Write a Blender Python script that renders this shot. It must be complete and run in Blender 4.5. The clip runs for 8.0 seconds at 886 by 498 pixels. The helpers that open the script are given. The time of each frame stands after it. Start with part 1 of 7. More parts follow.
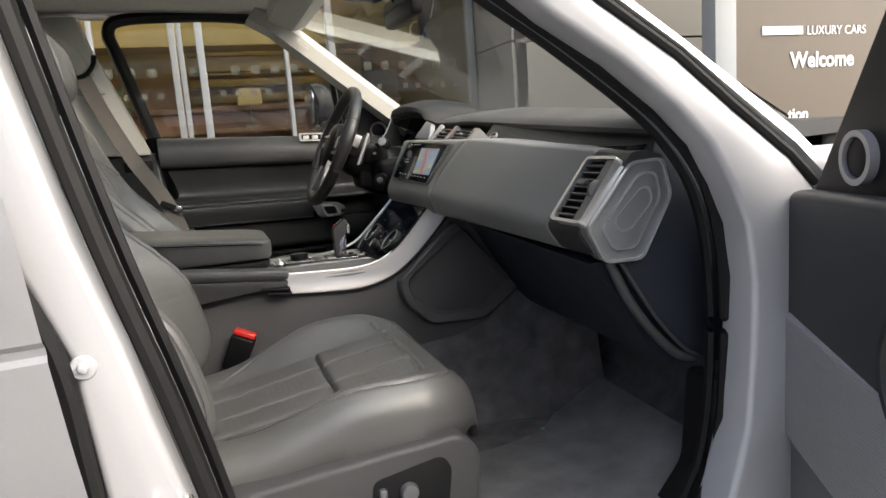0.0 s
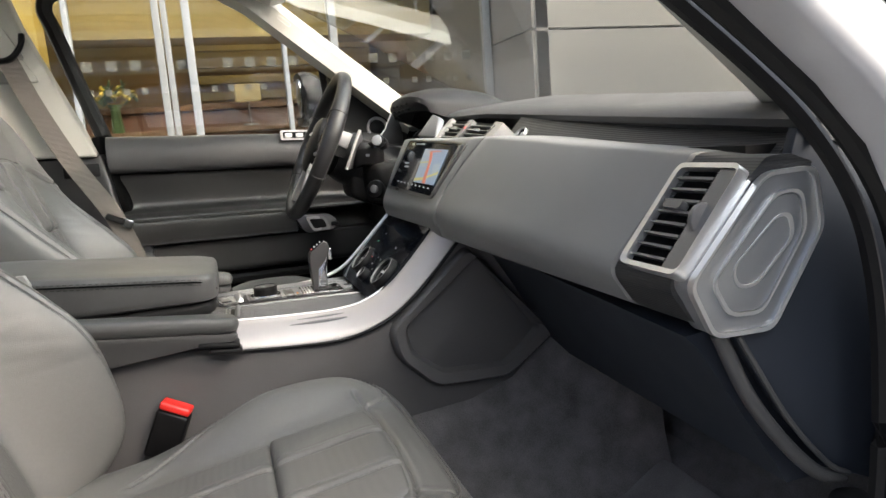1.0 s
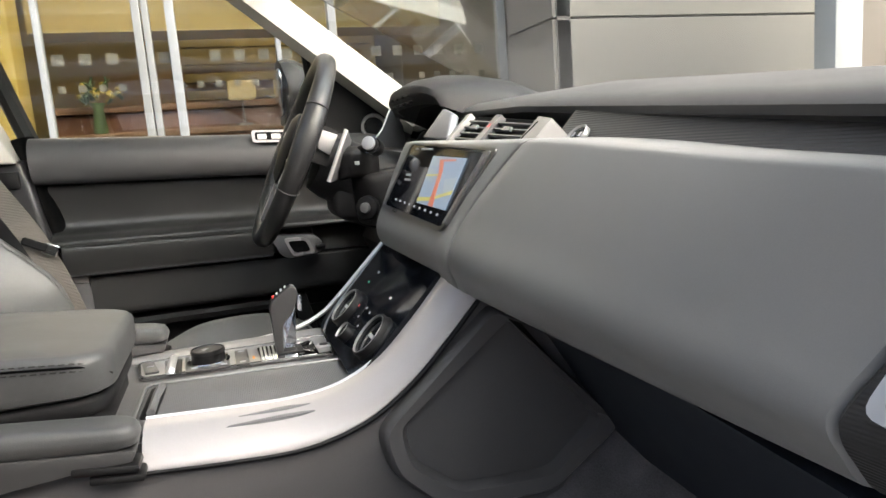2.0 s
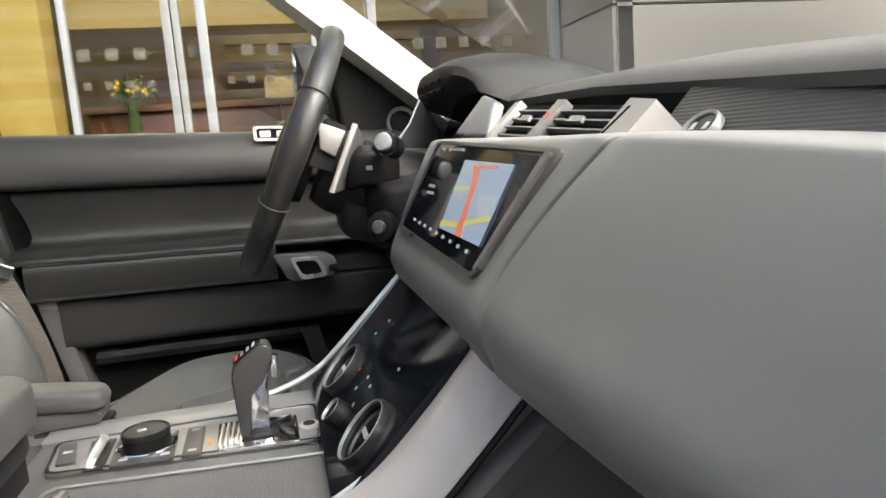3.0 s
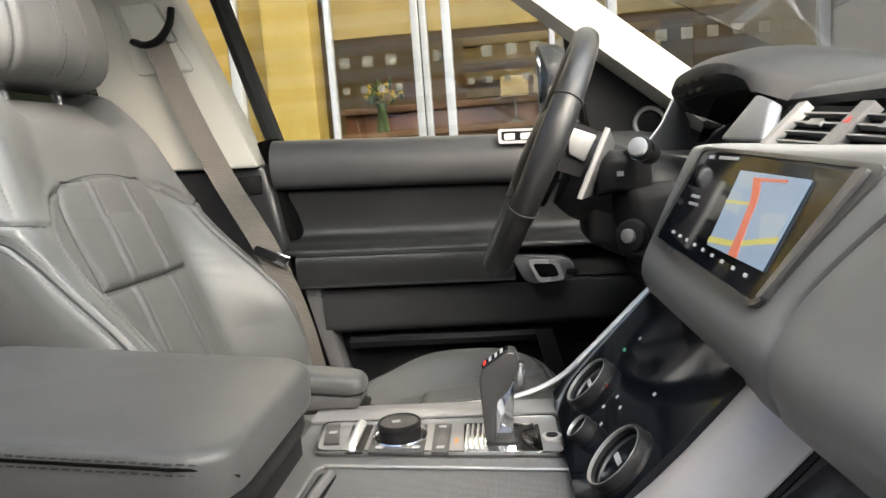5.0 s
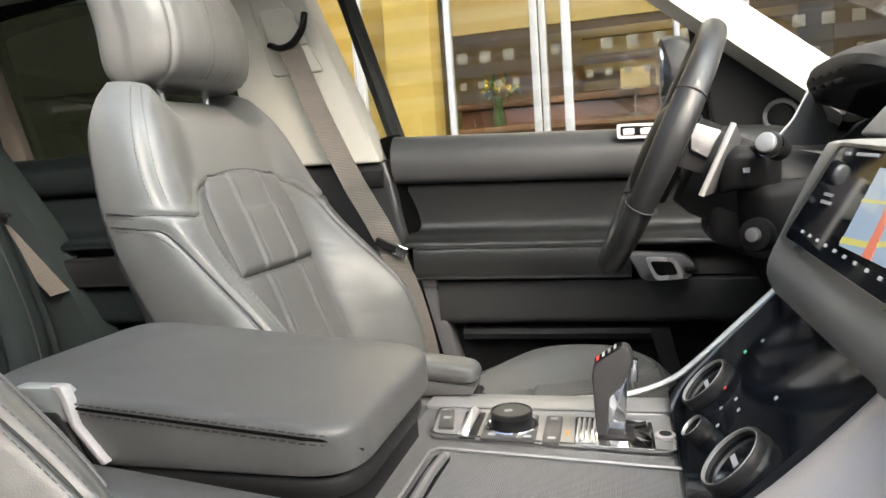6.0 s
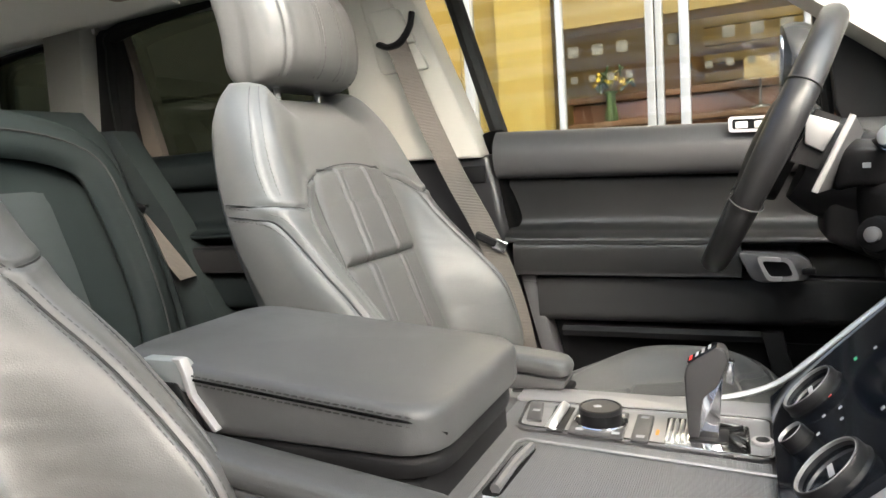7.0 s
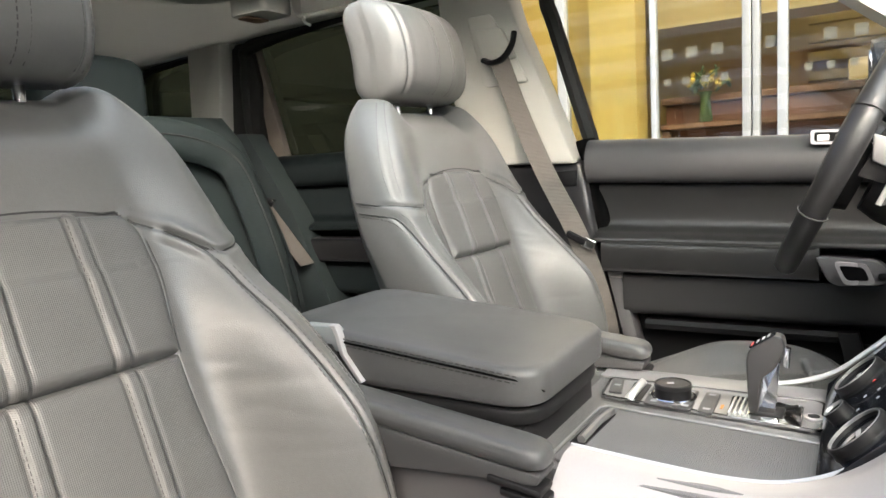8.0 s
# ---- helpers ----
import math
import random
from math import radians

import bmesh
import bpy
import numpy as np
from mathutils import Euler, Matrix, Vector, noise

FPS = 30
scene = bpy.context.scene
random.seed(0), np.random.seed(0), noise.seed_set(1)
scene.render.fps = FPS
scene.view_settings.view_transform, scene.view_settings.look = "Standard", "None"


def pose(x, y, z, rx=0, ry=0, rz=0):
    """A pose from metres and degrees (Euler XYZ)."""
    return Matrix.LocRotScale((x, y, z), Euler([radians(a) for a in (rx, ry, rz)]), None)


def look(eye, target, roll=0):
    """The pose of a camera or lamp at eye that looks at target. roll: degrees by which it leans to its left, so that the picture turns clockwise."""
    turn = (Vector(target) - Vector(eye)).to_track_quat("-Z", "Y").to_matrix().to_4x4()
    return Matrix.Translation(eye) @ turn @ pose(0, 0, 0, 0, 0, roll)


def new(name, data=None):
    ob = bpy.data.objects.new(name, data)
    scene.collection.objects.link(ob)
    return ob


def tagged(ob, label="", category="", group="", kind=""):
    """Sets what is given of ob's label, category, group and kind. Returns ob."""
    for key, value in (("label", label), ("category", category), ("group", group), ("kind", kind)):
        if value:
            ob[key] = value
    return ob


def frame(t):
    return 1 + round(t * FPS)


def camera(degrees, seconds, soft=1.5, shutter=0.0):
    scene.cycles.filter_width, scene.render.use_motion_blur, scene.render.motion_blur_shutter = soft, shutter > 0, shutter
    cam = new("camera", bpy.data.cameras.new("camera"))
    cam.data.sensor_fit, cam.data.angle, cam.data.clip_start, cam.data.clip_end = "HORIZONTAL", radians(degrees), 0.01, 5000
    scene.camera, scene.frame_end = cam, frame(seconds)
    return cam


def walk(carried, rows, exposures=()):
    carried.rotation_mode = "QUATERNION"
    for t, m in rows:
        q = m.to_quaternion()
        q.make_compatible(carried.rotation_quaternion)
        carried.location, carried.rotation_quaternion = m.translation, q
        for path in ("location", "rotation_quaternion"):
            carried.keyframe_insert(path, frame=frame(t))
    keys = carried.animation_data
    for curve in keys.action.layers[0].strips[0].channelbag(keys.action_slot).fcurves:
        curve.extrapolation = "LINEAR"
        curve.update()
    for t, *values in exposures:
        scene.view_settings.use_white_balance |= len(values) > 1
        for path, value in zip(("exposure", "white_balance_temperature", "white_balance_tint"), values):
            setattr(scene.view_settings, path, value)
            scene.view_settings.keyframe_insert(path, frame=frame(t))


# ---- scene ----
cam = camera(67.0, 8.0)
PATH = [
    (0, (-0.204, -1.608, 1.072), (0.444, 0.258, 0.758), -4.3),
    (0.5, (-0.114, -1.426, 1.075), (0.521, 0.444, 0.762), -4.4),
    (1, (-0.06, -1.228, 1.07), (0.55, 0.651, 0.758), -4.3),
    (1.5, (-0.015, -1.046, 1.077), (0.587, 0.836, 0.767), -4.3),
    (3, (0.154, -0.588, 1.074), (0.608, 1.337, 0.776), -4.2),
    (3.5, (0.15, -0.559, 1.082), (0.453, 1.397, 0.796), -4.2),
    (4, (0.145, -0.556, 1.09), (0.278, 1.42, 0.812), -4.3),
    (4.5, (0.128, -0.559, 1.088), (0.095, 1.423, 0.82), -4.3),
    (6, (0.127, -0.59, 1.091), (-0.401, 1.322, 0.836), -4.2),
    (6.5, (0.137, -0.594, 1.092), (-0.549, 1.269, 0.842), -4.2),
    (7, (0.15, -0.598, 1.089), (-0.685, 1.203, 0.844), -4.2),
    (7.5, (0.164, -0.601, 1.09), (-0.824, 1.121, 0.848), -4.2),
    (7.7, (0.153, -0.591, 1.084), (-0.877, 1.108, 0.851), -3.8),
    (7.8, (0.166, -0.645, 1.094), (-0.867, 1.049, 0.854), -3.7),
    (8, (0.199, -0.748, 1.110), (-0.857, 0.932, 0.867), -3.4),
]
EXPOSURES = [(0.0, 1.35), (0.5, 1.65), (1.0, 1.98), (1.5, 2.12), (3.0, 2.15), (4.5, 2.18), (6.0, 2.38), (7.5, 2.46), (8.0, 2.42)]
walk(cam, [(t, look(eye, target, roll)) for t, eye, target, roll in PATH], EXPOSURES)

# ---- light: soft overcast daylight ----
world = bpy.data.worlds.new("sky")
scene.world = world
world.use_nodes = True
wn = world.node_tree
sky = wn.nodes.new("ShaderNodeTexSky")
sky.sky_type = "NISHITA"
sky.sun_disc = False
sky.sun_elevation = radians(38)
sky.sun_rotation = radians(145)
sky.dust_density = 6.0
sky.air_density = 0.7
sky.ozone_density = 0.6
wn.links.new(sky.outputs[0], wn.nodes["Background"].inputs[0])
wn.nodes["Background"].inputs[1].default_value = 0.15
sun = new("sun", bpy.data.lights.new("sun", "SUN"))
sun.data.energy, sun.data.angle, sun.data.color = 1.9, radians(105), (0.915, 1.0, 0.99)
sun.matrix_world = look((2.0, -2.8, 2.6), (0, 0, 0))


# ---- materials ----
def mat(name, color, rough=0.5, metal=0.0, var=0.12, scale=6.0, fine=220.0, bump=0.08, coat=0.0, spec=0.5, pattern="", size=0.004, rough_var=0.1):
    """Surface with stains at one scale, grain at another and fine relief; pattern adds ribs, diamonds, leather or perforations of that size in metres."""
    m = bpy.data.materials.new(name)
    m.use_nodes = True
    nt = m.node_tree
    b = nt.nodes["Principled BSDF"]
    n, l = nt.nodes.new, nt.links.new
    tc = n("ShaderNodeTexCoord")
    co = tc.outputs["Object"]
    big, small = n("ShaderNodeTexNoise"), n("ShaderNodeTexNoise")
    for tex, sc, det in ((big, scale, 4.0), (small, fine, 2.0)):
        tex.inputs["Scale"].default_value, tex.inputs["Detail"].default_value = sc, det
        l(co, tex.inputs["Vector"])
    add = n("ShaderNodeMath")
    add.operation = "MULTIPLY_ADD"
    add.inputs[1].default_value, add.inputs[2].default_value = 0.35, 0.0
    l(small.outputs[0], add.inputs[0])
    tot = n("ShaderNodeMath")
    tot.operation = "MULTIPLY_ADD"
    tot.inputs[1].default_value = 0.65
    l(big.outputs[0], tot.inputs[0])
    l(add.outputs[0], tot.inputs[2])
    ramp = n("ShaderNodeMapRange")
    ramp.inputs["From Min"].default_value, ramp.inputs["From Max"].default_value = 0.3, 0.7
    ramp.inputs["To Min"].default_value, ramp.inputs["To Max"].default_value = 1 - var, 1 + var
    l(tot.outputs[0], ramp.inputs["Value"])
    mul = n("ShaderNodeVectorMath")
    mul.operation = "SCALE"
    mul.inputs[0].default_value = color
    l(ramp.outputs[0], mul.inputs["Scale"])
    l(mul.outputs[0], b.inputs["Base Color"])
    rr = n("ShaderNodeMapRange")
    rr.inputs["From Min"].default_value, rr.inputs["From Max"].default_value = 0.3, 0.7
    rr.inputs["To Min"].default_value, rr.inputs["To Max"].default_value = max(0.02, rough * (1 - rough_var)), min(1.0, rough * (1 + rough_var))
    l(big.outputs[0], rr.inputs["Value"])
    l(rr.outputs[0], b.inputs["Roughness"])
    b.inputs["Metallic"].default_value = metal
    b.inputs["Coat Weight"].default_value = coat
    b.inputs["Coat Roughness"].default_value = 0.05
    b.inputs["Specular IOR Level"].default_value = spec
    height = small.outputs[0]
    if pattern:
        sep = n("ShaderNodeSeparateXYZ")
        l(co, sep.inputs[0])

        def wave(src, period):
            f = n("ShaderNodeMath")
            f.operation = "MULTIPLY"
            f.inputs[1].default_value = 2 * math.pi / period
            l(src, f.inputs[0])
            g = n("ShaderNodeMath")
            g.operation = "SINE"
            l(f.outputs[0], g.inputs[0])
            return g.outputs[0]

        def both(a, c, op):
            f = n("ShaderNodeMath")
            f.operation = op
            l(a, f.inputs[0])
            l(c, f.inputs[1])
            return f.outputs[0]

        if pattern == "ribs":
            height = wave(sep.outputs["Z"], size)
        elif pattern == "diamonds":
            p = both(sep.outputs["X"], sep.outputs["Y"], "ADD")
            q = both(sep.outputs["X"], sep.outputs["Y"], "SUBTRACT")
            height = both(wave(p, size), wave(q, size), "MULTIPLY")
        elif pattern == "perforated":
            p = both(sep.outputs["Y"], sep.outputs["Z"], "ADD")
            q = both(sep.outputs["Y"], sep.outputs["Z"], "SUBTRACT")
            height = both(wave(p, size), wave(q, size), "MULTIPLY")
        elif pattern == "leather":
            vor = n("ShaderNodeTexVoronoi")
            vor.feature = "DISTANCE_TO_EDGE"
            vor.inputs["Scale"].default_value = 1 / size
            l(co, vor.inputs["Vector"])
            height = both(vor.outputs["Distance"], big.outputs[0], "ADD")
    if bump:
        bp = n("ShaderNodeBump")
        bp.inputs["Strength"].default_value = min(1.0, bump)
        bp.inputs["Distance"].default_value = 0.001
        l(height, bp.inputs["Height"])
        l(bp.outputs[0], b.inputs["Normal"])
    return m


def glow(name, color, strength):
    m = bpy.data.materials.new(name)
    m.use_nodes = True
    b = m.node_tree.nodes["Principled BSDF"]
    b.inputs["Base Color"].default_value = (*[0.15 * c for c in color], 1)
    b.inputs["Roughness"].default_value = 0.3
    b.inputs["Emission Color"].default_value = (*color, 1)
    b.inputs["Emission Strength"].default_value = strength
    return m


def glass(name, color=(1, 1, 1), rough=0.0, ior=1.45):
    m = bpy.data.materials.new(name)
    m.use_nodes = True
    b = m.node_tree.nodes["Principled BSDF"]
    b.inputs["Base Color"].default_value = (*color, 1)
    b.inputs["Transmission Weight"].default_value = 1.0
    b.inputs["Roughness"].default_value = rough
    b.inputs["IOR"].default_value = ior
    return m


LEATHER = mat("charcoal leather", (0.080, 0.080, 0.0775), 0.42, var=0.10, scale=9, bump=0.22, pattern="leather", size=0.0022, spec=0.8)
LEATHER_IN = mat("perforated leather", (0.074, 0.074, 0.072), 0.48, var=0.10, scale=9, bump=0.18, pattern="perforated", size=0.0036, spec=0.6)
# Far darker than the front leather: the dim rear cabin is in its colour.
LEATHER_REAR = mat("shade-darkened rear leather", (0.013, 0.018, 0.018), 0.58, var=0.10, scale=8, bump=0.2, pattern="leather", size=0.0022, spec=0.2)
THREAD = mat("grey thread", (0.045, 0.044, 0.044), 0.7, var=0.15, fine=900)
LEATHER_DOOR = mat("black door leather", (0.012, 0.012, 0.012), 0.40, var=0.10, scale=9, bump=0.2, spec=0.45, pattern="leather", size=0.0022)
GROOVE = mat("seam groove", (0.02, 0.02, 0.02), 0.7)
LID = mat("dark lid leather", (0.047, 0.048, 0.0485), 0.46, var=0.10, scale=9, bump=0.22, pattern="leather", size=0.0022, spec=0.6)
# FASCIA is paler than SOFT, partly to make up for weak light on it.
FASCIA = mat("grained fascia skin, lightened", (0.150, 0.151, 0.151), 0.46, var=0.07, scale=4, fine=900, bump=0.13, pattern="leather", size=0.0009)
SOFT = mat("soft dash skin", (0.045, 0.045, 0.046), 0.50, spec=0.4, var=0.08, fine=900, bump=0.25, pattern="leather", size=0.0012)
DARK = mat("dark trim plastic", (0.0075, 0.0075, 0.008), 0.5, var=0.10, fine=800, bump=0.15, spec=0.22)
DOORLOW = mat("charcoal lower door skin", (0.024, 0.024, 0.0245), 0.46, var=0.08, fine=900, bump=0.2, spec=0.35)
SIDE = mat("grey console side skin", (0.075, 0.073, 0.075), 0.5, var=0.10, fine=800, bump=0.18, spec=0.3)
NAVY = mat("dark lower panel", (0.019, 0.023, 0.031), 0.5, var=0.1, fine=800, bump=0.12, spec=0.25)
BLACK = mat("black plastic", (0.0045, 0.0045, 0.005), 0.45, var=0.1, fine=600, spec=0.2)
PIANO = mat("gloss black panel", (0.003, 0.004, 0.006), 0.07, var=0.05, bump=0.0, coat=0.0)
RIBBED = mat("ribbed trim", (0.022, 0.022, 0.023), 0.5, bump=0.22, pattern="ribs", size=0.0026)
TECH = mat("tech grain trim", (0.15, 0.15, 0.155), 0.36, metal=0.5, var=0.06, bump=0.5, pattern="diamonds", size=0.0042)
SILVER = mat("satin aluminium", (0.36, 0.345, 0.345), 0.42, metal=0.35, var=0.04, fine=500, bump=0.04)
CHROME = mat("polished chrome", (0.75, 0.75, 0.75), 0.10, metal=1.0, var=0.02, bump=0.0)
GREY = mat("dark satin metal", (0.16, 0.16, 0.165), 0.35, metal=0.6, var=0.06, bump=0.05)
CARPET = mat("charcoal carpet", (0.085, 0.082, 0.085), 0.95, var=0.45, scale=22, fine=500, bump=1.0, spec=0.1)
MATGREY = mat("velour floor mat", (0.125, 0.122, 0.126), 0.95, var=0.35, scale=14, fine=600, bump=1.0, spec=0.1)
CREAM = mat("ivory headliner cloth", (0.56, 0.555, 0.50), 0.85, var=0.05, fine=900, bump=0.2)
CREAMP = mat("ivory pillar trim", (0.35, 0.345, 0.31), 0.5, var=0.04, fine=900, bump=0.1)
KNURL = mat("dark knurled metal", (0.012, 0.012, 0.013), 0.46, metal=0.2, var=0.06, bump=0.05, spec=0.25)
SATIN = mat("bright satin plastic", (0.42, 0.415, 0.42), 0.28, metal=0.4, var=0.03, bump=0.02)
PALEMETAL = mat("pale hinge metal", (0.30, 0.325, 0.33), 0.38, metal=0.5, var=0.03, bump=0.02)
RUBBER = mat("black rubber seal", (0.008, 0.008, 0.0078), 0.6, spec=0.3, var=0.2, fine=300, bump=0.2)
PAINT = mat("silver white car paint", (0.50, 0.50, 0.512), 0.34, metal=0.25, var=0.03, bump=0.0, coat=0.8)
BELT = mat("grey belt webbing", (0.105, 0.094, 0.083), 0.75, var=0.12, fine=700, bump=0.5, pattern="ribs", size=0.003)
RED = mat("red plastic", (0.65, 0.025, 0.02), 0.35, var=0.05)
GLASS = glass("clear window glass", (0.96, 0.98, 0.96))
SHOPGLASS = glass("tinted shop window", (0.62, 0.64, 0.60))
TINT = glass("privacy glass", (0.013, 0.016, 0.011))

# Mirror colour lowered in place of a darker reflection.
DARKMIRROR = mat("darkened mirror glass", (0.22, 0.23, 0.25), 0.03, metal=1.0, var=0.0, bump=0.0)
PALETRIM = mat("pale coated trim", (0.25, 0.265, 0.27), 0.5, var=0.05, scale=1.0)
LIGHTGREY = mat("light grey plastic", (0.45, 0.45, 0.44), 0.5)
ICON = mat("pale printed mark", (0.26, 0.265, 0.28), 0.5)
ICONG = mat("green printed mark", (0.05, 0.30, 0.16), 0.5)
SWITCH = mat("black switch plastic", (0.012, 0.012, 0.013), 0.32, var=0.05, bump=0.02)
BUTTON = mat("dark grey satin switch", (0.050, 0.050, 0.052), 0.36, metal=0.3, var=0.05, bump=0.02)
AMBERMARK = mat("amber printed mark", (0.5, 0.2, 0.02), 0.5)
BOX = mat("gunmetal cap", (0.27, 0.28, 0.29), 0.34, metal=0.55, var=0.04, bump=0.03)

BLADE = mat("satin vent metal", (0.30, 0.30, 0.30), 0.42, metal=0.75, var=0.04, fine=500, bump=0.04)
BRIGHT = mat("bright satin trim", (0.72, 0.72, 0.71), 0.32, metal=0.85, var=0.03, bump=0.02)
PLATE = mat("smoked metal plate", (0.27, 0.268, 0.272), 0.42, metal=0.7, var=0.06, bump=0.02)
VOID = mat("near-black gap shade", (0.003, 0.003, 0.003), 0.9, var=0.0, bump=0.0, spec=0.05)
REARTRIM = mat("dark teal door trim", (0.006, 0.0085, 0.009), 0.6, var=0.1, fine=800, bump=0.12, spec=0.15)
BEZEL = mat("satin screen bezel", (0.15, 0.15, 0.15), 0.30, metal=0.8, var=0.04, bump=0.02)
BRONZE = mat("brown pillar bar", (0.10, 0.085, 0.07), 0.6)
PALEGROUND = mat("pale bounce ground", (0.24, 0.235, 0.225), 0.9, var=0.25, scale=1.2, fine=60, bump=0.6)
PAVING = mat("pavement slab", (0.26, 0.25, 0.235), 0.85, var=0.15, scale=2.0, fine=40, bump=0.4)
PANEL = mat("beige facade panel", (0.245, 0.229, 0.195), 0.55, var=0.04, scale=0.8, fine=90, bump=0.1)
PANELD = mat("grey brown facade panel", (0.17, 0.155, 0.135), 0.55, var=0.06, scale=0.8, fine=90, bump=0.1)
SIGN = mat("brown sign board", (0.125, 0.103, 0.080), 0.6, var=0.04, scale=1.0, fine=90, bump=0.05)
WHITE = mat("white paint", (0.78, 0.78, 0.78), 0.5, var=0.04)
ALU = mat("white aluminium frame", (0.17, 0.175, 0.175), 0.4, var=0.04)
ALUD = mat("grey aluminium frame", (0.20, 0.21, 0.22), 0.4, var=0.06)
AMBER = mat("amber wood cladding", (0.34, 0.205, 0.065), 0.6, var=0.2, scale=3)
OCHRE = mat("ochre painted wall", (0.45, 0.325, 0.08), 0.7, var=0.06, scale=1.2)
OCHREL = mat("pale ochre wall", (0.40, 0.30, 0.115), 0.7, var=0.08, scale=1.0)
UMBER = mat("red brown wood", (0.15, 0.062, 0.030), 0.45, var=0.25, scale=5, fine=60)
BROWN = mat("brown cladding", (0.16, 0.085, 0.045), 0.6, var=0.2, scale=3)
LEAF = mat("leaf green", (0.05, 0.09, 0.03), 0.6, var=0.3, scale=30)
FLOWER = mat("yellow petals", (0.55, 0.40, 0.05), 0.6, var=0.2, scale=40)
FROST = mat("frosted film", (0.10, 0.09, 0.07), 0.6, var=0.05)
TILEFLOOR = mat("grey showroom tile", (0.30, 0.28, 0.25), 0.25, var=0.08, scale=1.5)
LAMPGLOW = glow("lamp light", (1.0, 0.88, 0.66), 1.8)
SHADEGLOW = glow("lampshade light", (1.0, 0.72, 0.30), 0.10)


# ---- building blocks ----
def thing(name, at, label, category, group="", kind=""):
    ob = new(name)
    ob.empty_display_size = 0.05
    ob.location = at
    return tagged(ob, label, category, group, kind)


def part(name, bm, material, parent=None, label="", sharp=38.0):
    me = bpy.data.meshes.new(name)
    bmesh.ops.recalc_face_normals(bm, faces=bm.faces)
    bm.to_mesh(me)
    bm.free()
    for p in me.polygons:
        p.use_smooth = True
    me.set_sharp_from_angle(angle=radians(sharp))
    me.materials.append(material)
    ob = new(name, me)
    if parent is not None:
        ob.parent = parent
        if parent.type == "EMPTY":
            ob.matrix_parent_inverse = Matrix.Translation(-Vector(parent.location))
    if label:
        ob["label"] = label
    return ob


def solo(name, bm, material, label, category, group="", kind="", sharp=38.0):
    return tagged(part(name, bm, material, None, "", sharp), label, category, group, kind)


def box(x0, x1, y0, y1, z0, z1, r=0.0, seg=2, m=None):
    bm = bmesh.new()
    bmesh.ops.create_cube(bm, size=1.0)
    bmesh.ops.scale(bm, verts=bm.verts, vec=(abs(x1 - x0), abs(y1 - y0), abs(z1 - z0)))
    bmesh.ops.translate(bm, verts=bm.verts, vec=((x0 + x1) / 2, (y0 + y1) / 2, (z0 + z1) / 2))
    if r:
        bmesh.ops.bevel(bm, geom=list(bm.edges), offset=r, segments=seg, profile=0.5, affect="EDGES")
    if m is not None:
        bmesh.ops.transform(bm, matrix=m, verts=bm.verts)
    return bm


def cyl(r0, r1, depth, m, seg=32, bevel=0.0, bseg=2):
    bm = bmesh.new()
    bmesh.ops.create_cone(bm, cap_ends=True, segments=seg, radius1=r0, radius2=r1, depth=depth)
    if bevel:
        edges = [e for e in bm.edges if len(e.link_faces) == 2 and min(len(f.verts) for f in e.link_faces) != max(len(f.verts) for f in e.link_faces)]
        bmesh.ops.bevel(bm, geom=edges, offset=bevel, segments=bseg, profile=0.5, affect="EDGES")
    bmesh.ops.transform(bm, matrix=m, verts=bm.verts)
    return bm


def axis(at, way):
    """A pose whose z axis runs along way."""
    return Matrix.Translation(at) @ Vector(way).to_track_quat("Z", "Y").to_matrix().to_4x4()


def loft(sections, ring=True, caps=True, close=False):
    bm = bmesh.new()
    rows = [[bm.verts.new(p) for p in s] for s in sections]
    n = len(rows[0])
    pairs = list(zip(rows, rows[1:])) + ([(rows[-1], rows[0])] if close else [])
    for a, b in pairs:
        for i in range(n if ring else n - 1):
            j = (i + 1) % n
            bm.faces.new((a[i], a[j], b[j], b[i]))
    if caps and ring and not close:
        bm.faces.new(rows[0][::-1])
        bm.faces.new(rows[-1])
    return bm


def soften(sections, r):
    """A loft with its edges rounded."""
    bm = loft(sections)
    bmesh.ops.bevel(bm, geom=list(bm.edges), offset=r, segments=3, profile=0.5, affect="EDGES", clamp_overlap=True)
    return bm


def merge(*bms):
    out = bmesh.new()
    for b in bms:
        me = bpy.data.meshes.new("tmp")
        b.to_mesh(me)
        b.free()
        out.from_mesh(me)
        bpy.data.meshes.remove(me)
    return out


def smooth_line(pts, n=6, closed=False):
    """Catmull-Rom through the points."""
    p = [Vector(q) for q in pts]
    out = []
    count = len(p) if closed else len(p) - 1
    for i in range(count):
        a = p[i - 1] if (closed or i > 0) else p[0] * 2 - p[1]
        b, c = p[i], p[(i + 1) % len(p)]
        d = p[(i + 2) % len(p)] if (closed or i + 2 < len(p)) else c * 2 - b
        for k in range(n):
            t = k / n
            out.append(0.5 * (2 * b + (c - a) * t + (2 * a - 5 * b + 4 * c - d) * t * t + (3 * b - a - 3 * c + d) * t ** 3))
    if not closed:
        out.append(p[-1])
    return out


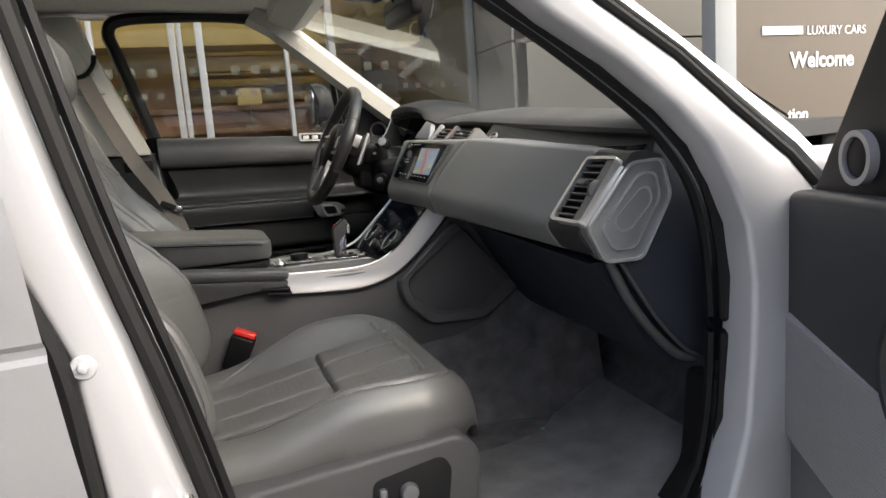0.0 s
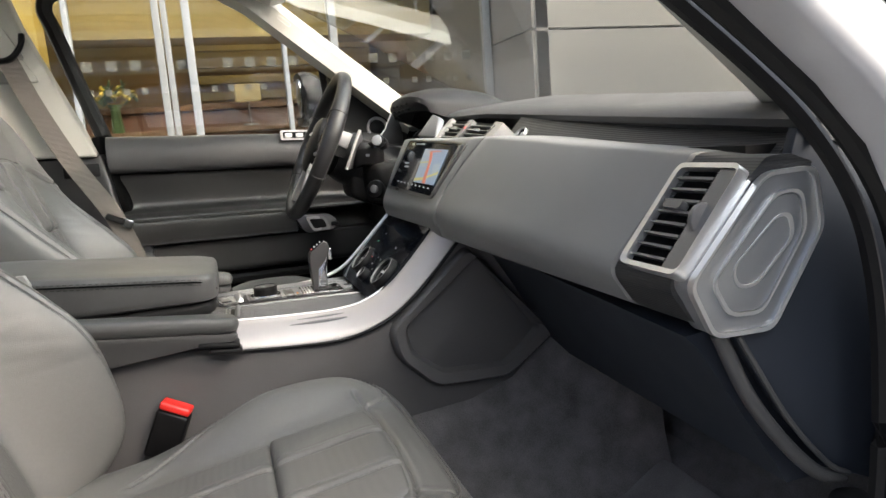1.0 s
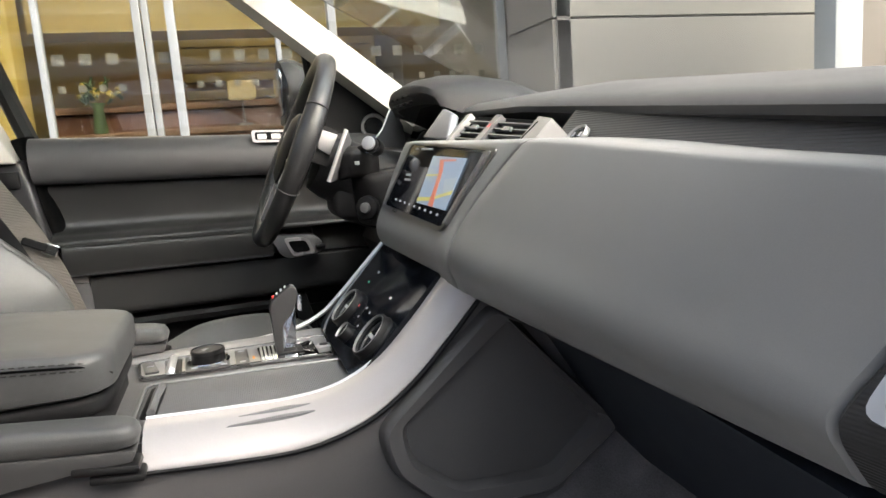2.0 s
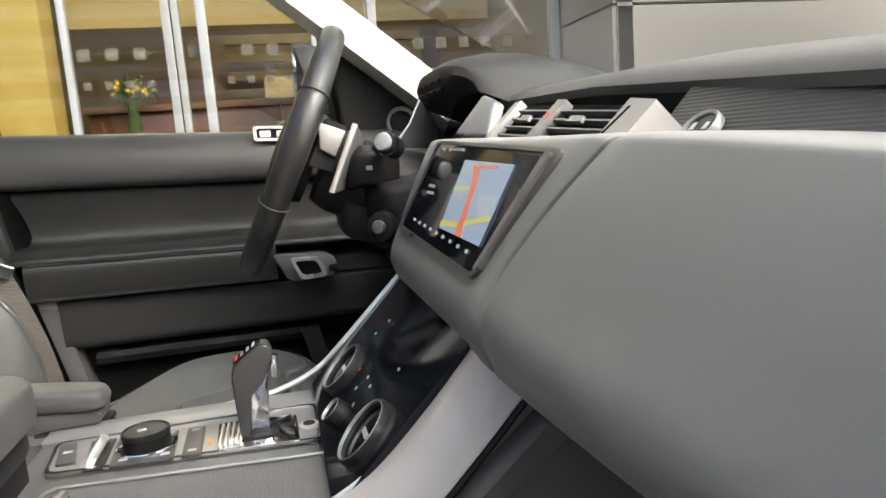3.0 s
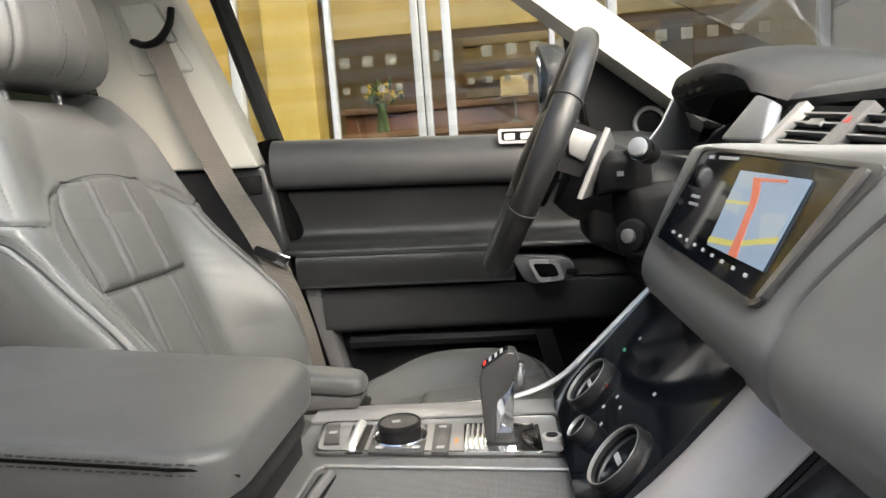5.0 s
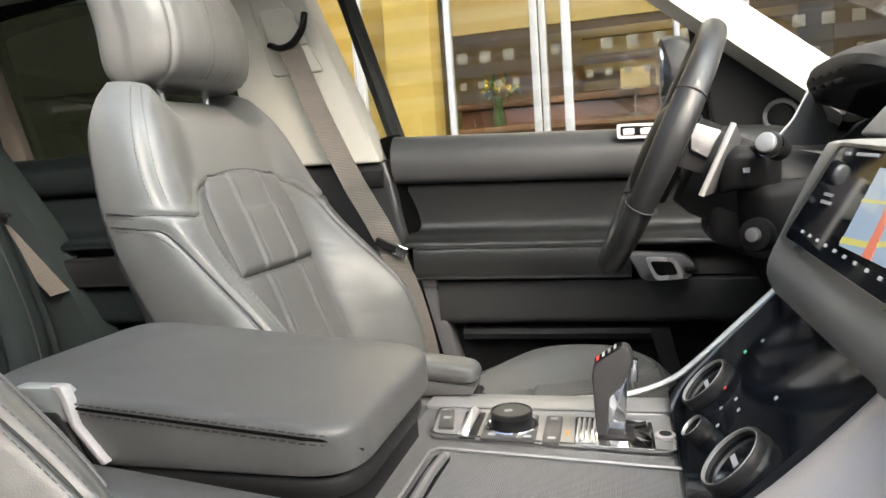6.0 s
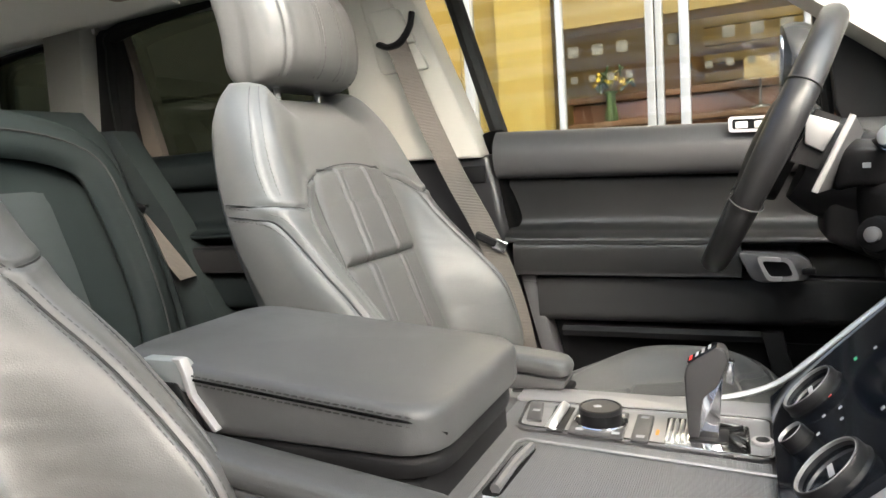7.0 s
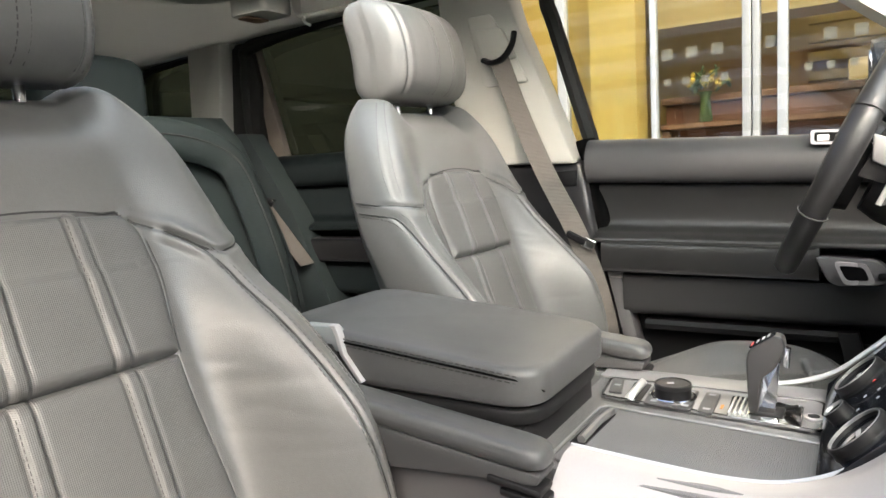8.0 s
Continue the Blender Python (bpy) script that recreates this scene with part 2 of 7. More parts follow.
def tube(pts, r, seg=8, closed=False, flat=1.0, up=(0, 0, 1), caps=True):
    """A rod along the points; flat squeezes it along up."""
    p = [Vector(q) for q in pts]
    secs = []
    n = len(p)
    for i in range(n):
        if closed:
            t = (p[(i + 1) % n] - p[i - 1]).normalized()
        else:
            t = (p[min(i + 1, n - 1)] - p[max(i - 1, 0)]).normalized()
        u = Vector(up)
        s = t.cross(u)
        if s.length < 1e-4:
            s = t.cross(Vector((1, 0, 0)))
        s.normalize()
        v = s.cross(t).normalized()
        secs.append([p[i] + (s * math.cos(a) + v * math.sin(a) * flat) * r for a in (2 * math.pi * k / seg for k in range(seg))])
    return loft(secs, True, caps, closed)


def prism(poly, to3d, d0, d1, r=0.0, seg=2):
    """A flat outline given thickness: to3d(a, b, depth) places a point."""
    bm = bmesh.new()
    a = [bm.verts.new(to3d(u, v, d0)) for u, v in poly]
    b = [bm.verts.new(to3d(u, v, d1)) for u, v in poly]
    bm.faces.new(a[::-1])
    top = bm.faces.new(b)
    n = len(poly)
    for i in range(n):
        bm.faces.new((a[i], a[(i + 1) % n], b[(i + 1) % n], b[i]))
    bmesh.ops.recalc_face_normals(bm, faces=bm.faces)
    if r:
        edges = [e for e in bm.edges if (e.verts[0] in b and e.verts[1] in b) or (e.verts[0] in a and e.verts[1] in a)]
        bmesh.ops.bevel(bm, geom=edges, offset=r, segments=seg, profile=0.5, affect="EDGES", clamp_overlap=True)
    return bm


def xz(y_sign=1.0):
    return lambda a, b, d: (a, d * y_sign, b)


def yz():
    return lambda a, b, d: (d, a, b)


def xy():
    return lambda a, b, d: (a, b, d)


def round_poly(poly, r, n=4):
    """An outline with its corners rounded."""
    out = []
    m = len(poly)
    for i in range(m):
        p, a, c = Vector(poly[i]), Vector(poly[i - 1]), Vector(poly[(i + 1) % m])
        ra = min(r, (a - p).length * 0.48, (c - p).length * 0.48)
        s, e = p + (a - p).normalized() * ra, p + (c - p).normalized() * ra
        for k in range(n + 1):
            t = k / n
            q = (1 - t) ** 2 * s + 2 * t * (1 - t) * p + t * t * e
            out.append((q.x, q.y))
    return out


def ring_prism(outer, inner, to3d, d0, d1):
    """A flat band between two outlines with the same number of points."""
    n = len(outer)
    secs = []
    for pts, d in ((outer, d0), (outer, d1), (inner, d1), (inner, d0)):
        secs.append([to3d(u, v, d) for u, v in pts])
    return loft(secs, True, False, True)


def sstep(a, b, x):
    t = max(0.0, min(1.0, (x - a) / (b - a)))
    return t * t * (3 - 2 * t)


def spline_tab(tab):
    """Smooth curve through a table of pairs."""
    pts = smooth_line([(a, b, 0) for a, b in tab], 8)
    return lambda t: float(np.interp(t, [p.x for p in pts], [p.y for p in pts]))


def dashes(pts, length=0.0055, gap=0.003, r=0.00075):
    """Stitches laid along a line."""
    p = [Vector(q) for q in pts]
    cum = [0.0]
    for a, b in zip(p, p[1:]):
        cum.append(cum[-1] + (b - a).length)
    cum = np.array(cum)

    def at(s):
        i = max(0, min(len(p) - 2, int(np.searchsorted(cum, s)) - 1))
        w = (s - cum[i]) / max(1e-9, cum[i + 1] - cum[i])
        return p[i].lerp(p[i + 1], w)

    verts, faces = [], []
    s = 0.0
    while s + length < cum[-1]:
        a, b = at(s), at(s + length)
        t = (b - a).normalized()
        u = t.cross(Vector((0.3, 0.5, 0.8))).normalized()
        v = t.cross(u)
        base = len(verts)
        for q in (a, b):
            verts.extend(tuple(q + (u * cu + v * cv) * r) for cu, cv in ((1, 0), (0, 1), (-1, 0), (0, -1)))
        faces.extend((base + i, base + (i + 1) % 4, base + 4 + (i + 1) % 4, base + 4 + i) for i in range(4))
        faces.extend(((base, base + 1, base + 2, base + 3), (base + 4, base + 7, base + 6, base + 5)))
        s += length + gap
    me = bpy.data.meshes.new("tmp")
    me.from_pydata(verts, [], faces)
    bm = bmesh.new()
    bm.from_mesh(me)
    bpy.data.meshes.remove(me)
    return bm


def grid(fn, nu, nv, thick=0.0):
    bm = bmesh.new()
    rows = [[bm.verts.new(fn(i / nu, j / nv)) for i in range(nu + 1)] for j in range(nv + 1)]
    for j in range(nv):
        for i in range(nu):
            bm.faces.new((rows[j][i], rows[j][i + 1], rows[j + 1][i + 1], rows[j + 1][i]))
    if thick:
        bmesh.ops.solidify(bm, geom=list(bm.faces), thickness=thick)
    return bm


# ---- outside: ground, building, street ----
# Out of view; its pale colour is added to bounce light into the cabin.
solo("ground", box(-90, 90, -90, 90, -0.3, -0.02), PALEGROUND, "unseen ground under the car, made pale to bounce light", "ground", kind="structure")
solo("pavement", box(-14, 16, 1.55, 2.9, -0.1, 0.10, 0.01), PAVING, "pale paved strip in front of the showroom", "pavement", kind="structure")

# showroom facade: glazed front with white mullions
facade = thing("window_front", (0.2, 2.9, 0.1), "large showroom window with white and grey aluminium mullions", "window", kind="structure")
part("sill_rail", box(-1.73, 1.66, 2.86, 2.94, 0.10, 0.22, 0.006), ALU, facade)
part("head_rail", box(-1.73, 1.66, 2.86, 2.94, 3.20, 3.32, 0.006), ALU, facade)
for mx, mw, mm in ((-1.70, 0.035, ALU), (-1.224, 0.026, ALU), (-0.724, 0.014, ALUD), (-0.278, 0.020, ALU), (-0.236, 0.016, ALU), (-0.122, 0.022, ALUD), (0.395, 0.013, ALUD), (0.690, 0.022, ALU), (1.676, 0.026, ALU)):
    part("mullion", box(mx - mw, mx + mw, 2.865, 2.935, 0.22, 3.20, 0.004), mm, facade)
for a, b in ((-1.70, -1.224), (-1.224, -0.26), (-0.26, 0.69), (0.69, 1.676)):
    pane = part("pane", box(a + 0.03, b - 0.03, 2.897, 2.903, 0.22, 3.20), SHOPGLASS, facade)
    pane.visible_shadow = False
# rows of small frosted squares on the glass
for row_z, step, sz in ((1.615, 0.122, 0.027), (1.475, 0.092, 0.017)):
    k = 0
    xq = -0.66
    while xq < 1.55:
        if min(abs(xq - q) for q in (-0.25, 0.37, 0.66)) > 0.05 and (k % 7 != 5):
            part("frosted_square", box(xq - sz, xq + sz, 2.905, 2.908, row_z - sz, row_z + sz), FROST, facade)
        xq += step
        k += 1

# showroom interior
solo("floor_showroom", box(-6.5, 1.72, 2.94, 7.6, -0.05, 0.12), TILEFLOOR, "polished grey tile showroom floor", "floor", kind="structure")
solo("ceiling_showroom", box(-6.5, 1.72, 2.94, 7.6, 3.0, 3.15), WHITE, "white showroom ceiling", "ceiling", kind="structure")
solo("wall_showroom_back", box(-6.5, 1.72, 6.4, 6.6, 0.12, 3.0), OCHREL, "ochre painted back wall of the showroom", "wall", kind="structure")
solo("wall_showroom_side", box(-6.7, -6.5, 2.94, 6.6, 0.0, 3.2), OCHREL, "ochre painted side wall of the showroom", "wall", kind="structure")
solo("wall_showroom_east", box(1.72, 1.78, 2.96, 6.6, 0.0, 3.2), PANELD, "grey brown side wall of the showroom", "wall", kind="structure")
solo("wall_ochre", box(-2.6, -1.34, 3.9, 4.1, 0.12, 3.0), OCHRE, "deep ochre painted partition inside the showroom", "wall", kind="structure")
solo("wall_ochre", box(-1.3, -1.0, 3.55, 3.8, 0.12, 3.0, 0.01), OCHRE, "deep ochre pillar inside the showroom", "wall", kind="structure")
solo("bulkhead", box(-1.0, 1.66, 3.95, 4.3, 1.93, 3.0), OCHREL, "ochre bulkhead above the showroom counter", "wall", kind="structure")
counter = thing("reception_counter", (0, 4.3, 0.12), "red brown wooden reception counter with a darker top", "counter")
part("front_panel", box(-0.98, 1.5, 4.2, 4.3, 0.12, 1.44, 0.01), UMBER, counter)
part("top", box(-1.0, 1.52, 4.16, 4.75, 1.444, 1.49, 0.008), BROWN, counter)
shelf = thing("display_shelf", (0, 5.9, 0.12), "amber wooden shelf wall with pale slats", "shelf")
part("back_panel", box(-1.0, 1.6, 6.1, 6.2, 0.12, 1.95), AMBER, shelf)
for k in range(5):
    part("slat", box(-0.2, 1.6, 6.0, 6.09, 1.50 + 0.16 * k, 1.58 + 0.16 * k, 0.004), OCHREL, shelf)


def ceiling_strip(x, y, w):
    t = thing("ceiling_light", (x, y, 2.98), "slim white glowing ceiling strip light", "light", "showroom ceiling lights")
    part("frame", box(x - w - 0.02, x + w + 0.02, y - 0.06, y + 0.06, 2.97, 2.998, 0.004), WHITE, t)
    part("diffuser", box(x - w, x + w, y - 0.045, y + 0.045, 2.955, 2.969, 0.003), LAMPGLOW, t)


for x, y in ((-1.7, 5.1), (-0.35, 5.2), (0.9, 5.2), (0.9, 4.75), (-3.6, 4.6)):
    ceiling_strip(x, y, 0.30)
for x, y in ((-3.4, 5.0), (-0.4, 3.5), (0.6, 5.2), (-1.9, 3.4)):
    lamp = new("showroom_lamp", bpy.data.lights.new("showroom_lamp", "AREA"))
    lamp.data.shape, lamp.data.size, lamp.data.size_y = "RECTANGLE", 1.0, 0.3
    lamp.data.energy, lamp.data.color = 4.2, (1.0, 0.84, 0.60)
    lamp.matrix_world = look((x, y, 2.92), (x, y + 0.01, 0))


def vase(x, y, z):
    t = thing("vase_of_flowers", (x, y, z), "dark green vase with yellow flowers on a low table", "plant")
    secs = []
    for h, r in ((0, 0.035), (0.02, 0.045), (0.10, 0.035), (0.17, 0.03), (0.2, 0.05)):
        secs.append([(x + r * math.cos(a), y + r * math.sin(a), z + h) for a in (2 * math.pi * k / 16 for k in range(16))])
    part("vase", loft(secs), LEAF, t)
    rnd = random.Random(5)
    leaves, blooms = [], []
    for k in range(46):
        a, e, r = rnd.uniform(0, 6.28), rnd.uniform(0.2, 1.4), rnd.uniform(0.08, 0.2)
        c = Vector((x + r * math.cos(a) * math.cos(e), y + r * math.sin(a) * math.cos(e), z + 0.2 + r * math.sin(e) * 0.7))
        if k % 2:
            leaves.append(box(-0.012, 0.012, -0.004, 0.004, -0.04, 0.04, 0.003, 1, Matrix.Translation(c) @ pose(0, 0, 0, rnd.uniform(-60, 60), rnd.uniform(-60, 60), rnd.uniform(0, 180))))
        else:
            b = bmesh.new()
            bmesh.ops.create_icosphere(b, subdivisions=1, radius=rnd.uniform(0.012, 0.022), matrix=Matrix.Translation(c))
            blooms.append(b)
    part("leaf", merge(*leaves), LEAF, t)["kind"] = "stuff"
    part("bloom", merge(*blooms), FLOWER, t, "yellow blossom")["kind"] = "stuff"


vase(-0.68, 4.02, 1.30)
st = thing("low_table", (-0.2, 4.0, 0.12), "low brown table in front of the counter", "table")
part("tabletop", box(-0.95, 0.6, 3.84, 4.17, 1.262, 1.298, 0.006), BROWN, st)
for x, y in ((-0.9, 3.88), (0.55, 3.88), (-0.9, 4.12), (0.55, 4.12)):
    part("leg", box(x - 0.025, x + 0.025, y - 0.025, y + 0.025, 0.12, 1.262, 0.004), BROWN, st)
lampthing = thing("table_lamp", (0.22, 4.0, 1.30), "table lamp with a glowing yellow shade on a low table", "lamp")
part("base", cyl(0.06, 0.05, 0.02, axis((0.22, 4.0, 1.31), (0, 0, 1))), GREY, lampthing)
part("stem", cyl(0.008, 0.008, 0.16, axis((0.22, 4.0, 1.40), (0, 0, 1)), 12), GREY, lampthing)
part("shade", box(0.13, 0.31, 3.93, 4.07, 1.48, 1.60, 0.01), SHADEGLOW, lampthing)

# panelled block to the front of the showroom
solo("wall_return", box(1.725, 1.80, 2.28, 2.95, -0.1, 6.0), PANELD, "grey brown panelled wall return", "wall", kind="structure")
beige = thing("wall_beige", (2.4, 2.4, 0), "beige composite panel wall with dark joints", "wall", kind="structure")
part("backing", box(1.81, 9.0, 2.325, 2.9, -0.1, 6.0), BLACK, beige)
zj = [-0.1, 0.45, 1.05, 1.660, 2.30, 2.95, 3.6, 4.3]
for a, b in zip(zj, zj[1:]):
    for c, d in ((1.724, 3.450), (3.695, 6.2), (6.21, 9.0)):
        part("panel", box(c, d, 2.28, 2.318, a + 0.006, b - 0.006, 0.003, 1), PANEL, beige)
ret = thing("wall_return_panels", (1.71, 2.6, 0), "grey brown panels on the wall return with dark joints", "wall", kind="structure")
for a, b in zip(zj, zj[1:]):
    part("panel", box(1.700, 1.722, 2.285, 2.84, a + 0.006, b - 0.006, 0.003, 1), PANELD, ret)
solo("trim_pale", box(3.456, 3.690, 2.24, 2.5, -0.1, 6.0, 0.004), PALETRIM, "pale grey vertical trim strip on the facade", "trim", kind="structure")
# free-standing welcome board beyond the bonnet
board = thing("sign_board", (3.0, 1.08, -0.02), "brown free-standing sign board with white lettering", "sign")
part("board", box(2.285, 4.4, 1.05, 1.12, -0.02, 2.9, 0.004), SIGN, board)
part("edge_post", box(2.155, 2.282, 1.035, 1.13, -0.02, 2.9, 0.006), PALETRIM, board, "pale grey edge post")
solo("wall_above", box(-6.7, 1.70, 2.92, 3.3, 3.2, 6.0), PANEL, "beige panel wall above the showroom window", "wall", kind="structure")


def lettering(text, x, z, size, mat_, parent, bold=0.0):
    cu = bpy.data.curves.new("text", "FONT")
    cu.body, cu.size, cu.extrude, cu.offset = text, size, 0.0008, bold
    tmp = bpy.data.objects.new("text", cu)
    scene.collection.objects.link(tmp)
    me = bpy.data.meshes.new_from_object(tmp.evaluated_get(bpy.context.evaluated_depsgraph_get()))
    bpy.data.objects.remove(tmp)
    bm = bmesh.new()
    bm.from_mesh(me)
    bmesh.ops.transform(bm, matrix=pose(x, 1.046, z, 90, 0, 0), verts=bm.verts)
    return part("lettering", bm, mat_, parent)


lettering("Welcome", 2.628, 1.312, 0.108, WHITE, board, 0.0024)
lettering("tion", 2.615, 1.052, 0.085, WHITE, board, 0.002)
lettering("LUXURY CARS", 2.735, 1.470, 0.062, WHITE, board, 0.0)
# the firm's name: a plain bar
part("lettering_bar", box(2.447, 2.705, 1.042, 1.049, 1.472, 1.512), WHITE, board)

west = thing("wall_west", (-5, 2.9, 0), "beige composite panel wall behind the parked car's rear", "wall", kind="structure")
part("backing", box(-12.0, -1.76, 2.92, 3.2, -0.1, 6.0), BLACK, west)
for a, b in zip(zj, zj[1:]):
    for c, d in ((-12.0, -7.5), (-7.49, -4.6), (-4.59, -1.745)):
        part("panel", box(c, d, 2.88, 2.918, a + 0.006, b - 0.006, 0.003, 1), PANEL, west)

# street side opposite, only in reflections; made tall to block low sky light
opp = thing("building_opposite", (0, -24, 0), "white and brown banded building across the street, made tall to block low sky", "building", kind="structure")
part("wall", box(-22, 18, -25.5, -24, 0, 13.6), BROWN, opp)
for k in range(11):
    part("band", box(-22, 18, -23.99, -23.8, 1.2 + 1.2 * k, 1.75 + 1.2 * k, 0.02), WHITE, opp)
    for j in range(10):
        part("window", box(-20 + 3.8 * j, -18.4 + 3.8 * j, -23.985, -23.9, 1.78 + 1.2 * k, 2.36 + 1.2 * k), PIANO, opp)

# ---- car shell ----
# roof lining with its opening
SR = (-1.15, 0.02, 0.37)          # sunroof opening: rear, front, half width


def roof_z(x, y):
    side = max(0.0, abs(y) - 0.42)
    return 1.545 - 0.12 * side ** 2 - 0.06 * max(0.0, x + 0.1) - 0.02 * max(0.0, -0.9 - x)


def roof_sheet(dz):
    bm = bmesh.new()
    xs = [-2.0, -1.6, -1.35, -1.22, SR[0], -0.8, -0.5, -0.25, SR[1], 0.08, 0.14]
    ys = [-0.72, -0.66, -0.58, -0.5, -0.42, -SR[2], -0.15, 0.0, 0.15, SR[2], 0.42, 0.5, 0.58, 0.66, 0.72]
    vs = [[bm.verts.new((x, y, roof_z(x, y) + dz)) for y in ys] for x in xs]
    for i in range(len(xs) - 1):
        for j in range(len(ys) - 1):
            cx, cy = (xs[i] + xs[i + 1]) / 2, (ys[j] + ys[j + 1]) / 2
            if SR[0] < cx < SR[1] and abs(cy) < SR[2]:
                continue
            bm.faces.new((vs[i][j], vs[i + 1][j], vs[i + 1][j + 1], vs[i][j + 1]))
    return bm


lining = roof_sheet(0.0)
bmesh.ops.solidify(lining, geom=list(lining.faces), thickness=0.03)
solo("ceiling", lining, CREAM, "ivory cloth roof lining of the car", "headliner", kind="structure")
outer = roof_sheet(0.07)
bmesh.ops.solidify(outer, geom=list(outer.faces), thickness=0.012)
solo("cantrail_filler", box(-2.0, 0.05, -0.755, -0.69, 1.538, 1.60), PAINT, "painted inner roof rail on the passenger side", "roof rail", kind="structure")
solo("cantrail_filler", box(-2.0, 0.02, 0.69, 0.755, 1.540, 1.60), PAINT, "painted inner roof rail on the driver's side", "roof rail", kind="structure")
solo("car_roof", outer, PAINT, "silver white painted car roof", "car roof", kind="structure")
srf = thing("sunroof", ((SR[0] + SR[1]) / 2, 0, 1.55), "glass panoramic sunroof with an ivory rim", "sunroof", kind="structure")
rim_o = round_poly([(SR[0] - 0.03, -SR[2] - 0.03), (SR[1] + 0.03, -SR[2] - 0.03), (SR[1] + 0.03, SR[2] + 0.03), (SR[0] - 0.03, SR[2] + 0.03)], 0.12, 6)
rim_i = round_poly([(SR[0] + 0.02, -SR[2] + 0.02), (SR[1] - 0.02, -SR[2] + 0.02), (SR[1] - 0.02, SR[2] - 0.02), (SR[0] + 0.02, SR[2] - 0.02)], 0.12, 6)
part("rim", ring_prism(rim_o, rim_i, xy(), 1.530, 1.60), CREAMP, srf, "ivory rim")
sg = part("pane", box(SR[0] - 0.02, SR[1] + 0.02, -SR[2] - 0.02, SR[2] + 0.02, 1.602, 1.608), GLASS, srf)
sg.visible_shadow = False

# floor pan, firewall and tailgate close the cabin
solo("floor", box(-2.05, 0.72, -0.74, 0.76, 0.36, 0.43), CARPET, "charcoal carpet floor of the car", "carpet", kind="structure")
fw = loft([[(0.50, y, 0.425), (0.66, y, 0.52), (0.74, y, 0.80), (0.78, y, 0.80), (0.78, y, 0.40), (0.50, y, 0.40)] for y in (-0.74, 0.76)])
solo("firewall", fw, CARPET, "charcoal carpeted footwell bulkhead", "bulkhead", kind="structure")
solo("tailgate_trim", box(-2.08, -2.0, -0.74, 0.76, 0.36, 1.05, 0.02), DARK, "dark tailgate inner trim", "tailgate", kind="structure")
for y in (-0.77, 0.79):
    solo("corner_trim", box(-2.09, -1.97, y - 0.06, y + 0.06, 0.36, 1.57, 0.01), CREAMP, "ivory trim in the rear corner of the cabin", "trim", kind="structure")
solo("tailgate_header", box(-2.08, -1.98, -0.74, 0.76, 1.455, 1.57, 0.01), CREAMP, "ivory header above the rear window", "tailgate", kind="structure")
rearglass = part("tailgate_glass", box(-2.06, -2.05, -0.74, 0.76, 1.03, 1.48), TINT)
tagged(rearglass, "dark tinted rear window of the car", "window", kind="structure")

# windscreen, mirror image sides
ws = part("windscreen", loft([[(0.14, -0.60, 1.475), (0.14, 0.62, 1.475), (0.145, 0.62, 1.478), (0.145, -0.60, 1.478)], [(0.94, -0.53, 1.07), (0.94, 0.72, 1.07), (0.946, 0.72, 1.073), (0.946, -0.53, 1.073)]]), GLASS)
tagged(ws, "clear sloping car windscreen", "windscreen", kind="structure")
ws.visible_shadow = False
part_h = loft([[(0.05, y, 1.535), (0.05, y, 1.49), (0.12, y, 1.455), (0.16, y, 1.465), (0.17, y, 1.50), (0.10, y, 1.545)] for y in (-0.62, -0.3, 0, 0.3, 0.64)])
solo("windscreen_header", part_h, CREAM, "ivory cloth header above the windscreen", "header", kind="structure")

APILLAR = [(0.00, 1.515), (0.07, 1.475), (0.29, 1.295), (0.50, 1.125), (0.60, 1.04)]


def a_pillar(sy):
    """Inner trim of the sloping front pillar; sy: side."""
    y0 = 0.70 if sy > 0 else 0.685
    secs = []
    for x, z in APILLAR:
        n = Vector((0.62, 0.78))
        c = []
        for a, b in ((0.0, 0.03), (0.035, 0.012), (0.045, -0.035), (0.02, -0.062), (-0.02, -0.055), (-0.025, 0.03)):
            c.append((x + n.x * a, sy * (y0 + b), z + n.y * a))
        secs.append(c)
    return loft(secs)


for sy in (1, -1):
    p = thing("pillar_front", (0.3, sy * 0.7, 1.2), "ivory trimmed sloping windscreen pillar", "pillar", kind="structure")
    part("trim", a_pillar(sy), CREAMP, p)
    if sy > 0:
        part("airbag_mark", ring_prism(round_poly([(0.135, 1.425), (0.165, 1.400), (0.172, 1.408), (0.142, 1.433)], 0.004), round_poly([(0.137, 1.425), (0.165, 1.402), (0.170, 1.408), (0.142, 1.431)], 0.004), xz(), 0.633, 0.634), LIGHTGREY, p)

# outer body: bonnet, wings, sides
bon = []
for x, zc, w in ((0.90, 1.055, 0.72), (1.15, 1.055, 0.76), (1.45, 1.03, 0.77), (1.75, 0.985, 0.74), (1.95, 0.90, 0.66), (2.0, 0.75, 0.62)):
    bon.append([(x, 0.01 + w * u, zc - 0.05 * abs(u) ** 3) for u in (-1, -0.8, -0.5, -0.2, 0, 0.2, 0.5, 0.8, 1)])
bm = loft(bon, False, False)
bmesh.ops.solidify(bm, geom=list(bm.faces), thickness=0.02)
solo("bonnet", bm, PAINT, "silver white painted car bonnet", "bonnet", kind="structure")
solo("cowl", box(0.84, 0.93, -0.70, 0.72, 0.98, 1.045, 0.01), BLACK, "black cowl panel below the windscreen", "cowl", kind="structure")
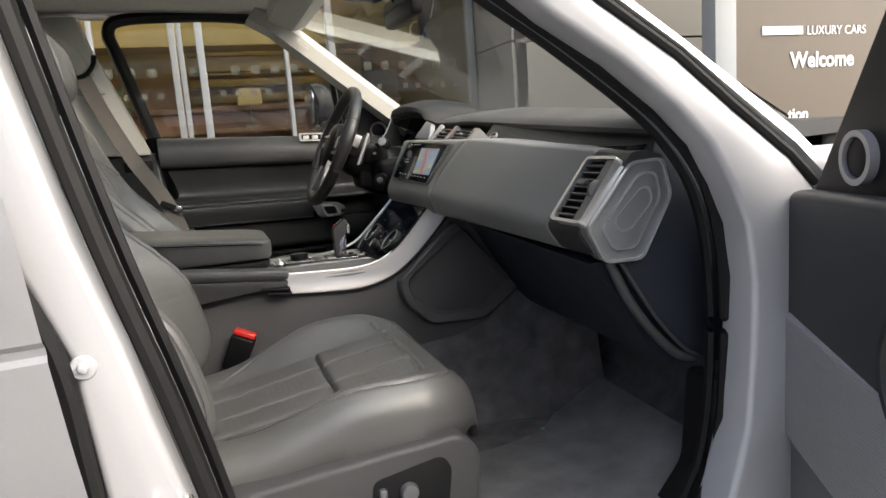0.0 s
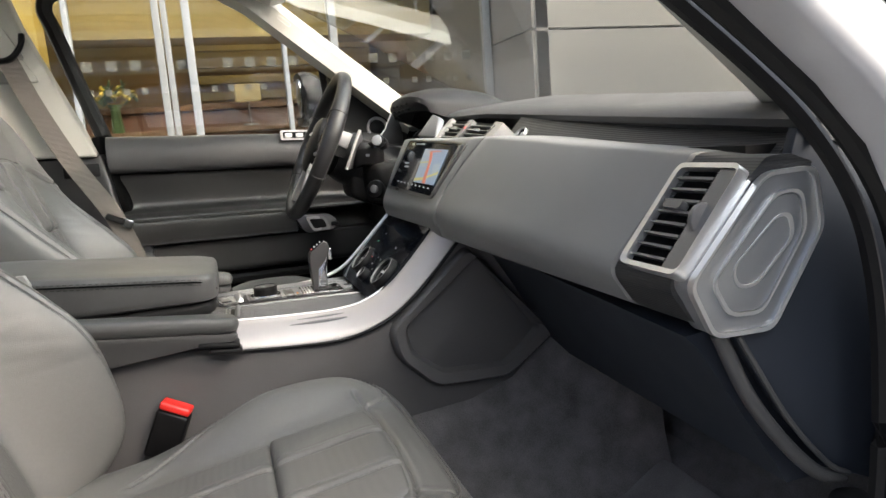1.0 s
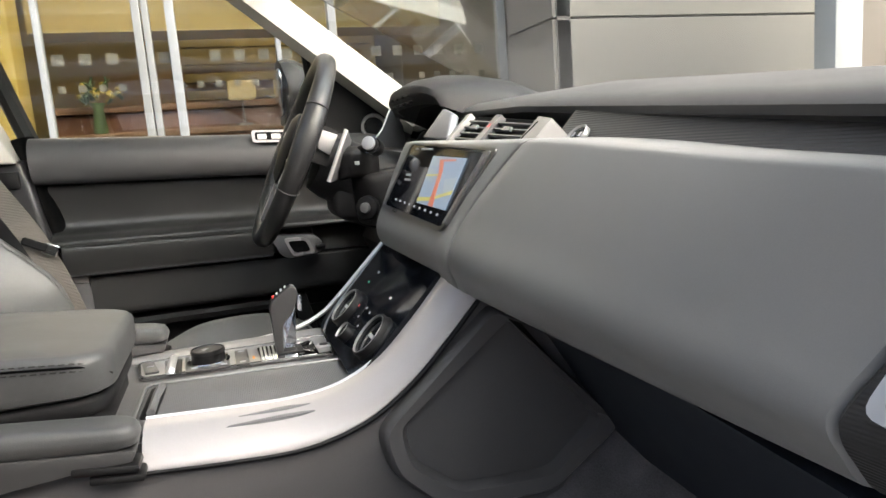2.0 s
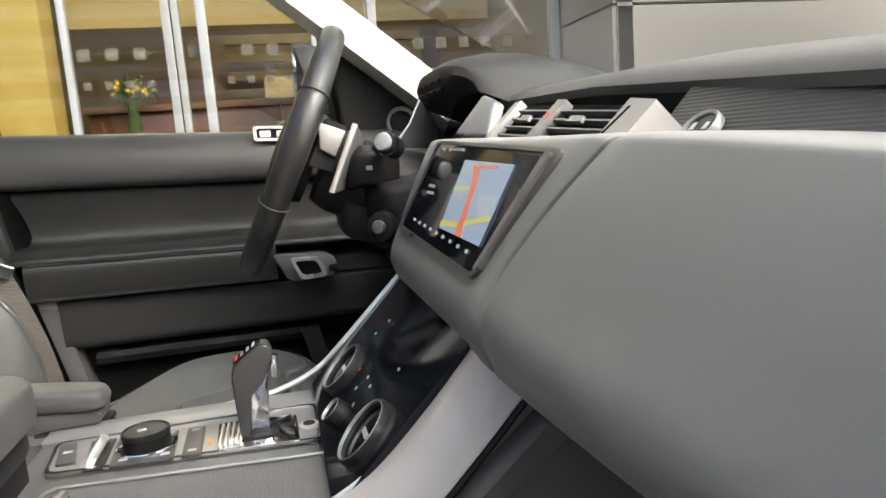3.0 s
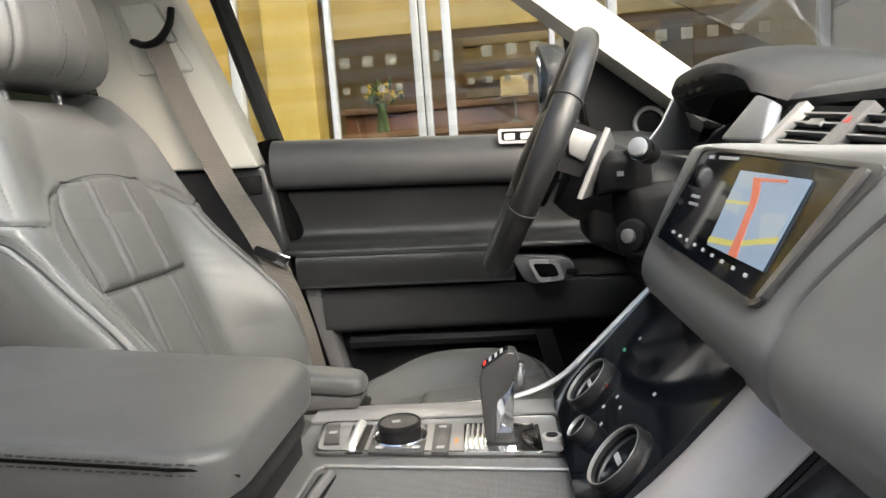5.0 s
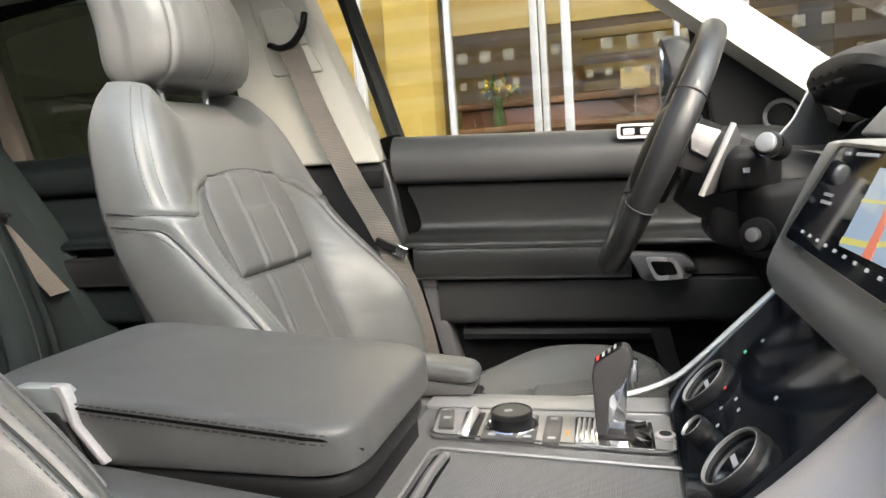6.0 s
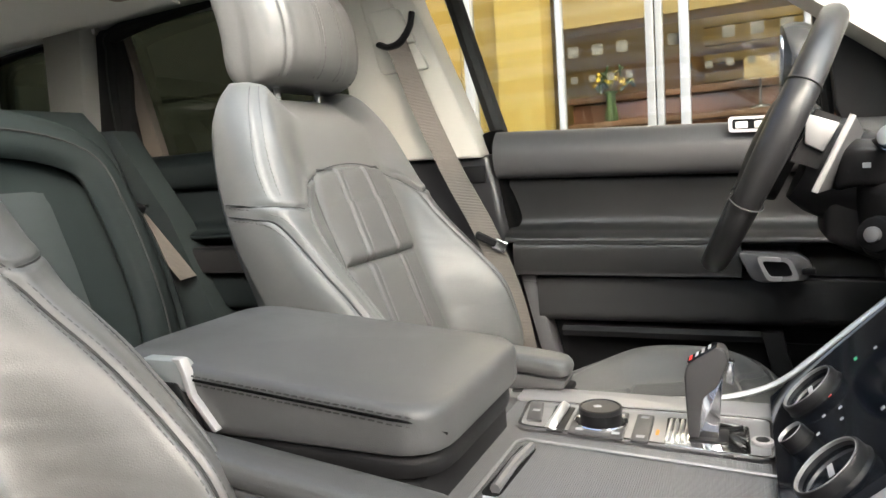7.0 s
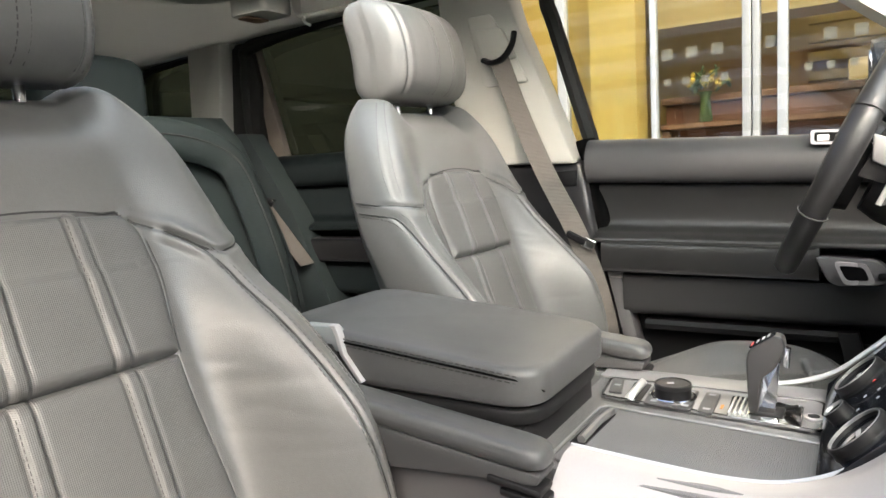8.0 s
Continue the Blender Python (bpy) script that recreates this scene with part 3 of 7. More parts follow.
for sy in (1, -1):
    wing = loft([[(x, sy * (0.74 + 0.0), z), (x, sy * (0.86 + 0.02 * k), z - 0.06), (x, sy * (0.90 + 0.02 * k), z - 0.35), (x, sy * (0.88 + 0.02 * k), 0.45), (x, sy * 0.70, 0.45)] for k, (x, z) in enumerate(((0.70, 1.02), (1.1, 1.02), (1.6, 0.98), (1.95, 0.9)))])
    solo("front_wing", wing, PAINT, "silver white painted front wing", "car wing", kind="structure")

# near side door opening: painted frame with black seals
side = thing("door_frame", (0.1, -0.80, 0.4), "silver white painted door opening frame", "door frame", kind="structure")
front_post = [(-0.12, 1.455), (0.02, 1.368), (0.229, 1.218), (0.325, 1.161), (0.413, 1.095), (0.469, 1.042), (0.508, 0.979), (0.534, 0.919), (0.547, 0.833), (0.544, 0.729), (0.533, 0.605), (0.505, 0.51), (0.46, 0.40), (0.66, 0.40), (0.675, 0.80), (0.660, 0.965), (0.613, 1.015), (0.509, 1.09), (0.414, 1.162), (0.295, 1.235), (0.06, 1.405), (-0.02, 1.465)]
part("front_post", prism(front_post, xz(), -0.772, -0.845, 0.010, 3), PAINT, side)
part("cantrail", box(-1.3, 0.13, -0.83, -0.74, 1.45, 1.53, 0.02, 3), PAINT, side)
part("sill", box(-1.25, 0.66, -0.90, -0.76, 0.30, 0.405, 0.02, 3), PAINT, side)
centre_post = [(-0.50, 1.50), (-0.425, 1.50), (-0.388, 1.24), (-0.338, 1.0), (-0.305, 0.88), (-0.288, 0.80), (-0.252, 0.65), (-0.22, 0.40), (-0.33, 0.40), (-0.343, 0.70), (-0.358, 0.88), (-0.400, 1.0), (-0.465, 1.24)]
part("centre_post", prism(centre_post, xz(), -0.775, -0.845, 0.010, 3), PAINT, side)
seal_line = smooth_line([(-0.10, -0.775, 1.452), (0.02, -0.782, 1.362), (0.192, -0.782, 1.250), (0.280, -0.782, 1.194), (0.385, -0.782, 1.120), (0.450, -0.782, 1.066), (0.500, -0.782, 1.005), (0.528, -0.782, 0.945), (0.545, -0.782, 0.86), (0.550, -0.782, 0.74), (0.540, -0.782, 0.60), (0.510, -0.782, 0.49), (0.46, -0.782, 0.425), (0.40, -0.782, 0.408), (0.2, -0.782, 0.408), (-0.14, -0.782, 0.412), (-0.20, -0.782, 0.46), (-0.240, -0.782, 0.65), (-0.273, -0.782, 0.80), (-0.324, -0.782, 1.0), (-0.374, -0.782, 1.24), (-0.405, -0.782, 1.42), (-0.36, -0.775, 1.452)], 5, True)
part("seal", tube(seal_line, 0.012, 8, True), RUBBER, side, "black rubber door seal")
seal_in = [p + Vector((0.018 if p.x < 0 else -0.016, 0.02, 0.012 if p.z < 0.5 else 0)) for p in seal_line]
part("inner_seal", tube(seal_in, 0.008, 6, True), DARK, side, "dark inner trim edge")
rear_seal = smooth_line([(-0.475, -0.848, 1.25), (-0.416, -0.848, 1.03), (-0.369, -0.848, 0.89), (-0.356, -0.848, 0.76), (-0.348, -0.848, 0.62), (-0.34, -0.848, 0.45)], 5)
part("rear_seal", tube(rear_seal, 0.010, 8), RUBBER, side, "black rubber seal between the doors")
striker = tube(smooth_line([(-0.300, -0.846, 0.690), (-0.295, -0.88, 0.688), (-0.272, -0.89, 0.692), (-0.262, -0.87, 0.700), (-0.262, -0.846, 0.702)], 5), 0.005, 8)
part("striker", striker, CHROME, side, "bright steel door latch striker")
part("plug", merge(cyl(0.014, 0.012, 0.004, axis((-0.345, -0.846, 0.868), (0, -1, 0)), 20, 0.001), cyl(0.007, 0.005, 0.008, axis((-0.345, -0.85, 0.868), (0, -1, 0)), 16, 0.003)), PAINT, side, "round painted plug")
# outer pillar strip beside the windscreen
part("screen_trim", tube([(0.06, -0.842, 1.409), (0.295, -0.842, 1.239), (0.414, -0.842, 1.166), (0.509, -0.842, 1.094), (0.613, -0.842, 1.019), (0.664, -0.842, 0.972)], 0.008, 8), RUBBER, side, "black strip along the pillar")
strip = []
for (x0, z0), (x1, z1) in zip([(0.06, 1.409), (0.295, 1.239), (0.414, 1.166), (0.509, 1.094), (0.613, 1.019), (0.664, 0.972)], [(0.10, 1.420), (0.343, 1.240), (0.427, 1.187), (0.523, 1.127), (0.629, 1.057), (0.700, 0.998)]):
    strip.append([(x0 + 0.004, -0.79, z0 + 0.004), (x0 + 0.004, -0.842, z0 + 0.004), (0.7 * x0 + 0.3 * x1, -0.850, 0.7 * z0 + 0.3 * z1 + 0.003), (0.3 * x0 + 0.7 * x1, -0.848, 0.3 * z0 + 0.7 * z1 + 0.003), (x1, -0.834, z1), (x1 + 0.004, -0.79, z1 + 0.004)])
part("bright_strip", loft(strip), BRIGHT, side, "bright outer pillar strip")

# kick panel and lower post trim in the near footwell
kick = thing("kick_panel", (0.56, -0.73, 0.45), "black plastic kick panel beside the footwell", "trim", kind="structure")
part("upper_panel", prism([(0.40, 0.862), (0.463, 0.768), (0.52, 0.705), (0.553, 0.682), (0.602, 0.66), (0.622, 0.80), (0.620, 0.92), (0.585, 1.01), (0.53, 1.062), (0.48, 1.062), (0.46, 1.0), (0.44, 0.9)], xz(), -0.698, -0.7115, 0.003), NAVY, kick, "smooth dark end panel")
part("lower_panel", prism(round_poly([(0.535, 0.665), (0.585, 0.655), (0.575, 0.45), (0.50, 0.41), (0.44, 0.41), (0.52, 0.50)], 0.02), xz(), -0.70, -0.775, 0.010), DARK, kick)

# rear near-side door, closed: only its painted skin shows
rdoor = thing("rear_door", (-0.8, -0.87, 0.4), "closed silver white rear passenger door", "car door")
for_x = [(-1.25, 0.0), (-0.9, 0.0), (-0.6, 0.0), (-0.45, 0.0), (-0.40, 0.0)]
zs = [0.40, 0.50, 0.60, 0.70, 0.80, 0.875, 0.888, 0.894, 0.902, 0.908, 0.92, 0.98, 1.05]
secs = []
for x, _ in for_x:
    row = []
    for z in zs:
        edge = 0.0 if x < -0.42 else 0.035
        lean = -0.115 * (z - 0.70) if x > -0.5 else 0.0
        crease = 0.006 if 0.89 < z < 0.905 else 0.0
        row.append((x + lean + 0.053 * (x > -0.42), -0.868 - 0.03 * math.sin((z - 0.4) / 0.65 * math.pi) + edge * 0.3 + crease, z))
    secs.append(row)
bm = loft(secs, False, False)
bmesh.ops.solidify(bm, geom=list(bm.faces), thickness=-0.02)
part("skin", bm, PAINT, rdoor)
part("window_frame", merge(tube([(-0.44, -0.85, 1.05), (-0.53, -0.80, 1.46)], 0.02, 8), tube([(-1.25, -0.86, 1.05), (-0.44, -0.865, 1.05)], 0.014, 8)), RUBBER, rdoor)
part("glass", box(-1.22, -0.52, -0.845, -0.841, 1.05, 1.46), TINT, rdoor)
part("inner_trim", box(-1.22, -0.46, -0.80, -0.76, 0.42, 1.08, 0.02), DARK, rdoor)

# ---- open passenger door ----
HINGE = Matrix.Translation((0.614, -0.822, 0)) @ Matrix.Rotation(radians(-112), 4, "Z") @ Matrix.Diagonal((1, -1, 1, 1))   # local x runs away from the hinge, local y faces the cabin side
pd = thing("passenger_door", (0.66, -0.84, 0.45), "open silver white front passenger door with grey trim", "car door")


def dpart(name, bm, m_, label=""):
    bmesh.ops.transform(bm, matrix=HINGE, verts=bm.verts)
    return part(name, bm, m_, pd, label)


dpart("skin", box(0.0, 1.02, -0.14, -0.09, 0.40, 1.02, 0.02, 3), PAINT)
dpart("upper_trim", prism(round_poly([(-0.012, 0.72), (0.9, 0.70), (0.98, 0.98), (0.02, 0.965), (-0.012, 0.93)], 0.04), xz(), -0.09, -0.005, 0.012, 3), SOFT, "dark grey soft upper door trim")
dpart("mid_trim", prism(round_poly([(-0.008, 0.785), (-0.008, 0.585), (0.9, 0.40), (0.9, 0.62)], 0.01), xz(), -0.085, 0.0, 0.006), mat("grey ribbed door insert", (0.30, 0.30, 0.298), 0.55, bump=0.25, pattern="ribs", size=0.005), "grey ribbed door insert")
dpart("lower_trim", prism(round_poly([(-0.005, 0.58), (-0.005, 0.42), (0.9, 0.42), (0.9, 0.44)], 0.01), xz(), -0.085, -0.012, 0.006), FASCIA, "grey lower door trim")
dpart("sail_panel", prism([(0.03, 0.95), (0.36, 0.97), (0.42, 1.32), (0.22, 1.22)], xz(), -0.08, -0.03, 0.008), DARK)
tw = Matrix.Translation((0.165, -0.028, 1.014)) @ Matrix.Rotation(radians(-90), 4, "X")
dpart("tweeter", cyl(0.027, 0.025, 0.012, tw, 32, 0.003), BLACK)
dpart("tweeter_ring", ring_prism([(0.165 + 0.035 * math.cos(a), 1.014 + 0.035 * math.sin(a)) for a in (2 * math.pi * k / 40 for k in range(40))], [(0.165 + 0.027 * math.cos(a), 1.014 + 0.027 * math.sin(a)) for a in (2 * math.pi * k / 40 for k in range(40))], xz(), -0.03, -0.018), SILVER, "bright tweeter ring")
dpart("woofer_ring", ring_prism([(0.36 + 0.10 * math.cos(a), 0.78 + 0.10 * math.sin(a)) for a in (2 * math.pi * k / 48 for k in range(48))], [(0.36 + 0.092 * math.cos(a), 0.78 + 0.092 * math.sin(a)) for a in (2 * math.pi * k / 48 for k in range(48))], xz(), -0.01, 0.004), CHROME, "bright loudspeaker ring")

# ---- driver's door ----
dd = thing("driver_door", (0.1, 0.76, 0.42), "closed driver's door with charcoal leather and dark trim", "car door")


def slope(x, z):
    return z - 0.046 * (x + 0.13) * max(0.0, min(1.0, (z - 0.75) / 0.4))


def run(profile, x0, x1, n=10, round_end=0.02):
    """A door moulding: a cross-section (y, z) drawn along the car."""
    secs = []
    for k in range(n + 1):
        x = x0 + (x1 - x0) * k / n
        secs.append([(x, y, slope(x, z)) for y, z in profile])
    return loft(secs)


part("base_panel", run([(0.775, 1.13), (0.755, 1.125), (0.752, 0.80), (0.757, 0.42), (0.80, 0.42), (0.80, 1.13)], -0.34, 0.56), DARK, dd)
part("outer_skin", loft([[(x, 0.86, 1.10), (x, 0.90, 0.95), (x, 0.91, 0.75), (x, 0.88, 0.42), (x, 0.85, 0.42), (x, 0.85, 1.10)] for x in (-0.36, 0.1, 0.62)]), PAINT, dd)
top_pro = smooth_line([(0.772, 1.126, 0), (0.752, 1.141, 0), (0.722, 1.137, 0), (0.702, 1.112, 0), (0.700, 1.078, 0), (0.716, 1.050, 0), (0.752, 1.046, 0)], 4)
part("top_roll", run([(p.x, p.y) for p in top_pro], -0.325, 0.50, 14), SOFT, dd, "soft charcoal top roll")
mid_pro = smooth_line([(0.752, 1.048, 0), (0.737, 1.041, 0), (0.740, 1.010, 0), (0.742, 0.980, 0), (0.738, 0.958, 0), (0.722, 0.945, 0), (0.700, 0.938, 0), (0.684, 0.930, 0), (0.690, 0.920, 0), (0.752, 0.915, 0)], 5)
part("insert", run([(p.x, p.y) for p in mid_pro], -0.305, 0.40, 12), LEATHER_DOOR, dd, "black leather insert")
arm_pro = smooth_line([(0.752, 0.922, 0), (0.700, 0.923, 0), (0.682, 0.922, 0), (0.6755, 0.915, 0), (0.674, 0.900, 0), (0.675, 0.882, 0), (0.677, 0.866, 0), (0.684, 0.857, 0), (0.752, 0.855, 0)], 4)
part("armrest", run([(p.x, p.y) for p in arm_pro], -0.285, 0.135, 10), LEATHER_DOOR, dd, "padded black armrest")
part("armrest_seam", tube([(x, 0.6765, slope(x, 0.9225)) for x in np.linspace(-0.28, 0.13, 12)], 0.0014, 6), GROOVE, dd)
part("front_trim", run([(0.752, 0.915), (0.735, 0.912), (0.715, 0.88), (0.708, 0.858), (0.752, 0.855)], 0.232, 0.40, 6), DARK, dd)
low_pro = smooth_line([(0.752, 0.856, 0), (0.705, 0.853, 0), (0.697, 0.842, 0), (0.698, 0.80, 0), (0.706, 0.765, 0), (0.752, 0.755, 0)], 4)
part("lower_panel", run([(p.x, p.y) for p in low_pro], -0.245, 0.40, 12), DOORLOW, dd, "charcoal lower door panel")
part("pocket_ledge", run([(0.752, 0.752), (0.712, 0.750), (0.704, 0.742), (0.708, 0.730), (0.752, 0.728)], -0.20, 0.18, 8), DARK, dd)
part("pocket", merge(run([(0.757, 0.72), (0.745, 0.72), (0.745, 0.50), (0.69, 0.46), (0.69, 0.43), (0.757, 0.43)], -0.20, 0.40, 6), run([(0.70, 0.60), (0.69, 0.60), (0.685, 0.44), (0.70, 0.44)], -0.20, 0.40, 6)), BLACK, dd)
part("pocket_divider", prism([(0.165, 0.752), (0.20, 0.752), (0.235, 0.60), (0.20, 0.60)], xz(), 0.752, 0.700, 0.004), DARK, dd)
part("edge_strip", prism([(-0.283, 0.858), (-0.252, 0.856), (-0.168, 0.50), (-0.20, 0.50)], xz(), 0.752, 0.702, 0.004), GREY, dd)
part("bright_tab", prism([(-0.281, 0.861), (-0.251, 0.859), (-0.246, 0.842), (-0.275, 0.844)], xz(), 0.72, 0.699, 0.002), SILVER, dd, "satin metal tab")
# inner door release
part("release_bezel", prism(round_poly([(0.128, 0.902), (0.225, 0.896), (0.245, 0.880), (0.238, 0.852), (0.165, 0.848), (0.150, 0.856)], 0.008), xz(), 0.752, 0.668, 0.004), GREY, dd, "dark metal door release surround")
ro = round_poly([(0.158, 0.895), (0.212, 0.892), (0.226, 0.855), (0.176, 0.852)], 0.010)
ri = round_poly([(0.166, 0.888), (0.206, 0.886), (0.216, 0.861), (0.180, 0.859)], 0.008)
part("release_ring", ring_prism(ro, ri, xz(), 0.672, 0.658), SATIN, dd, "bright ring of the door release")
part("release_cup", prism(ri, xz(), 0.668, 0.6655), BLACK, dd)
part("release_lever", box(0.228, 0.250, 0.664, 0.676, 0.862, 0.874, 0.004), DARK, dd)
# mirror and seat switches on the sill
so = round_poly([(0.118, 1.138), (0.225, 1.133), (0.225, 1.106), (0.118, 1.111)], 0.006)
si = round_poly([(0.124, 1.133), (0.220, 1.128), (0.220, 1.111), (0.124, 1.116)], 0.004)
part("switch_bezel", ring_prism(so, si, xz(), 0.712, 0.694), SATIN, dd, "bright switch surround")
part("switch_panel", prism(si, xz(), 0.712, 0.699), BLACK, dd)
for k in range(3):
    part("switch", box(0.129 + 0.03 * k, 0.149 + 0.03 * k, 0.692, 0.700, 1.1165 - 0.001 * k, 1.1285 - 0.001 * k, 0.002), LIGHTGREY, dd)
# tweeter sail at the window's front corner
part("sail_panel", prism([(0.268, 1.315), (0.33, 1.272), (0.56, 1.09), (0.56, 1.06), (0.30, 1.10), (0.285, 1.14)], xz(), 0.77, 0.728, 0.006), DARK, dd)
ta = axis((0.400, 0.727, 1.129), (-0.25, -1, 0.1))
part("tweeter", cyl(0.022, 0.020, 0.012, ta, 28, 0.003), BLACK, dd)
part("tweeter_ring", loft([[ta @ Vector((r * math.cos(a), r * math.sin(a), h)) for a in (2 * math.pi * k / 36 for k in range(36))] for r, h in ((0.031, -0.004), (0.031, 0.006), (0.028, 0.010), (0.023, 0.006), (0.023, -0.004))], True, False, True), SATIN, dd, "bright tweeter ring")
# window frame and glass
wf = smooth_line([(-0.325, 0.775, 1.12), (-0.36, 0.772, 1.24), (-0.41, 0.765, 1.42), (-0.425, 0.76, 1.48), (-0.39, 0.755, 1.517), (-0.25, 0.752, 1.527), (-0.05, 0.752, 1.524), (0.06, 0.757, 1.490), (0.29, 0.765, 1.300), (0.52, 0.775, 1.11)], 6)
part("window_frame", tube(wf, 0.019, 8, False, 1.0, (0, 1, 0)), RUBBER, dd, "black window surround")
dg = part("window_glass", box(-0.42, 0.50, 0.793, 0.797, 1.08, 1.53), GLASS, dd)
dg.visible_shadow = False
part("quarter_bar", tube([(0.262, 0.785, 1.31), (0.282, 0.785, 1.10)], 0.010, 6), RUBBER, dd)

mirror = thing("door_mirror", (0.30, 0.9, 1.12), "black driver's door mirror housing", "door mirror")
hs = []
for k in range(9):
    t = k / 8
    y = 0.90 + 0.22 * t
    h = 0.082 * math.sqrt(max(0.02, 1 - (2 * t - 1) ** 4)) + 0.004
    d = 0.075 * math.sqrt(max(0.03, 1 - (2 * t - 1) ** 4))
    hs.append([(0.232 + d * max(-0.25, math.cos(a)) , y, 1.240 + h * math.sin(a)) for a in (2 * math.pi * j / 20 for j in range(20))])
part("housing", loft(hs), BLACK, mirror)
part("mirror_glass", prism(round_poly([(0.915, 1.180), (1.105, 1.180), (1.105, 1.300), (0.915, 1.300)], 0.035), yz(), 0.209, 0.215, 0.001), DARKMIRROR, mirror, "mirror glass")
part("arm", box(0.23, 0.29, 0.805, 0.93, 1.13, 1.180, 0.012), BLACK, mirror)

# ---- far centre pillar and belt ----
bp = thing("pillar_centre", (-0.45, 0.72, 0.45), "ivory and black centre pillar trim on the driver's side", "pillar", kind="structure")
part("upper_trim", prism(round_poly([(-0.343, 1.100), (-0.415, 1.28), (-0.475, 1.43), (-0.50, 1.52), (-0.68, 1.52), (-0.665, 1.35), (-0.62, 1.108)], 0.012), xz(), 0.765, 0.690, 0.012, 3), CREAMP, bp, "ivory upper pillar trim")
part("guide_plate", prism(round_poly([(-0.445, 1.29), (-0.535, 1.455), (-0.60, 1.455), (-0.56, 1.29)], 0.012), xz(), 0.694, 0.684, 0.004), CREAMP, bp)
part("guide_slider", prism(round_poly([(-0.468, 1.345), (-0.505, 1.42), (-0.575, 1.42), (-0.55, 1.345)], 0.010), xz(), 0.688, 0.672, 0.005), CREAMP, bp)
part("lower_trim", prism([(-0.335, 1.106), (-0.315, 0.98), (-0.255, 0.70), (-0.22, 0.43), (-0.55, 0.43), (-0.60, 0.80), (-0.62, 1.106)], xz(), 0.765, 0.705, 0.014, 3), SWITCH, bp, "glossy black lower pillar trim")
part("recess", box(-0.43, -0.345, 0.700, 0.708, 1.05, 1.085, 0.003), BLACK, bp)
part("gap_seal", tube(smooth_line([(-0.345, 0.765, 1.15), (-0.325, 0.755, 1.05), (-0.28, 0.75, 0.85), (-0.24, 0.75, 0.65), (-0.21, 0.75, 0.45)], 5), 0.026, 10), VOID, bp, "black door seal")


def ribbon(pts, width_dirs, w, thick):
    secs = []
    for p, d in zip(pts, width_dirs):
        p, d = Vector(p), Vector(d).normalized()
        nn = Vector((0.2, -1, 0.1)).normalized()
        secs.append([p - d * w / 2 - nn * thick, p + d * w / 2 - nn * thick, p + d * w / 2 + nn * thick, p - d * w / 2 + nn * thick])
    return loft(secs)


belt = thing("seat_belt", (-0.45, 0.64, 0.6), "grey seat belt hanging from its black pillar guide", "seat belt")
gl = smooth_line([(-0.545, 0.662, 1.348), (-0.52, 0.655, 1.339), (-0.490, 0.650, 1.345), (-0.468, 0.652, 1.372), (-0.462, 0.655, 1.400)], 5)
part("guide_loop", tube(gl, 0.011, 10, False, 0.6), BLACK, belt, "black belt guide loop")
bl = smooth_line([(-0.500, 0.655, 1.34), (-0.455, 0.648, 1.22), (-0.39, 0.635, 1.08), (-0.315, 0.612, 0.95), (-0.27, 0.63, 0.80), (-0.25, 0.66, 0.62)], 6)
part("webbing", ribbon(bl, [(0.93, 0.15, 0.36)] * len(bl), 0.044, 0.0008), BELT, belt)
part("tongue", box(-0.02, 0.025, -0.004, 0.004, -0.008, 0.008, 0.003, 1, pose(-0.315, 0.600, 0.945, 0, 28, 10)), BLACK, belt)
part("tongue_plate", box(0.018, 0.045, -0.002, 0.002, -0.011, 0.011, 0.002, 1, pose(-0.315, 0.600, 0.945, 0, 28, 10)), CHROME, belt, "bright steel belt tongue")

# ---- rear cabin on the far side ----
REAR = -0.10          # how far the rear door, its pillar and the bench stand behind their drawn places
rd = thing("rear_door_far", (-0.9, 0.76, 0.45), "closed far side rear door with dark blue-grey trim", "car door")
part("top_roll", loft([[(x, p.x + 0.01, p.y - 0.006) for p in top_pro] for x in (-1.34, -0.9, -0.50)]), REARTRIM, rd)
part("insert", loft([[(x, p.x + 0.005, p.y - 0.006) for p in mid_pro] for x in (-1.31, -0.9, -0.50)]), REARTRIM, rd)
part("armrest", loft([[(x, p.x, p.y - 0.03) for p in arm_pro] for x in (-1.22, -0.9, -0.50)]), DARK, rd)
part("lower_panel", loft([[(x, p.x, p.y - 0.03) for p in low_pro] for x in (-1.14, -0.9, -0.50)]), REARTRIM, rd)
part("base_panel", box(-1.34, -0.48, 0.752, 0.80, 0.42, 1.12), DARK, rd)
part("outer_skin", box(-1.36, -0.28, 0.85, 0.90, 0.42, 1.06, 0.02), PAINT, rd)
rf = smooth_line([(-1.325, 0.765, 1.10), (-1.335, 0.76, 1.30), (-1.32, 0.752, 1.42), (-1.28, 0.748, 1.475), (-0.9, 0.745, 1.512), (-0.54, 0.745, 1.52)], 6)
part("window_frame", tube(rf, 0.022, 8, False, 1.0, (0, 1, 0)), RUBBER, rd, "black window surround")
part("quarter_pillar", prism([(-1.310, 1.47), (-1.288, 1.47), (-1.195, 1.12), (-1.262, 1.12)], xz(), 0.79, 0.765, 0.004), BRONZE, rd)
part("sash_trim", prism(round_poly([(-1.380, 1.49), (-1.300, 1.49), (-1.270, 1.36), (-1.300, 1.10), (-1.42, 1.10)], 0.02), xz(), 0.792, 0.748, 0.006), RUBBER, rd, "black sash trim behind the window")
part("window_glass", box(-1.42, -0.50, 0.795, 0.799, 1.08, 1.53), TINT, rd)
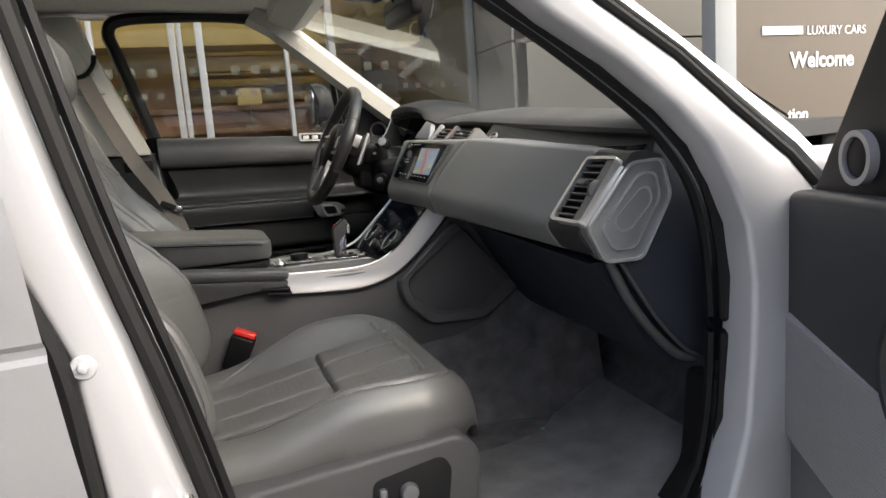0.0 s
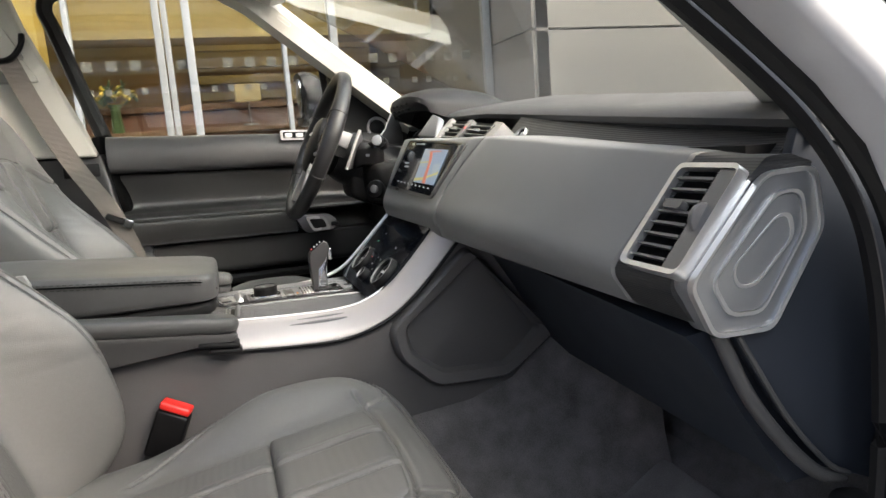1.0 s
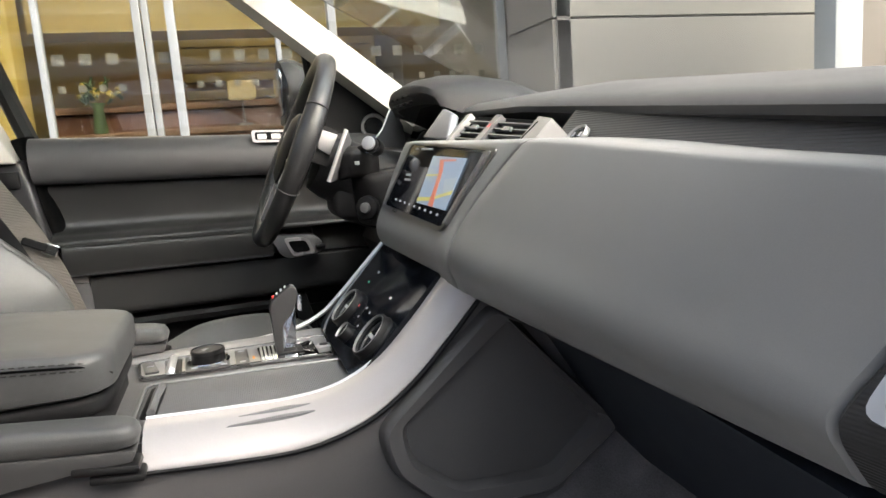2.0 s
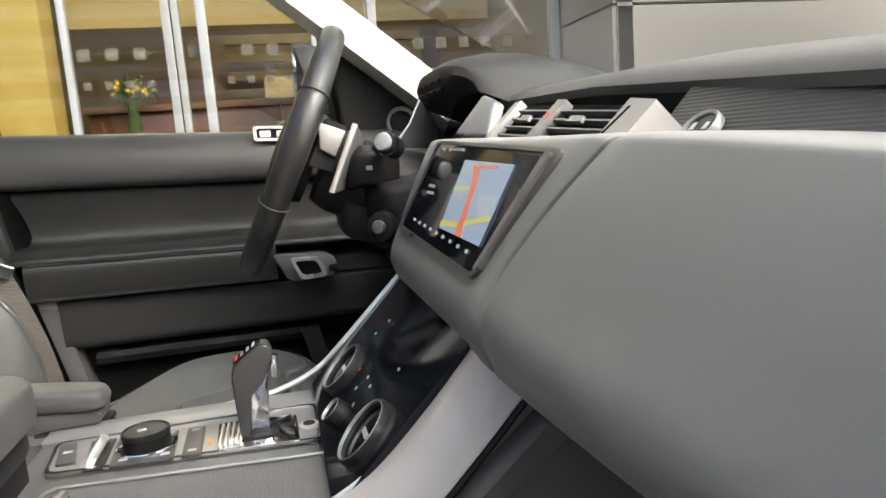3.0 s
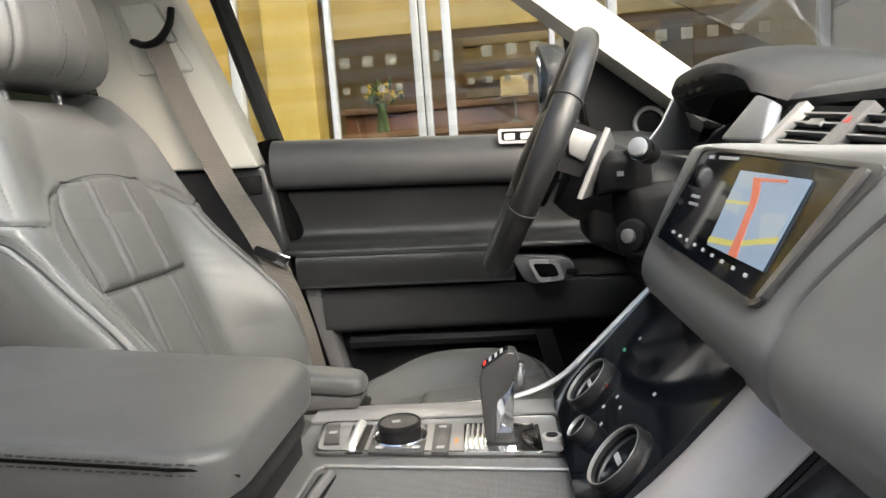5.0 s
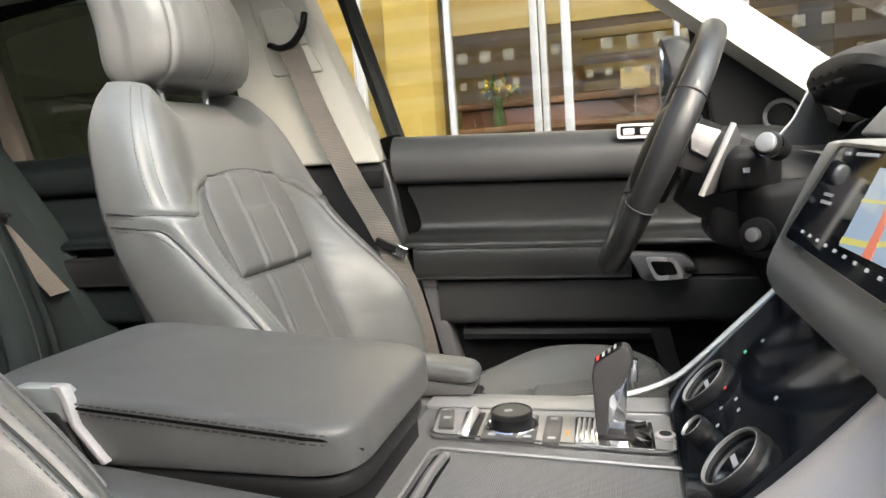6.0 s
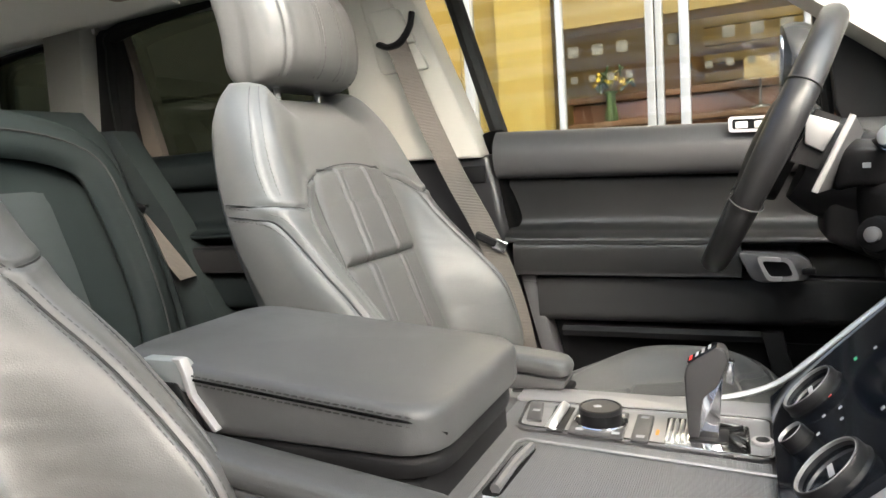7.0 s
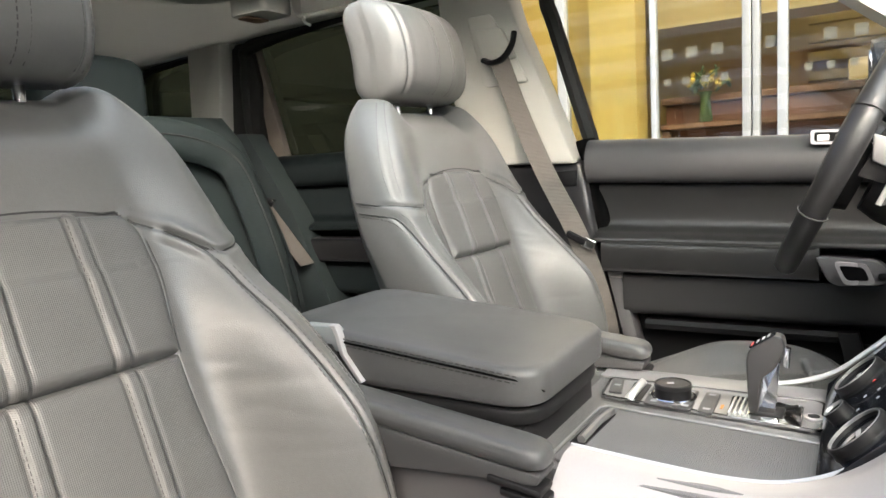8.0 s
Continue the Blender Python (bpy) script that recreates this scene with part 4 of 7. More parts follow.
cp = thing("pillar_rear", (-1.3, 0.72, 0.9), "ivory rear pillar trim", "pillar", kind="structure")
part("trim", prism(round_poly([(-1.410, 1.178), (-1.372, 1.51), (-1.530, 1.51), (-1.550, 1.178)], 0.012), xz(), 0.78, 0.70, 0.012, 3), CREAMP, cp)
part("lower_trim", prism([(-1.41, 1.176), (-1.36, 1.10), (-1.17, 0.70), (-1.0, 0.45), (-1.9, 0.45), (-1.9, 1.118), (-1.56, 1.176)], xz(), 0.80, 0.70, 0.012), DARK, cp)
qf = smooth_line([(-1.545, 0.745, 1.475), (-1.66, 0.745, 1.47), (-1.83, 0.745, 1.445), (-1.86, 0.745, 1.32), (-1.84, 0.745, 1.16), (-1.555, 0.745, 1.15)], 5)
part("quarter_frame", tube(qf, 0.012, 8), RUBBER, cp)
part("quarter_glass", box(-1.88, -1.50, 0.775, 0.779, 1.12, 1.49), TINT, cp)
part("rear_panel", box(-2.0, -1.865, 0.72, 0.78, 1.10, 1.48, 0.01), CREAMP, cp)
part("upper_panel", box(-2.0, -1.362, 0.735, 0.80, 1.478, 1.56, 0.01), CREAMP, cp)
for ob in (rd, cp):
    ob.location.x += REAR
    ob.location.z += 0.035
solo("cantrail_far", box(-2.0, 0.02, 0.745, 0.83, 1.53, 1.59, 0.012), PAINT, "painted roof rail on the driver's side", "roof rail", kind="structure")
solo("wall_side_rear", box(-2.0, -1.24, -0.80, -0.74, 0.40, 1.50), CREAMP, "ivory trim of the near rear side", "trim", kind="structure")


# ---- dashboard ----
dash = thing("dashboard", (0.55, 0.0, 0.7), "charcoal soft-skinned dashboard with satin metal vents", "dashboard")


def prof(y):
    """Key points (x, z) of the padded fascia at y: top edge, nose, under-nose, bottom, back."""
    t = max(0.0, min(1.0, (-0.18 - y) / 0.47))
    t = t * (0.6 + 0.4 * t)
    w = max(0.0, min(1.2, (y + 0.18) / 0.38))
    mix = lambda a, b: (a[0] + (b[0] - a[0]) * t, a[1] + (b[1] - a[1]) * t)
    return mix((0.348 - 0.010 * w, 1.073 + 0.010 * w), (0.408, 1.036)), mix((0.277, 0.958), (0.336, 0.926)), mix((0.281, 0.928), (0.347, 0.897)), mix((0.302, 0.907), (0.375, 0.872)), mix((0.42, 0.890), (0.46, 0.862))


def slant(y, s, lift=0.0):
    """A point on the sloping fascia: s runs from the nose (0) to the top edge (1)."""
    top, nose = prof(y)[:2]
    d = Vector((top[0] - nose[0], top[1] - nose[1])).normalized()
    return Vector((nose[0] + (top[0] - nose[0]) * s - d.y * lift, y, nose[1] + (top[1] - nose[1]) * s + d.x * lift))


def fascia_section(y, shrink=0.0, rear=0.54):
    top, nose, under, low, back = prof(y)
    pts = [(rear, top[1] - 0.008, 0), (top[0] + 0.03, top[1] + 0.001, 0), (top[0] + 0.004, top[1] + 0.0005, 0), (top[0] - 0.006, top[1] - 0.008, 0),
           (nose[0] + (top[0] - nose[0]) * 0.6 - 0.003, nose[1] + (top[1] - nose[1]) * 0.6, 0), (nose[0] + (top[0] - nose[0]) * 0.25 - 0.002, nose[1] + (top[1] - nose[1]) * 0.25, 0),
           (nose[0] - 0.001, nose[1] - 0.004, 0), (under[0], under[1], 0), (low[0], low[1], 0), (min(back[0], rear - 0.02), back[1], 0), (rear, back[1], 0)]
    out = smooth_line(pts[1:-1], 4)
    out = [Vector(pts[0])] + out + [Vector(pts[-1])]
    if shrink:
        c = Vector((0.42, 0.98, 0))
        out = [p + (c - p).normalized() * shrink for p in out]
    rake = 0.042 * sstep(-0.42, -0.60, y) if y < -0.42 else 0.0
    # the joint between the two halves of the fascia leans towards the passenger at its top
    tilt = sstep(0.0, -0.15, y) if y > -0.17 else sstep(-0.55, -0.20, y)
    return [(p.x, y - rake * max(0.0, min(1.0, (p.y - 0.925) / 0.11)) - tilt * 0.065 * max(0.0, min(1.0, (p.y - 0.98) / 0.094)) ** 1.3, p.y) for p in out]


ys = list(np.linspace(-0.1660, -0.610, 18))
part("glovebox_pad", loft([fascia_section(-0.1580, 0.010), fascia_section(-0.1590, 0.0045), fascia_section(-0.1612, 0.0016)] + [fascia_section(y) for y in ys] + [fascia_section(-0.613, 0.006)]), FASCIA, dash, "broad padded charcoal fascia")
ys = list(np.linspace(0.205, -0.1490, 14))
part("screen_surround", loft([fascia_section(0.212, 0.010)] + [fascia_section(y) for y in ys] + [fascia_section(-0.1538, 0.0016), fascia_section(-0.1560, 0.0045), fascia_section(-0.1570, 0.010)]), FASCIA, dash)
ys = list(np.linspace(-0.617, -0.702, 6))
part("end_module", loft([fascia_section(-0.6145, 0.004, 0.465)] + [fascia_section(y, 0, 0.465) for y in ys]), RIBBED, dash, "ribbed dark trim round the side vent")


# hexagonal end cap
def hexa(k, which):
    c = Vector((0.410, 0.948))
    base = {0: ((0.406, 1.022), (0.463, 1.024), (0.485, 0.964), (0.441, 0.865), (0.370, 0.867), (0.335, 0.924)),
            1: ((0.421, 1.005), (0.451, 1.005), (0.464, 0.965), (0.424, 0.884), (0.384, 0.886), (0.358, 0.924)),
            2: ((0.426, 0.983), (0.441, 0.983), (0.451, 0.960), (0.411, 0.913), (0.388, 0.914), (0.379, 0.935))}[which]
    return [(c.x + (a - c.x) * k, c.y + (b - c.y) * k) for a, b in base]


h_o = round_poly(hexa(1.0, 0), 0.012)
cap3d = lambda a, b, d: (a, d - 0.17 * (b - 0.93), b)
part("end_cap", prism(h_o, cap3d, -0.698, -0.7295, 0.003, 3), BOX, dash, "gunmetal hexagonal end cap")
for which, ko, ki, d0, d1 in ((0, 1.015, 0.96, -0.7245, -0.7325), (1, 1.0, 0.94, -0.725, -0.7330), (2, 1.0, 0.90, -0.725, -0.7325)):
    part("cap_ring", ring_prism(round_poly(hexa(ko, which), 0.013), round_poly(hexa(ki, which), 0.012), cap3d, d0, d1), BRIGHT, dash, "bright ring of the end cap")
part("cap_panel", prism(round_poly(hexa(0.93, 1), 0.012), cap3d, -0.726, -0.7315, 0.001), BOX, dash)
# side vent: silver frame, flat plate coloured near-black for cavity shade, slats


def on_slant(poly, lift0, lift1, r=0.0):
    """Outline in (y, s) on the fascia, given thickness along its normal."""
    bm = bmesh.new()
    a = [bm.verts.new(slant(u, v, lift0)) for u, v in poly]
    b = [bm.verts.new(slant(u, v, lift1)) for u, v in poly]
    bm.faces.new(a)
    bm.faces.new(b[::-1])
    n = len(poly)
    for i in range(n):
        bm.faces.new((a[i], b[i], b[(i + 1) % n], a[(i + 1) % n]))
    return bm


def ring_slant(outer_, inner_, lift0, lift1):
    secs = [[slant(u, v, l) for u, v in pts] for pts, l in ((outer_, lift0), (outer_, lift1), (inner_, lift1), (inner_, lift0))]
    return loft(secs, True, False, True)


def rect(y0, y1, s0, s1, r, aspect=7.5):
    pts = round_poly([(y0 * aspect, s0), (y1 * aspect, s0), (y1 * aspect, s1), (y0 * aspect, s1)], r)
    return [(a / aspect, b) for a, b in pts]


rk = lambda s: -0.018 * s             # the vent leans outwards with height
vq = lambda y0, y1, s0, s1, r: [(a + rk(b), b) for a, b in rect(y0, y1, s0, s1, r)]
part("vent_shade_plate", on_slant(vq(-0.641, -0.712, 0.05, 0.85, 0.04), 0.0, 0.0065), VOID, dash)
part("vent_frame", ring_slant(vq(-0.634, -0.722, 0.005, 0.895, 0.08), vq(-0.6405, -0.7215, 0.045, 0.855, 0.06), -0.004, 0.0150), BRIGHT, dash, "bright metal vent frame")
for k in range(8):
    s = 0.10 + 0.095 * k
    part("vent_slat", on_slant([(-0.642 + rk(s), s), (-0.694 + rk(s), s), (-0.694 + rk(s), s + 0.022), (-0.642 + rk(s), s + 0.018)], 0.004, 0.0125), GREY, dash)
part("vent_tab", on_slant(vq(-0.654, -0.680, 0.50, 0.57, 0.03), 0.009, 0.019), GREY, dash, "grey vent slider")
part("vent_side_panel", on_slant([(-0.696 + rk(0.05), 0.05), (-0.7205 + rk(0.05), 0.05), (-0.7205 + rk(0.85), 0.85), (-0.696 + rk(0.85), 0.85)], 0.001, 0.0125), GREY, dash)
wheel_c = slant(-0.714, 0.47, 0.007)
part("vent_wheel", cyl(0.016, 0.016, 0.007, axis(wheel_c, (0, 1, 0)), 28, 0.002), GREY, dash, "thumb wheel of the vent")
# dash top with overhanging lip


def top_section(y):
    t = abs(y - 0.0) / 0.72
    z = 1.126 + 0.074 * y if y < 0 else 1.126 + 0.03 * y
    x = 0.448 + 0.030 * t ** 2
    return [(x + 0.06, y, z - 0.034), (x + 0.012, y, z - 0.020), (x + 0.002, y, z - 0.014), (x, y, z - 0.006), (x + 0.006, y, z + 0.001), (x + 0.03, y, z + 0.008), (0.60, y, z + 0.022 - 0.004 * t), (0.78, y, z + 0.010 - 0.02 * t), (0.93, y, 1.065), (0.93, y, 1.04), (0.60, y, 1.03)]


part("top_pad", loft([top_section(y) for y in np.linspace(-0.715, 0.70, 25)]), SOFT, dash, "soft charcoal dash top with an overhanging lip")
part("rib_band", loft([[(0.405 + q, y, 1.055 - w), (0.452 + q, y, 1.105 - w), (0.54, y, 1.105 - w), (0.54, y, 1.03)] for y, q, w in ((-0.695, 0.055, 0.033), (-0.45, 0.03, 0.015), (-0.19, 0.004, 0.0), (-0.150, 0.001, -0.002))]), RIBBED, dash, "ribbed band under the dash lip")
part("band_base", loft([[(0.40, y, 1.025), (0.475, y, 1.034), (0.54, y, 1.034), (0.54, y, 1.0), (0.42, y, 1.0)] for y in (-0.705, -0.60)]), DARK, dash)
part("mid_body", box(0.44, 0.66, -0.685, 0.69, 0.80, 1.045), DARK, dash)
# speaker end strip by the pillar
part("corner_strip", tube([(0.492, -0.712, 1.045), (0.508, -0.712, 1.075)], 0.006, 6), DARK, dash)


# centre vents
def band(y, s, lift=0.0):
    q = y + 0.02
    a, b = Vector((0.383 + 0.034 * q, y, 1.0735 + 0.047 * q)), Vector((0.418 + 0.067 * q, y, 1.106 + 0.073 * q))
    d = (b - a).normalized()
    n_ = Vector((-d.z, 0, d.x))
    return a.lerp(b, s) + n_ * lift


def on_band(poly, l0, l1):
    secs = [[band(u, v, l) for u, v in poly] for l in (l0, l1)]
    return loft(secs)


# Solid block; its near-black colour stands in for the shade behind the slats.
part("vent_bank", on_band([(-0.160, -0.05), (0.205, -0.05), (0.205, 1.05), (-0.160, 1.05)], -0.05, -0.006), VOID, dash)
for y0, y1 in ((-0.128, -0.008), (0.010, 0.122)):
    for k in range(4):
        s = 0.10 + 0.22 * k
        part("vent_slat", on_band([(y0, s), (y1, s), (y1, s + 0.04), (y0, s + 0.04)], -0.006, 0.0005), GREY, dash)
    yc = (y0 + y1) / 2
    part("vent_tab", on_band([(yc - 0.015, 0.46), (yc + 0.015, 0.46), (yc + 0.013, 0.60), (yc - 0.013, 0.60)], 0.0, 0.0035), GREY, dash, "grey vent slider")
part("hazard_strip", on_band([(-0.010, -0.02), (0.012, -0.02), (0.012, 1.0), (-0.010, 1.0)], -0.006, 0.004), GREY, dash)
part("hazard_mark", on_band([(-0.003, 0.52), (0.006, 0.52), (0.0015, 0.66)], 0.004, 0.0046), RED, dash, "red hazard triangle")
for y0, y1, yt in ((-0.139, -0.180, -0.181), (0.127, 0.142, 0.148)):
    part("vent_blade", on_band([(y0, -0.04), (y1, -0.04), (yt, 0.95), (y0 + (yt - y1) * 0.5, 1.0)], -0.034 if y0 < 0 else -0.006, 0.004), BLADE, dash, "satin metal blade beside the vents")
part("vent_blade_slot", on_band([(-0.1415, 0.12), (-0.1445, 0.12), (-0.1520, 0.80), (-0.1490, 0.80)], 0.004, 0.0046), VOID, dash)
part("cluster_blade", soften([[(0.367, 0.217, 1.089), (0.391, 0.156, 1.084), (0.405, 0.156, 1.076), (0.385, 0.217, 1.080)], [(0.408, 0.217, 1.136), (0.413, 0.188, 1.126), (0.427, 0.188, 1.118), (0.425, 0.217, 1.128)]], 0.004), GREY, dash, "satin metal blade beside the instruments")
rc = axis((0.4235, -0.1985, 1.0755), (-0.70, 0, 0.71))
part("sensor_ring", loft([[rc @ Vector((1.22 * r * math.cos(a), r * math.sin(a), h)) for a in (2 * math.pi * k / 36 for k in range(36))] for r, h in ((0.0138, -0.004), (0.0138, 0.0012), (0.0131, 0.0024), (0.0112, 0.0014), (0.0108, -0.004))], True, False, True), BLADE, dash, "satin metal ring on the band")
part("sensor_disc", loft([[rc @ Vector((1.22 * r * math.cos(a), r * math.sin(a), h)) for a in (2 * math.pi * k / 28 for k in range(28))] for r, h in ((0.0112, -0.004), (0.0112, 0.0), (0.007, 0.0005))]), PIANO, dash, "gloss black lens")
for q in (-0.007, 0.007):
    part("sensor_mark", box(q - 0.002, q + 0.002, -0.003, 0.003, 0.0002, 0.0012, 0, 1, rc), ICON, dash)

# touch screen
def quad(pts, r=0.008):
    """A four-sided outline in (y, s) with rounded corners."""
    return [(a / 6.8, b) for a, b in round_poly([(a * 6.8, b) for a, b in pts], r * 6.8)]


def on_map(a, b):
    """Map coordinates, 0 to 1 each way, to the screen."""
    lo, hi = Vector((0.014, 0.335)).lerp(Vector((-0.107, 0.325)), a), Vector((0.026, 0.835)).lerp(Vector((-0.102, 0.825)), a)
    p = lo.lerp(hi, b)
    return (p.x, p.y)


scr = thing("touch_screen", (0.31, -0.01, 1.02), "gloss black navigation touch screen showing a map", "screen")
part("panel", on_slant(quad([(0.176, 0.235), (-0.121, 0.175), (-0.150, 0.885), (0.150, 0.965)]), 0.001, 0.004), PIANO, scr)
part("bezel", ring_slant(quad([(0.192, 0.195), (-0.124, 0.140), (-0.177, 0.930), (0.162, 0.990)], 0.014), quad([(0.183, 0.225), (-0.119, 0.172), (-0.166, 0.905), (0.154, 0.965)], 0.011), -0.002, 0.0052), BEZEL, scr, "satin metal screen surround")
part("surround_fill", on_slant(quad([(0.185, 0.222), (-0.120, 0.168), (-0.168, 0.908), (0.155, 0.968)], 0.011), -0.002, 0.0008), BLACK, scr)
part("side_bar", on_slant(quad([(-0.123, 0.200), (-0.130, 0.205), (-0.163, 0.900), (-0.151, 0.900)], 0.003), 0.001, 0.008), GREY, scr)
MAPBLUE, MAPLAND, ROUTE, ROAD = glow("map blue", (0.33, 0.43, 0.56), 0.15), glow("map land", (0.42, 0.50, 0.56), 0.15), glow("route red", (0.72, 0.20, 0.12), 0.16), glow("road yellow", (0.66, 0.60, 0.16), 0.15)
ICONW = glow("screen white", (0.6, 0.62, 0.65), 0.11)
part("map", on_slant([on_map(a, b) for a, b in ((0, 0), (1, 0), (1, 1), (0, 1))], 0.0048, 0.0060), MAPBLUE, scr, "pale blue map")
for pts in ([(0.02, 0.50), (0.30, 0.45), (0.32, 0.70), (0.02, 0.74)], [(0.62, 0.20), (0.97, 0.30), (0.97, 0.62), (0.62, 0.55)], [(0.03, 0.80), (0.30, 0.78), (0.36, 0.97), (0.03, 0.97)]):
    part("map_block", on_slant([on_map(a, b) for a, b in pts], 0.0056, 0.0064), MAPLAND, scr)
part("route", on_slant([on_map(a, b) for a, b in ((0.46, 0.0), (0.60, 0.0), (0.54, 0.35), (0.50, 0.68), (0.44, 0.84), (0.40, 0.90), (0.75, 0.93), (0.75, 0.96), (0.28, 0.93), (0.34, 0.80), (0.40, 0.66), (0.44, 0.30))], 0.0056, 0.0069), ROUTE, scr, "red route line")
for pts in ([(0.0, 0.03), (0.46, 0.10), (0.46, 0.17), (0.0, 0.11)], [(0.56, 0.14), (1.0, 0.30), (1.0, 0.37), (0.55, 0.20)], [(0.0, 0.56), (0.40, 0.60), (0.40, 0.64), (0.0, 0.60)]):
    part("road", on_slant([on_map(a, b) for a, b in pts], 0.0056, 0.0067), ROAD, scr, "yellow road line")
for k in range(9):
    y = 0.124 - 0.0262 * k
    sk = 0.305 - 0.0062 * k
    part("icon", on_slant([(y + 0.0028, sk + 0.004), (y - 0.0028, sk + 0.004), (y - 0.0028, sk + 0.026), (y + 0.0028, sk + 0.026)], 0.0040, 0.0055), ICONW, scr)
for y, s, w in ((0.104, 0.545, 0.030), (0.108, 0.60, 0.026), (0.07, 0.90, 0.05), (0.118, 0.90, 0.012)):
    part("caption_bar", on_slant([(y + w / 2, s), (y - w / 2, s), (y - w / 2, s + 0.022), (y + w / 2, s + 0.022)], 0.0040, 0.0055), ICON, scr)

# instrument hood
hood = []
for x, top, hw, base in ((0.398, 1.150, 0.138, 1.138), (0.386, 1.160, 0.150, 1.140), (0.383, 1.173, 0.158, 1.141), (0.388, 1.186, 0.162, 1.139), (0.405, 1.196, 0.165, 1.132), (0.45, 1.203, 0.166, 1.116), (0.50, 1.202, 0.165, 1.105), (0.57, 1.190, 0.160, 1.10), (0.64, 1.160, 0.15, 1.10)):
    row = []
    for k in range(17):
        a = math.pi * k / 16
        c, s_ = math.cos(a), math.sin(a)
        row.append((x + 0.03 * (1 - s_) * (1 if x < 0.5 else 0), 0.405 + hw * math.copysign(abs(c) ** 0.75, c), base + (top - base) * abs(s_) ** 0.55))
    hood.append(row)
bm = loft(hood, False, False)
bmesh.ops.solidify(bm, geom=list(bm.faces), thickness=0.014)
part("instrument_hood", bm, SOFT, dash, "soft charcoal instrument hood")
part("instrument_panel", box(-0.006, 0.006, -0.135, 0.135, -0.055, 0.040, 0.004, 2, pose(0.455, 0.415, 1.118, 0, 25, 0)), PIANO, dash, "gloss black instrument display")
part("hood_fill", loft([[(0.46, 0.235, 1.05), (0.46, 0.60, 1.05), (0.46, 0.60, 1.12), (0.46, 0.235, 1.12)], [(0.66, 0.235, 1.05), (0.66, 0.60, 1.05), (0.66, 0.60, 1.13), (0.66, 0.235, 1.13)]]), BLACK, dash)
for i in range(2):
    for j in range(4):
        part("hood_slot", box(0.3835, 0.3920, 0.335 + 0.040 * j, 0.362 + 0.040 * j, 1.152 + 0.013 * i, 1.158 + 0.013 * i, 0.002), BLACK, dash)
vane = [(0.352, 0.560, 1.080), (0.384, 0.563, 1.118), (0.405, 0.566, 1.158), (0.414, 0.567, 1.160), (0.430, 0.567, 1.120), (0.432, 0.566, 1.075)]
part("side_vane", soften([vane, [(x + 0.004, y + 0.016, z) for x, y, z in vane]], 0.002), GREY, dash, "dark satin side of the instruments")
part("vane_edge", tube([Vector(p) + Vector((-0.001, 0, 0.001)) for p in vane[:3]], 0.0022, 8), BRIGHT, dash, "bright edge of the instrument side")
part("cluster_trim", tube([(0.350, 0.556, 1.074), (0.385, 0.47, 1.068), (0.39, 0.30, 1.064)], 0.0024, 8), BLADE, dash)
part("driver_fascia", loft([fascia_section(0.225, 0.02), fascia_section(0.25, 0.05), fascia_section(0.62, 0.05), fascia_section(0.68, 0.06)]), DARK, dash)
part("knee_bolster", loft([[(0.36, y, 0.92), (0.34, y, 0.88), (0.42, y, 0.70), (0.56, y, 0.62), (0.56, y, 0.92)] for y in (0.235, 0.68)]), DARK, dash)
# glovebox door below
part("glovebox_door", loft([[(0.36, y, 0.882 - 0.02 * k), (0.375, y, 0.868 - 0.02 * k), (0.475, y, 0.71 - 0.01 * k), (0.49, y, 0.685 - 0.01 * k), (0.58, y, 0.685 - 0.01 * k), (0.58, y, 0.88)] for k, y in ((-0.3, -0.16), (0.0, -0.30), (0.5, -0.50), (1.0, -0.69))]), NAVY, dash, "dark glovebox door")
part("end_strip", tube(smooth_line([(0.386, -0.706, 0.866), (0.421, -0.708, 0.795), (0.466, -0.710, 0.735), (0.511, -0.710, 0.692), (0.548, -0.708, 0.678)], 6), 0.008, 10), SOFT, dash, "dark edge strip")
part("end_strip_lip", tube(smooth_line([(0.404, -0.714, 0.862), (0.463, -0.716, 0.767), (0.517, -0.716, 0.705), (0.551, -0.714, 0.683)], 6), 0.0032, 8), SOFT, dash)

# ---- steering wheel ----
WC = Vector((0.176, 0.415, 1.085))
WT = axis(WC, (-0.905, 0, 0.425))
sw = thing("steering_wheel", tuple(WC), "black leather steering wheel with satin metal accents", "steering wheel")
rs = []
for k in range(72):
    a = 2 * math.pi * k / 72
    rad = Vector((math.cos(a), math.sin(a), 0))
    thick = 0.0150 + 0.0022 * max(0.0, math.cos(2 * a - 0.4)) ** 2
    rs.append([WT @ (rad * (0.172 + thick * math.cos(b)) + Vector((0, 0, 1.12 * thick * math.sin(b)))) for b in (2 * math.pi * j / 14 for j in range(14))])
part("rim", loft(rs, True, False, True), mat("smooth black leather", (0.011, 0.011, 0.0115), 0.32, bump=0.15, pattern="leather", size=0.002), sw)
for a in (0.42, -0.42, math.pi - 0.5, math.pi + 0.5):
    part("rim_seam", tube([WT @ (Vector((math.cos(a), math.sin(a), 0)) * (0.172 + 0.0178 * math.cos(b)) + Vector((0, 0, 0.0195 * math.sin(b)))) for b in (2 * math.pi * j / 18 for j in range(18))], 0.0011, 5, True), GROOVE, sw)
up = WT.inverted().to_3x3() @ Vector((0, 0, 1))
ang0 = math.atan2(up.y, up.x)            # direction of the wheel's top in its own plane


def wl(r, a, h):
    """Polar point on the wheel, a from its top."""
    return WT @ Vector((r * math.cos(ang0 + a), r * math.sin(ang0 + a), h))


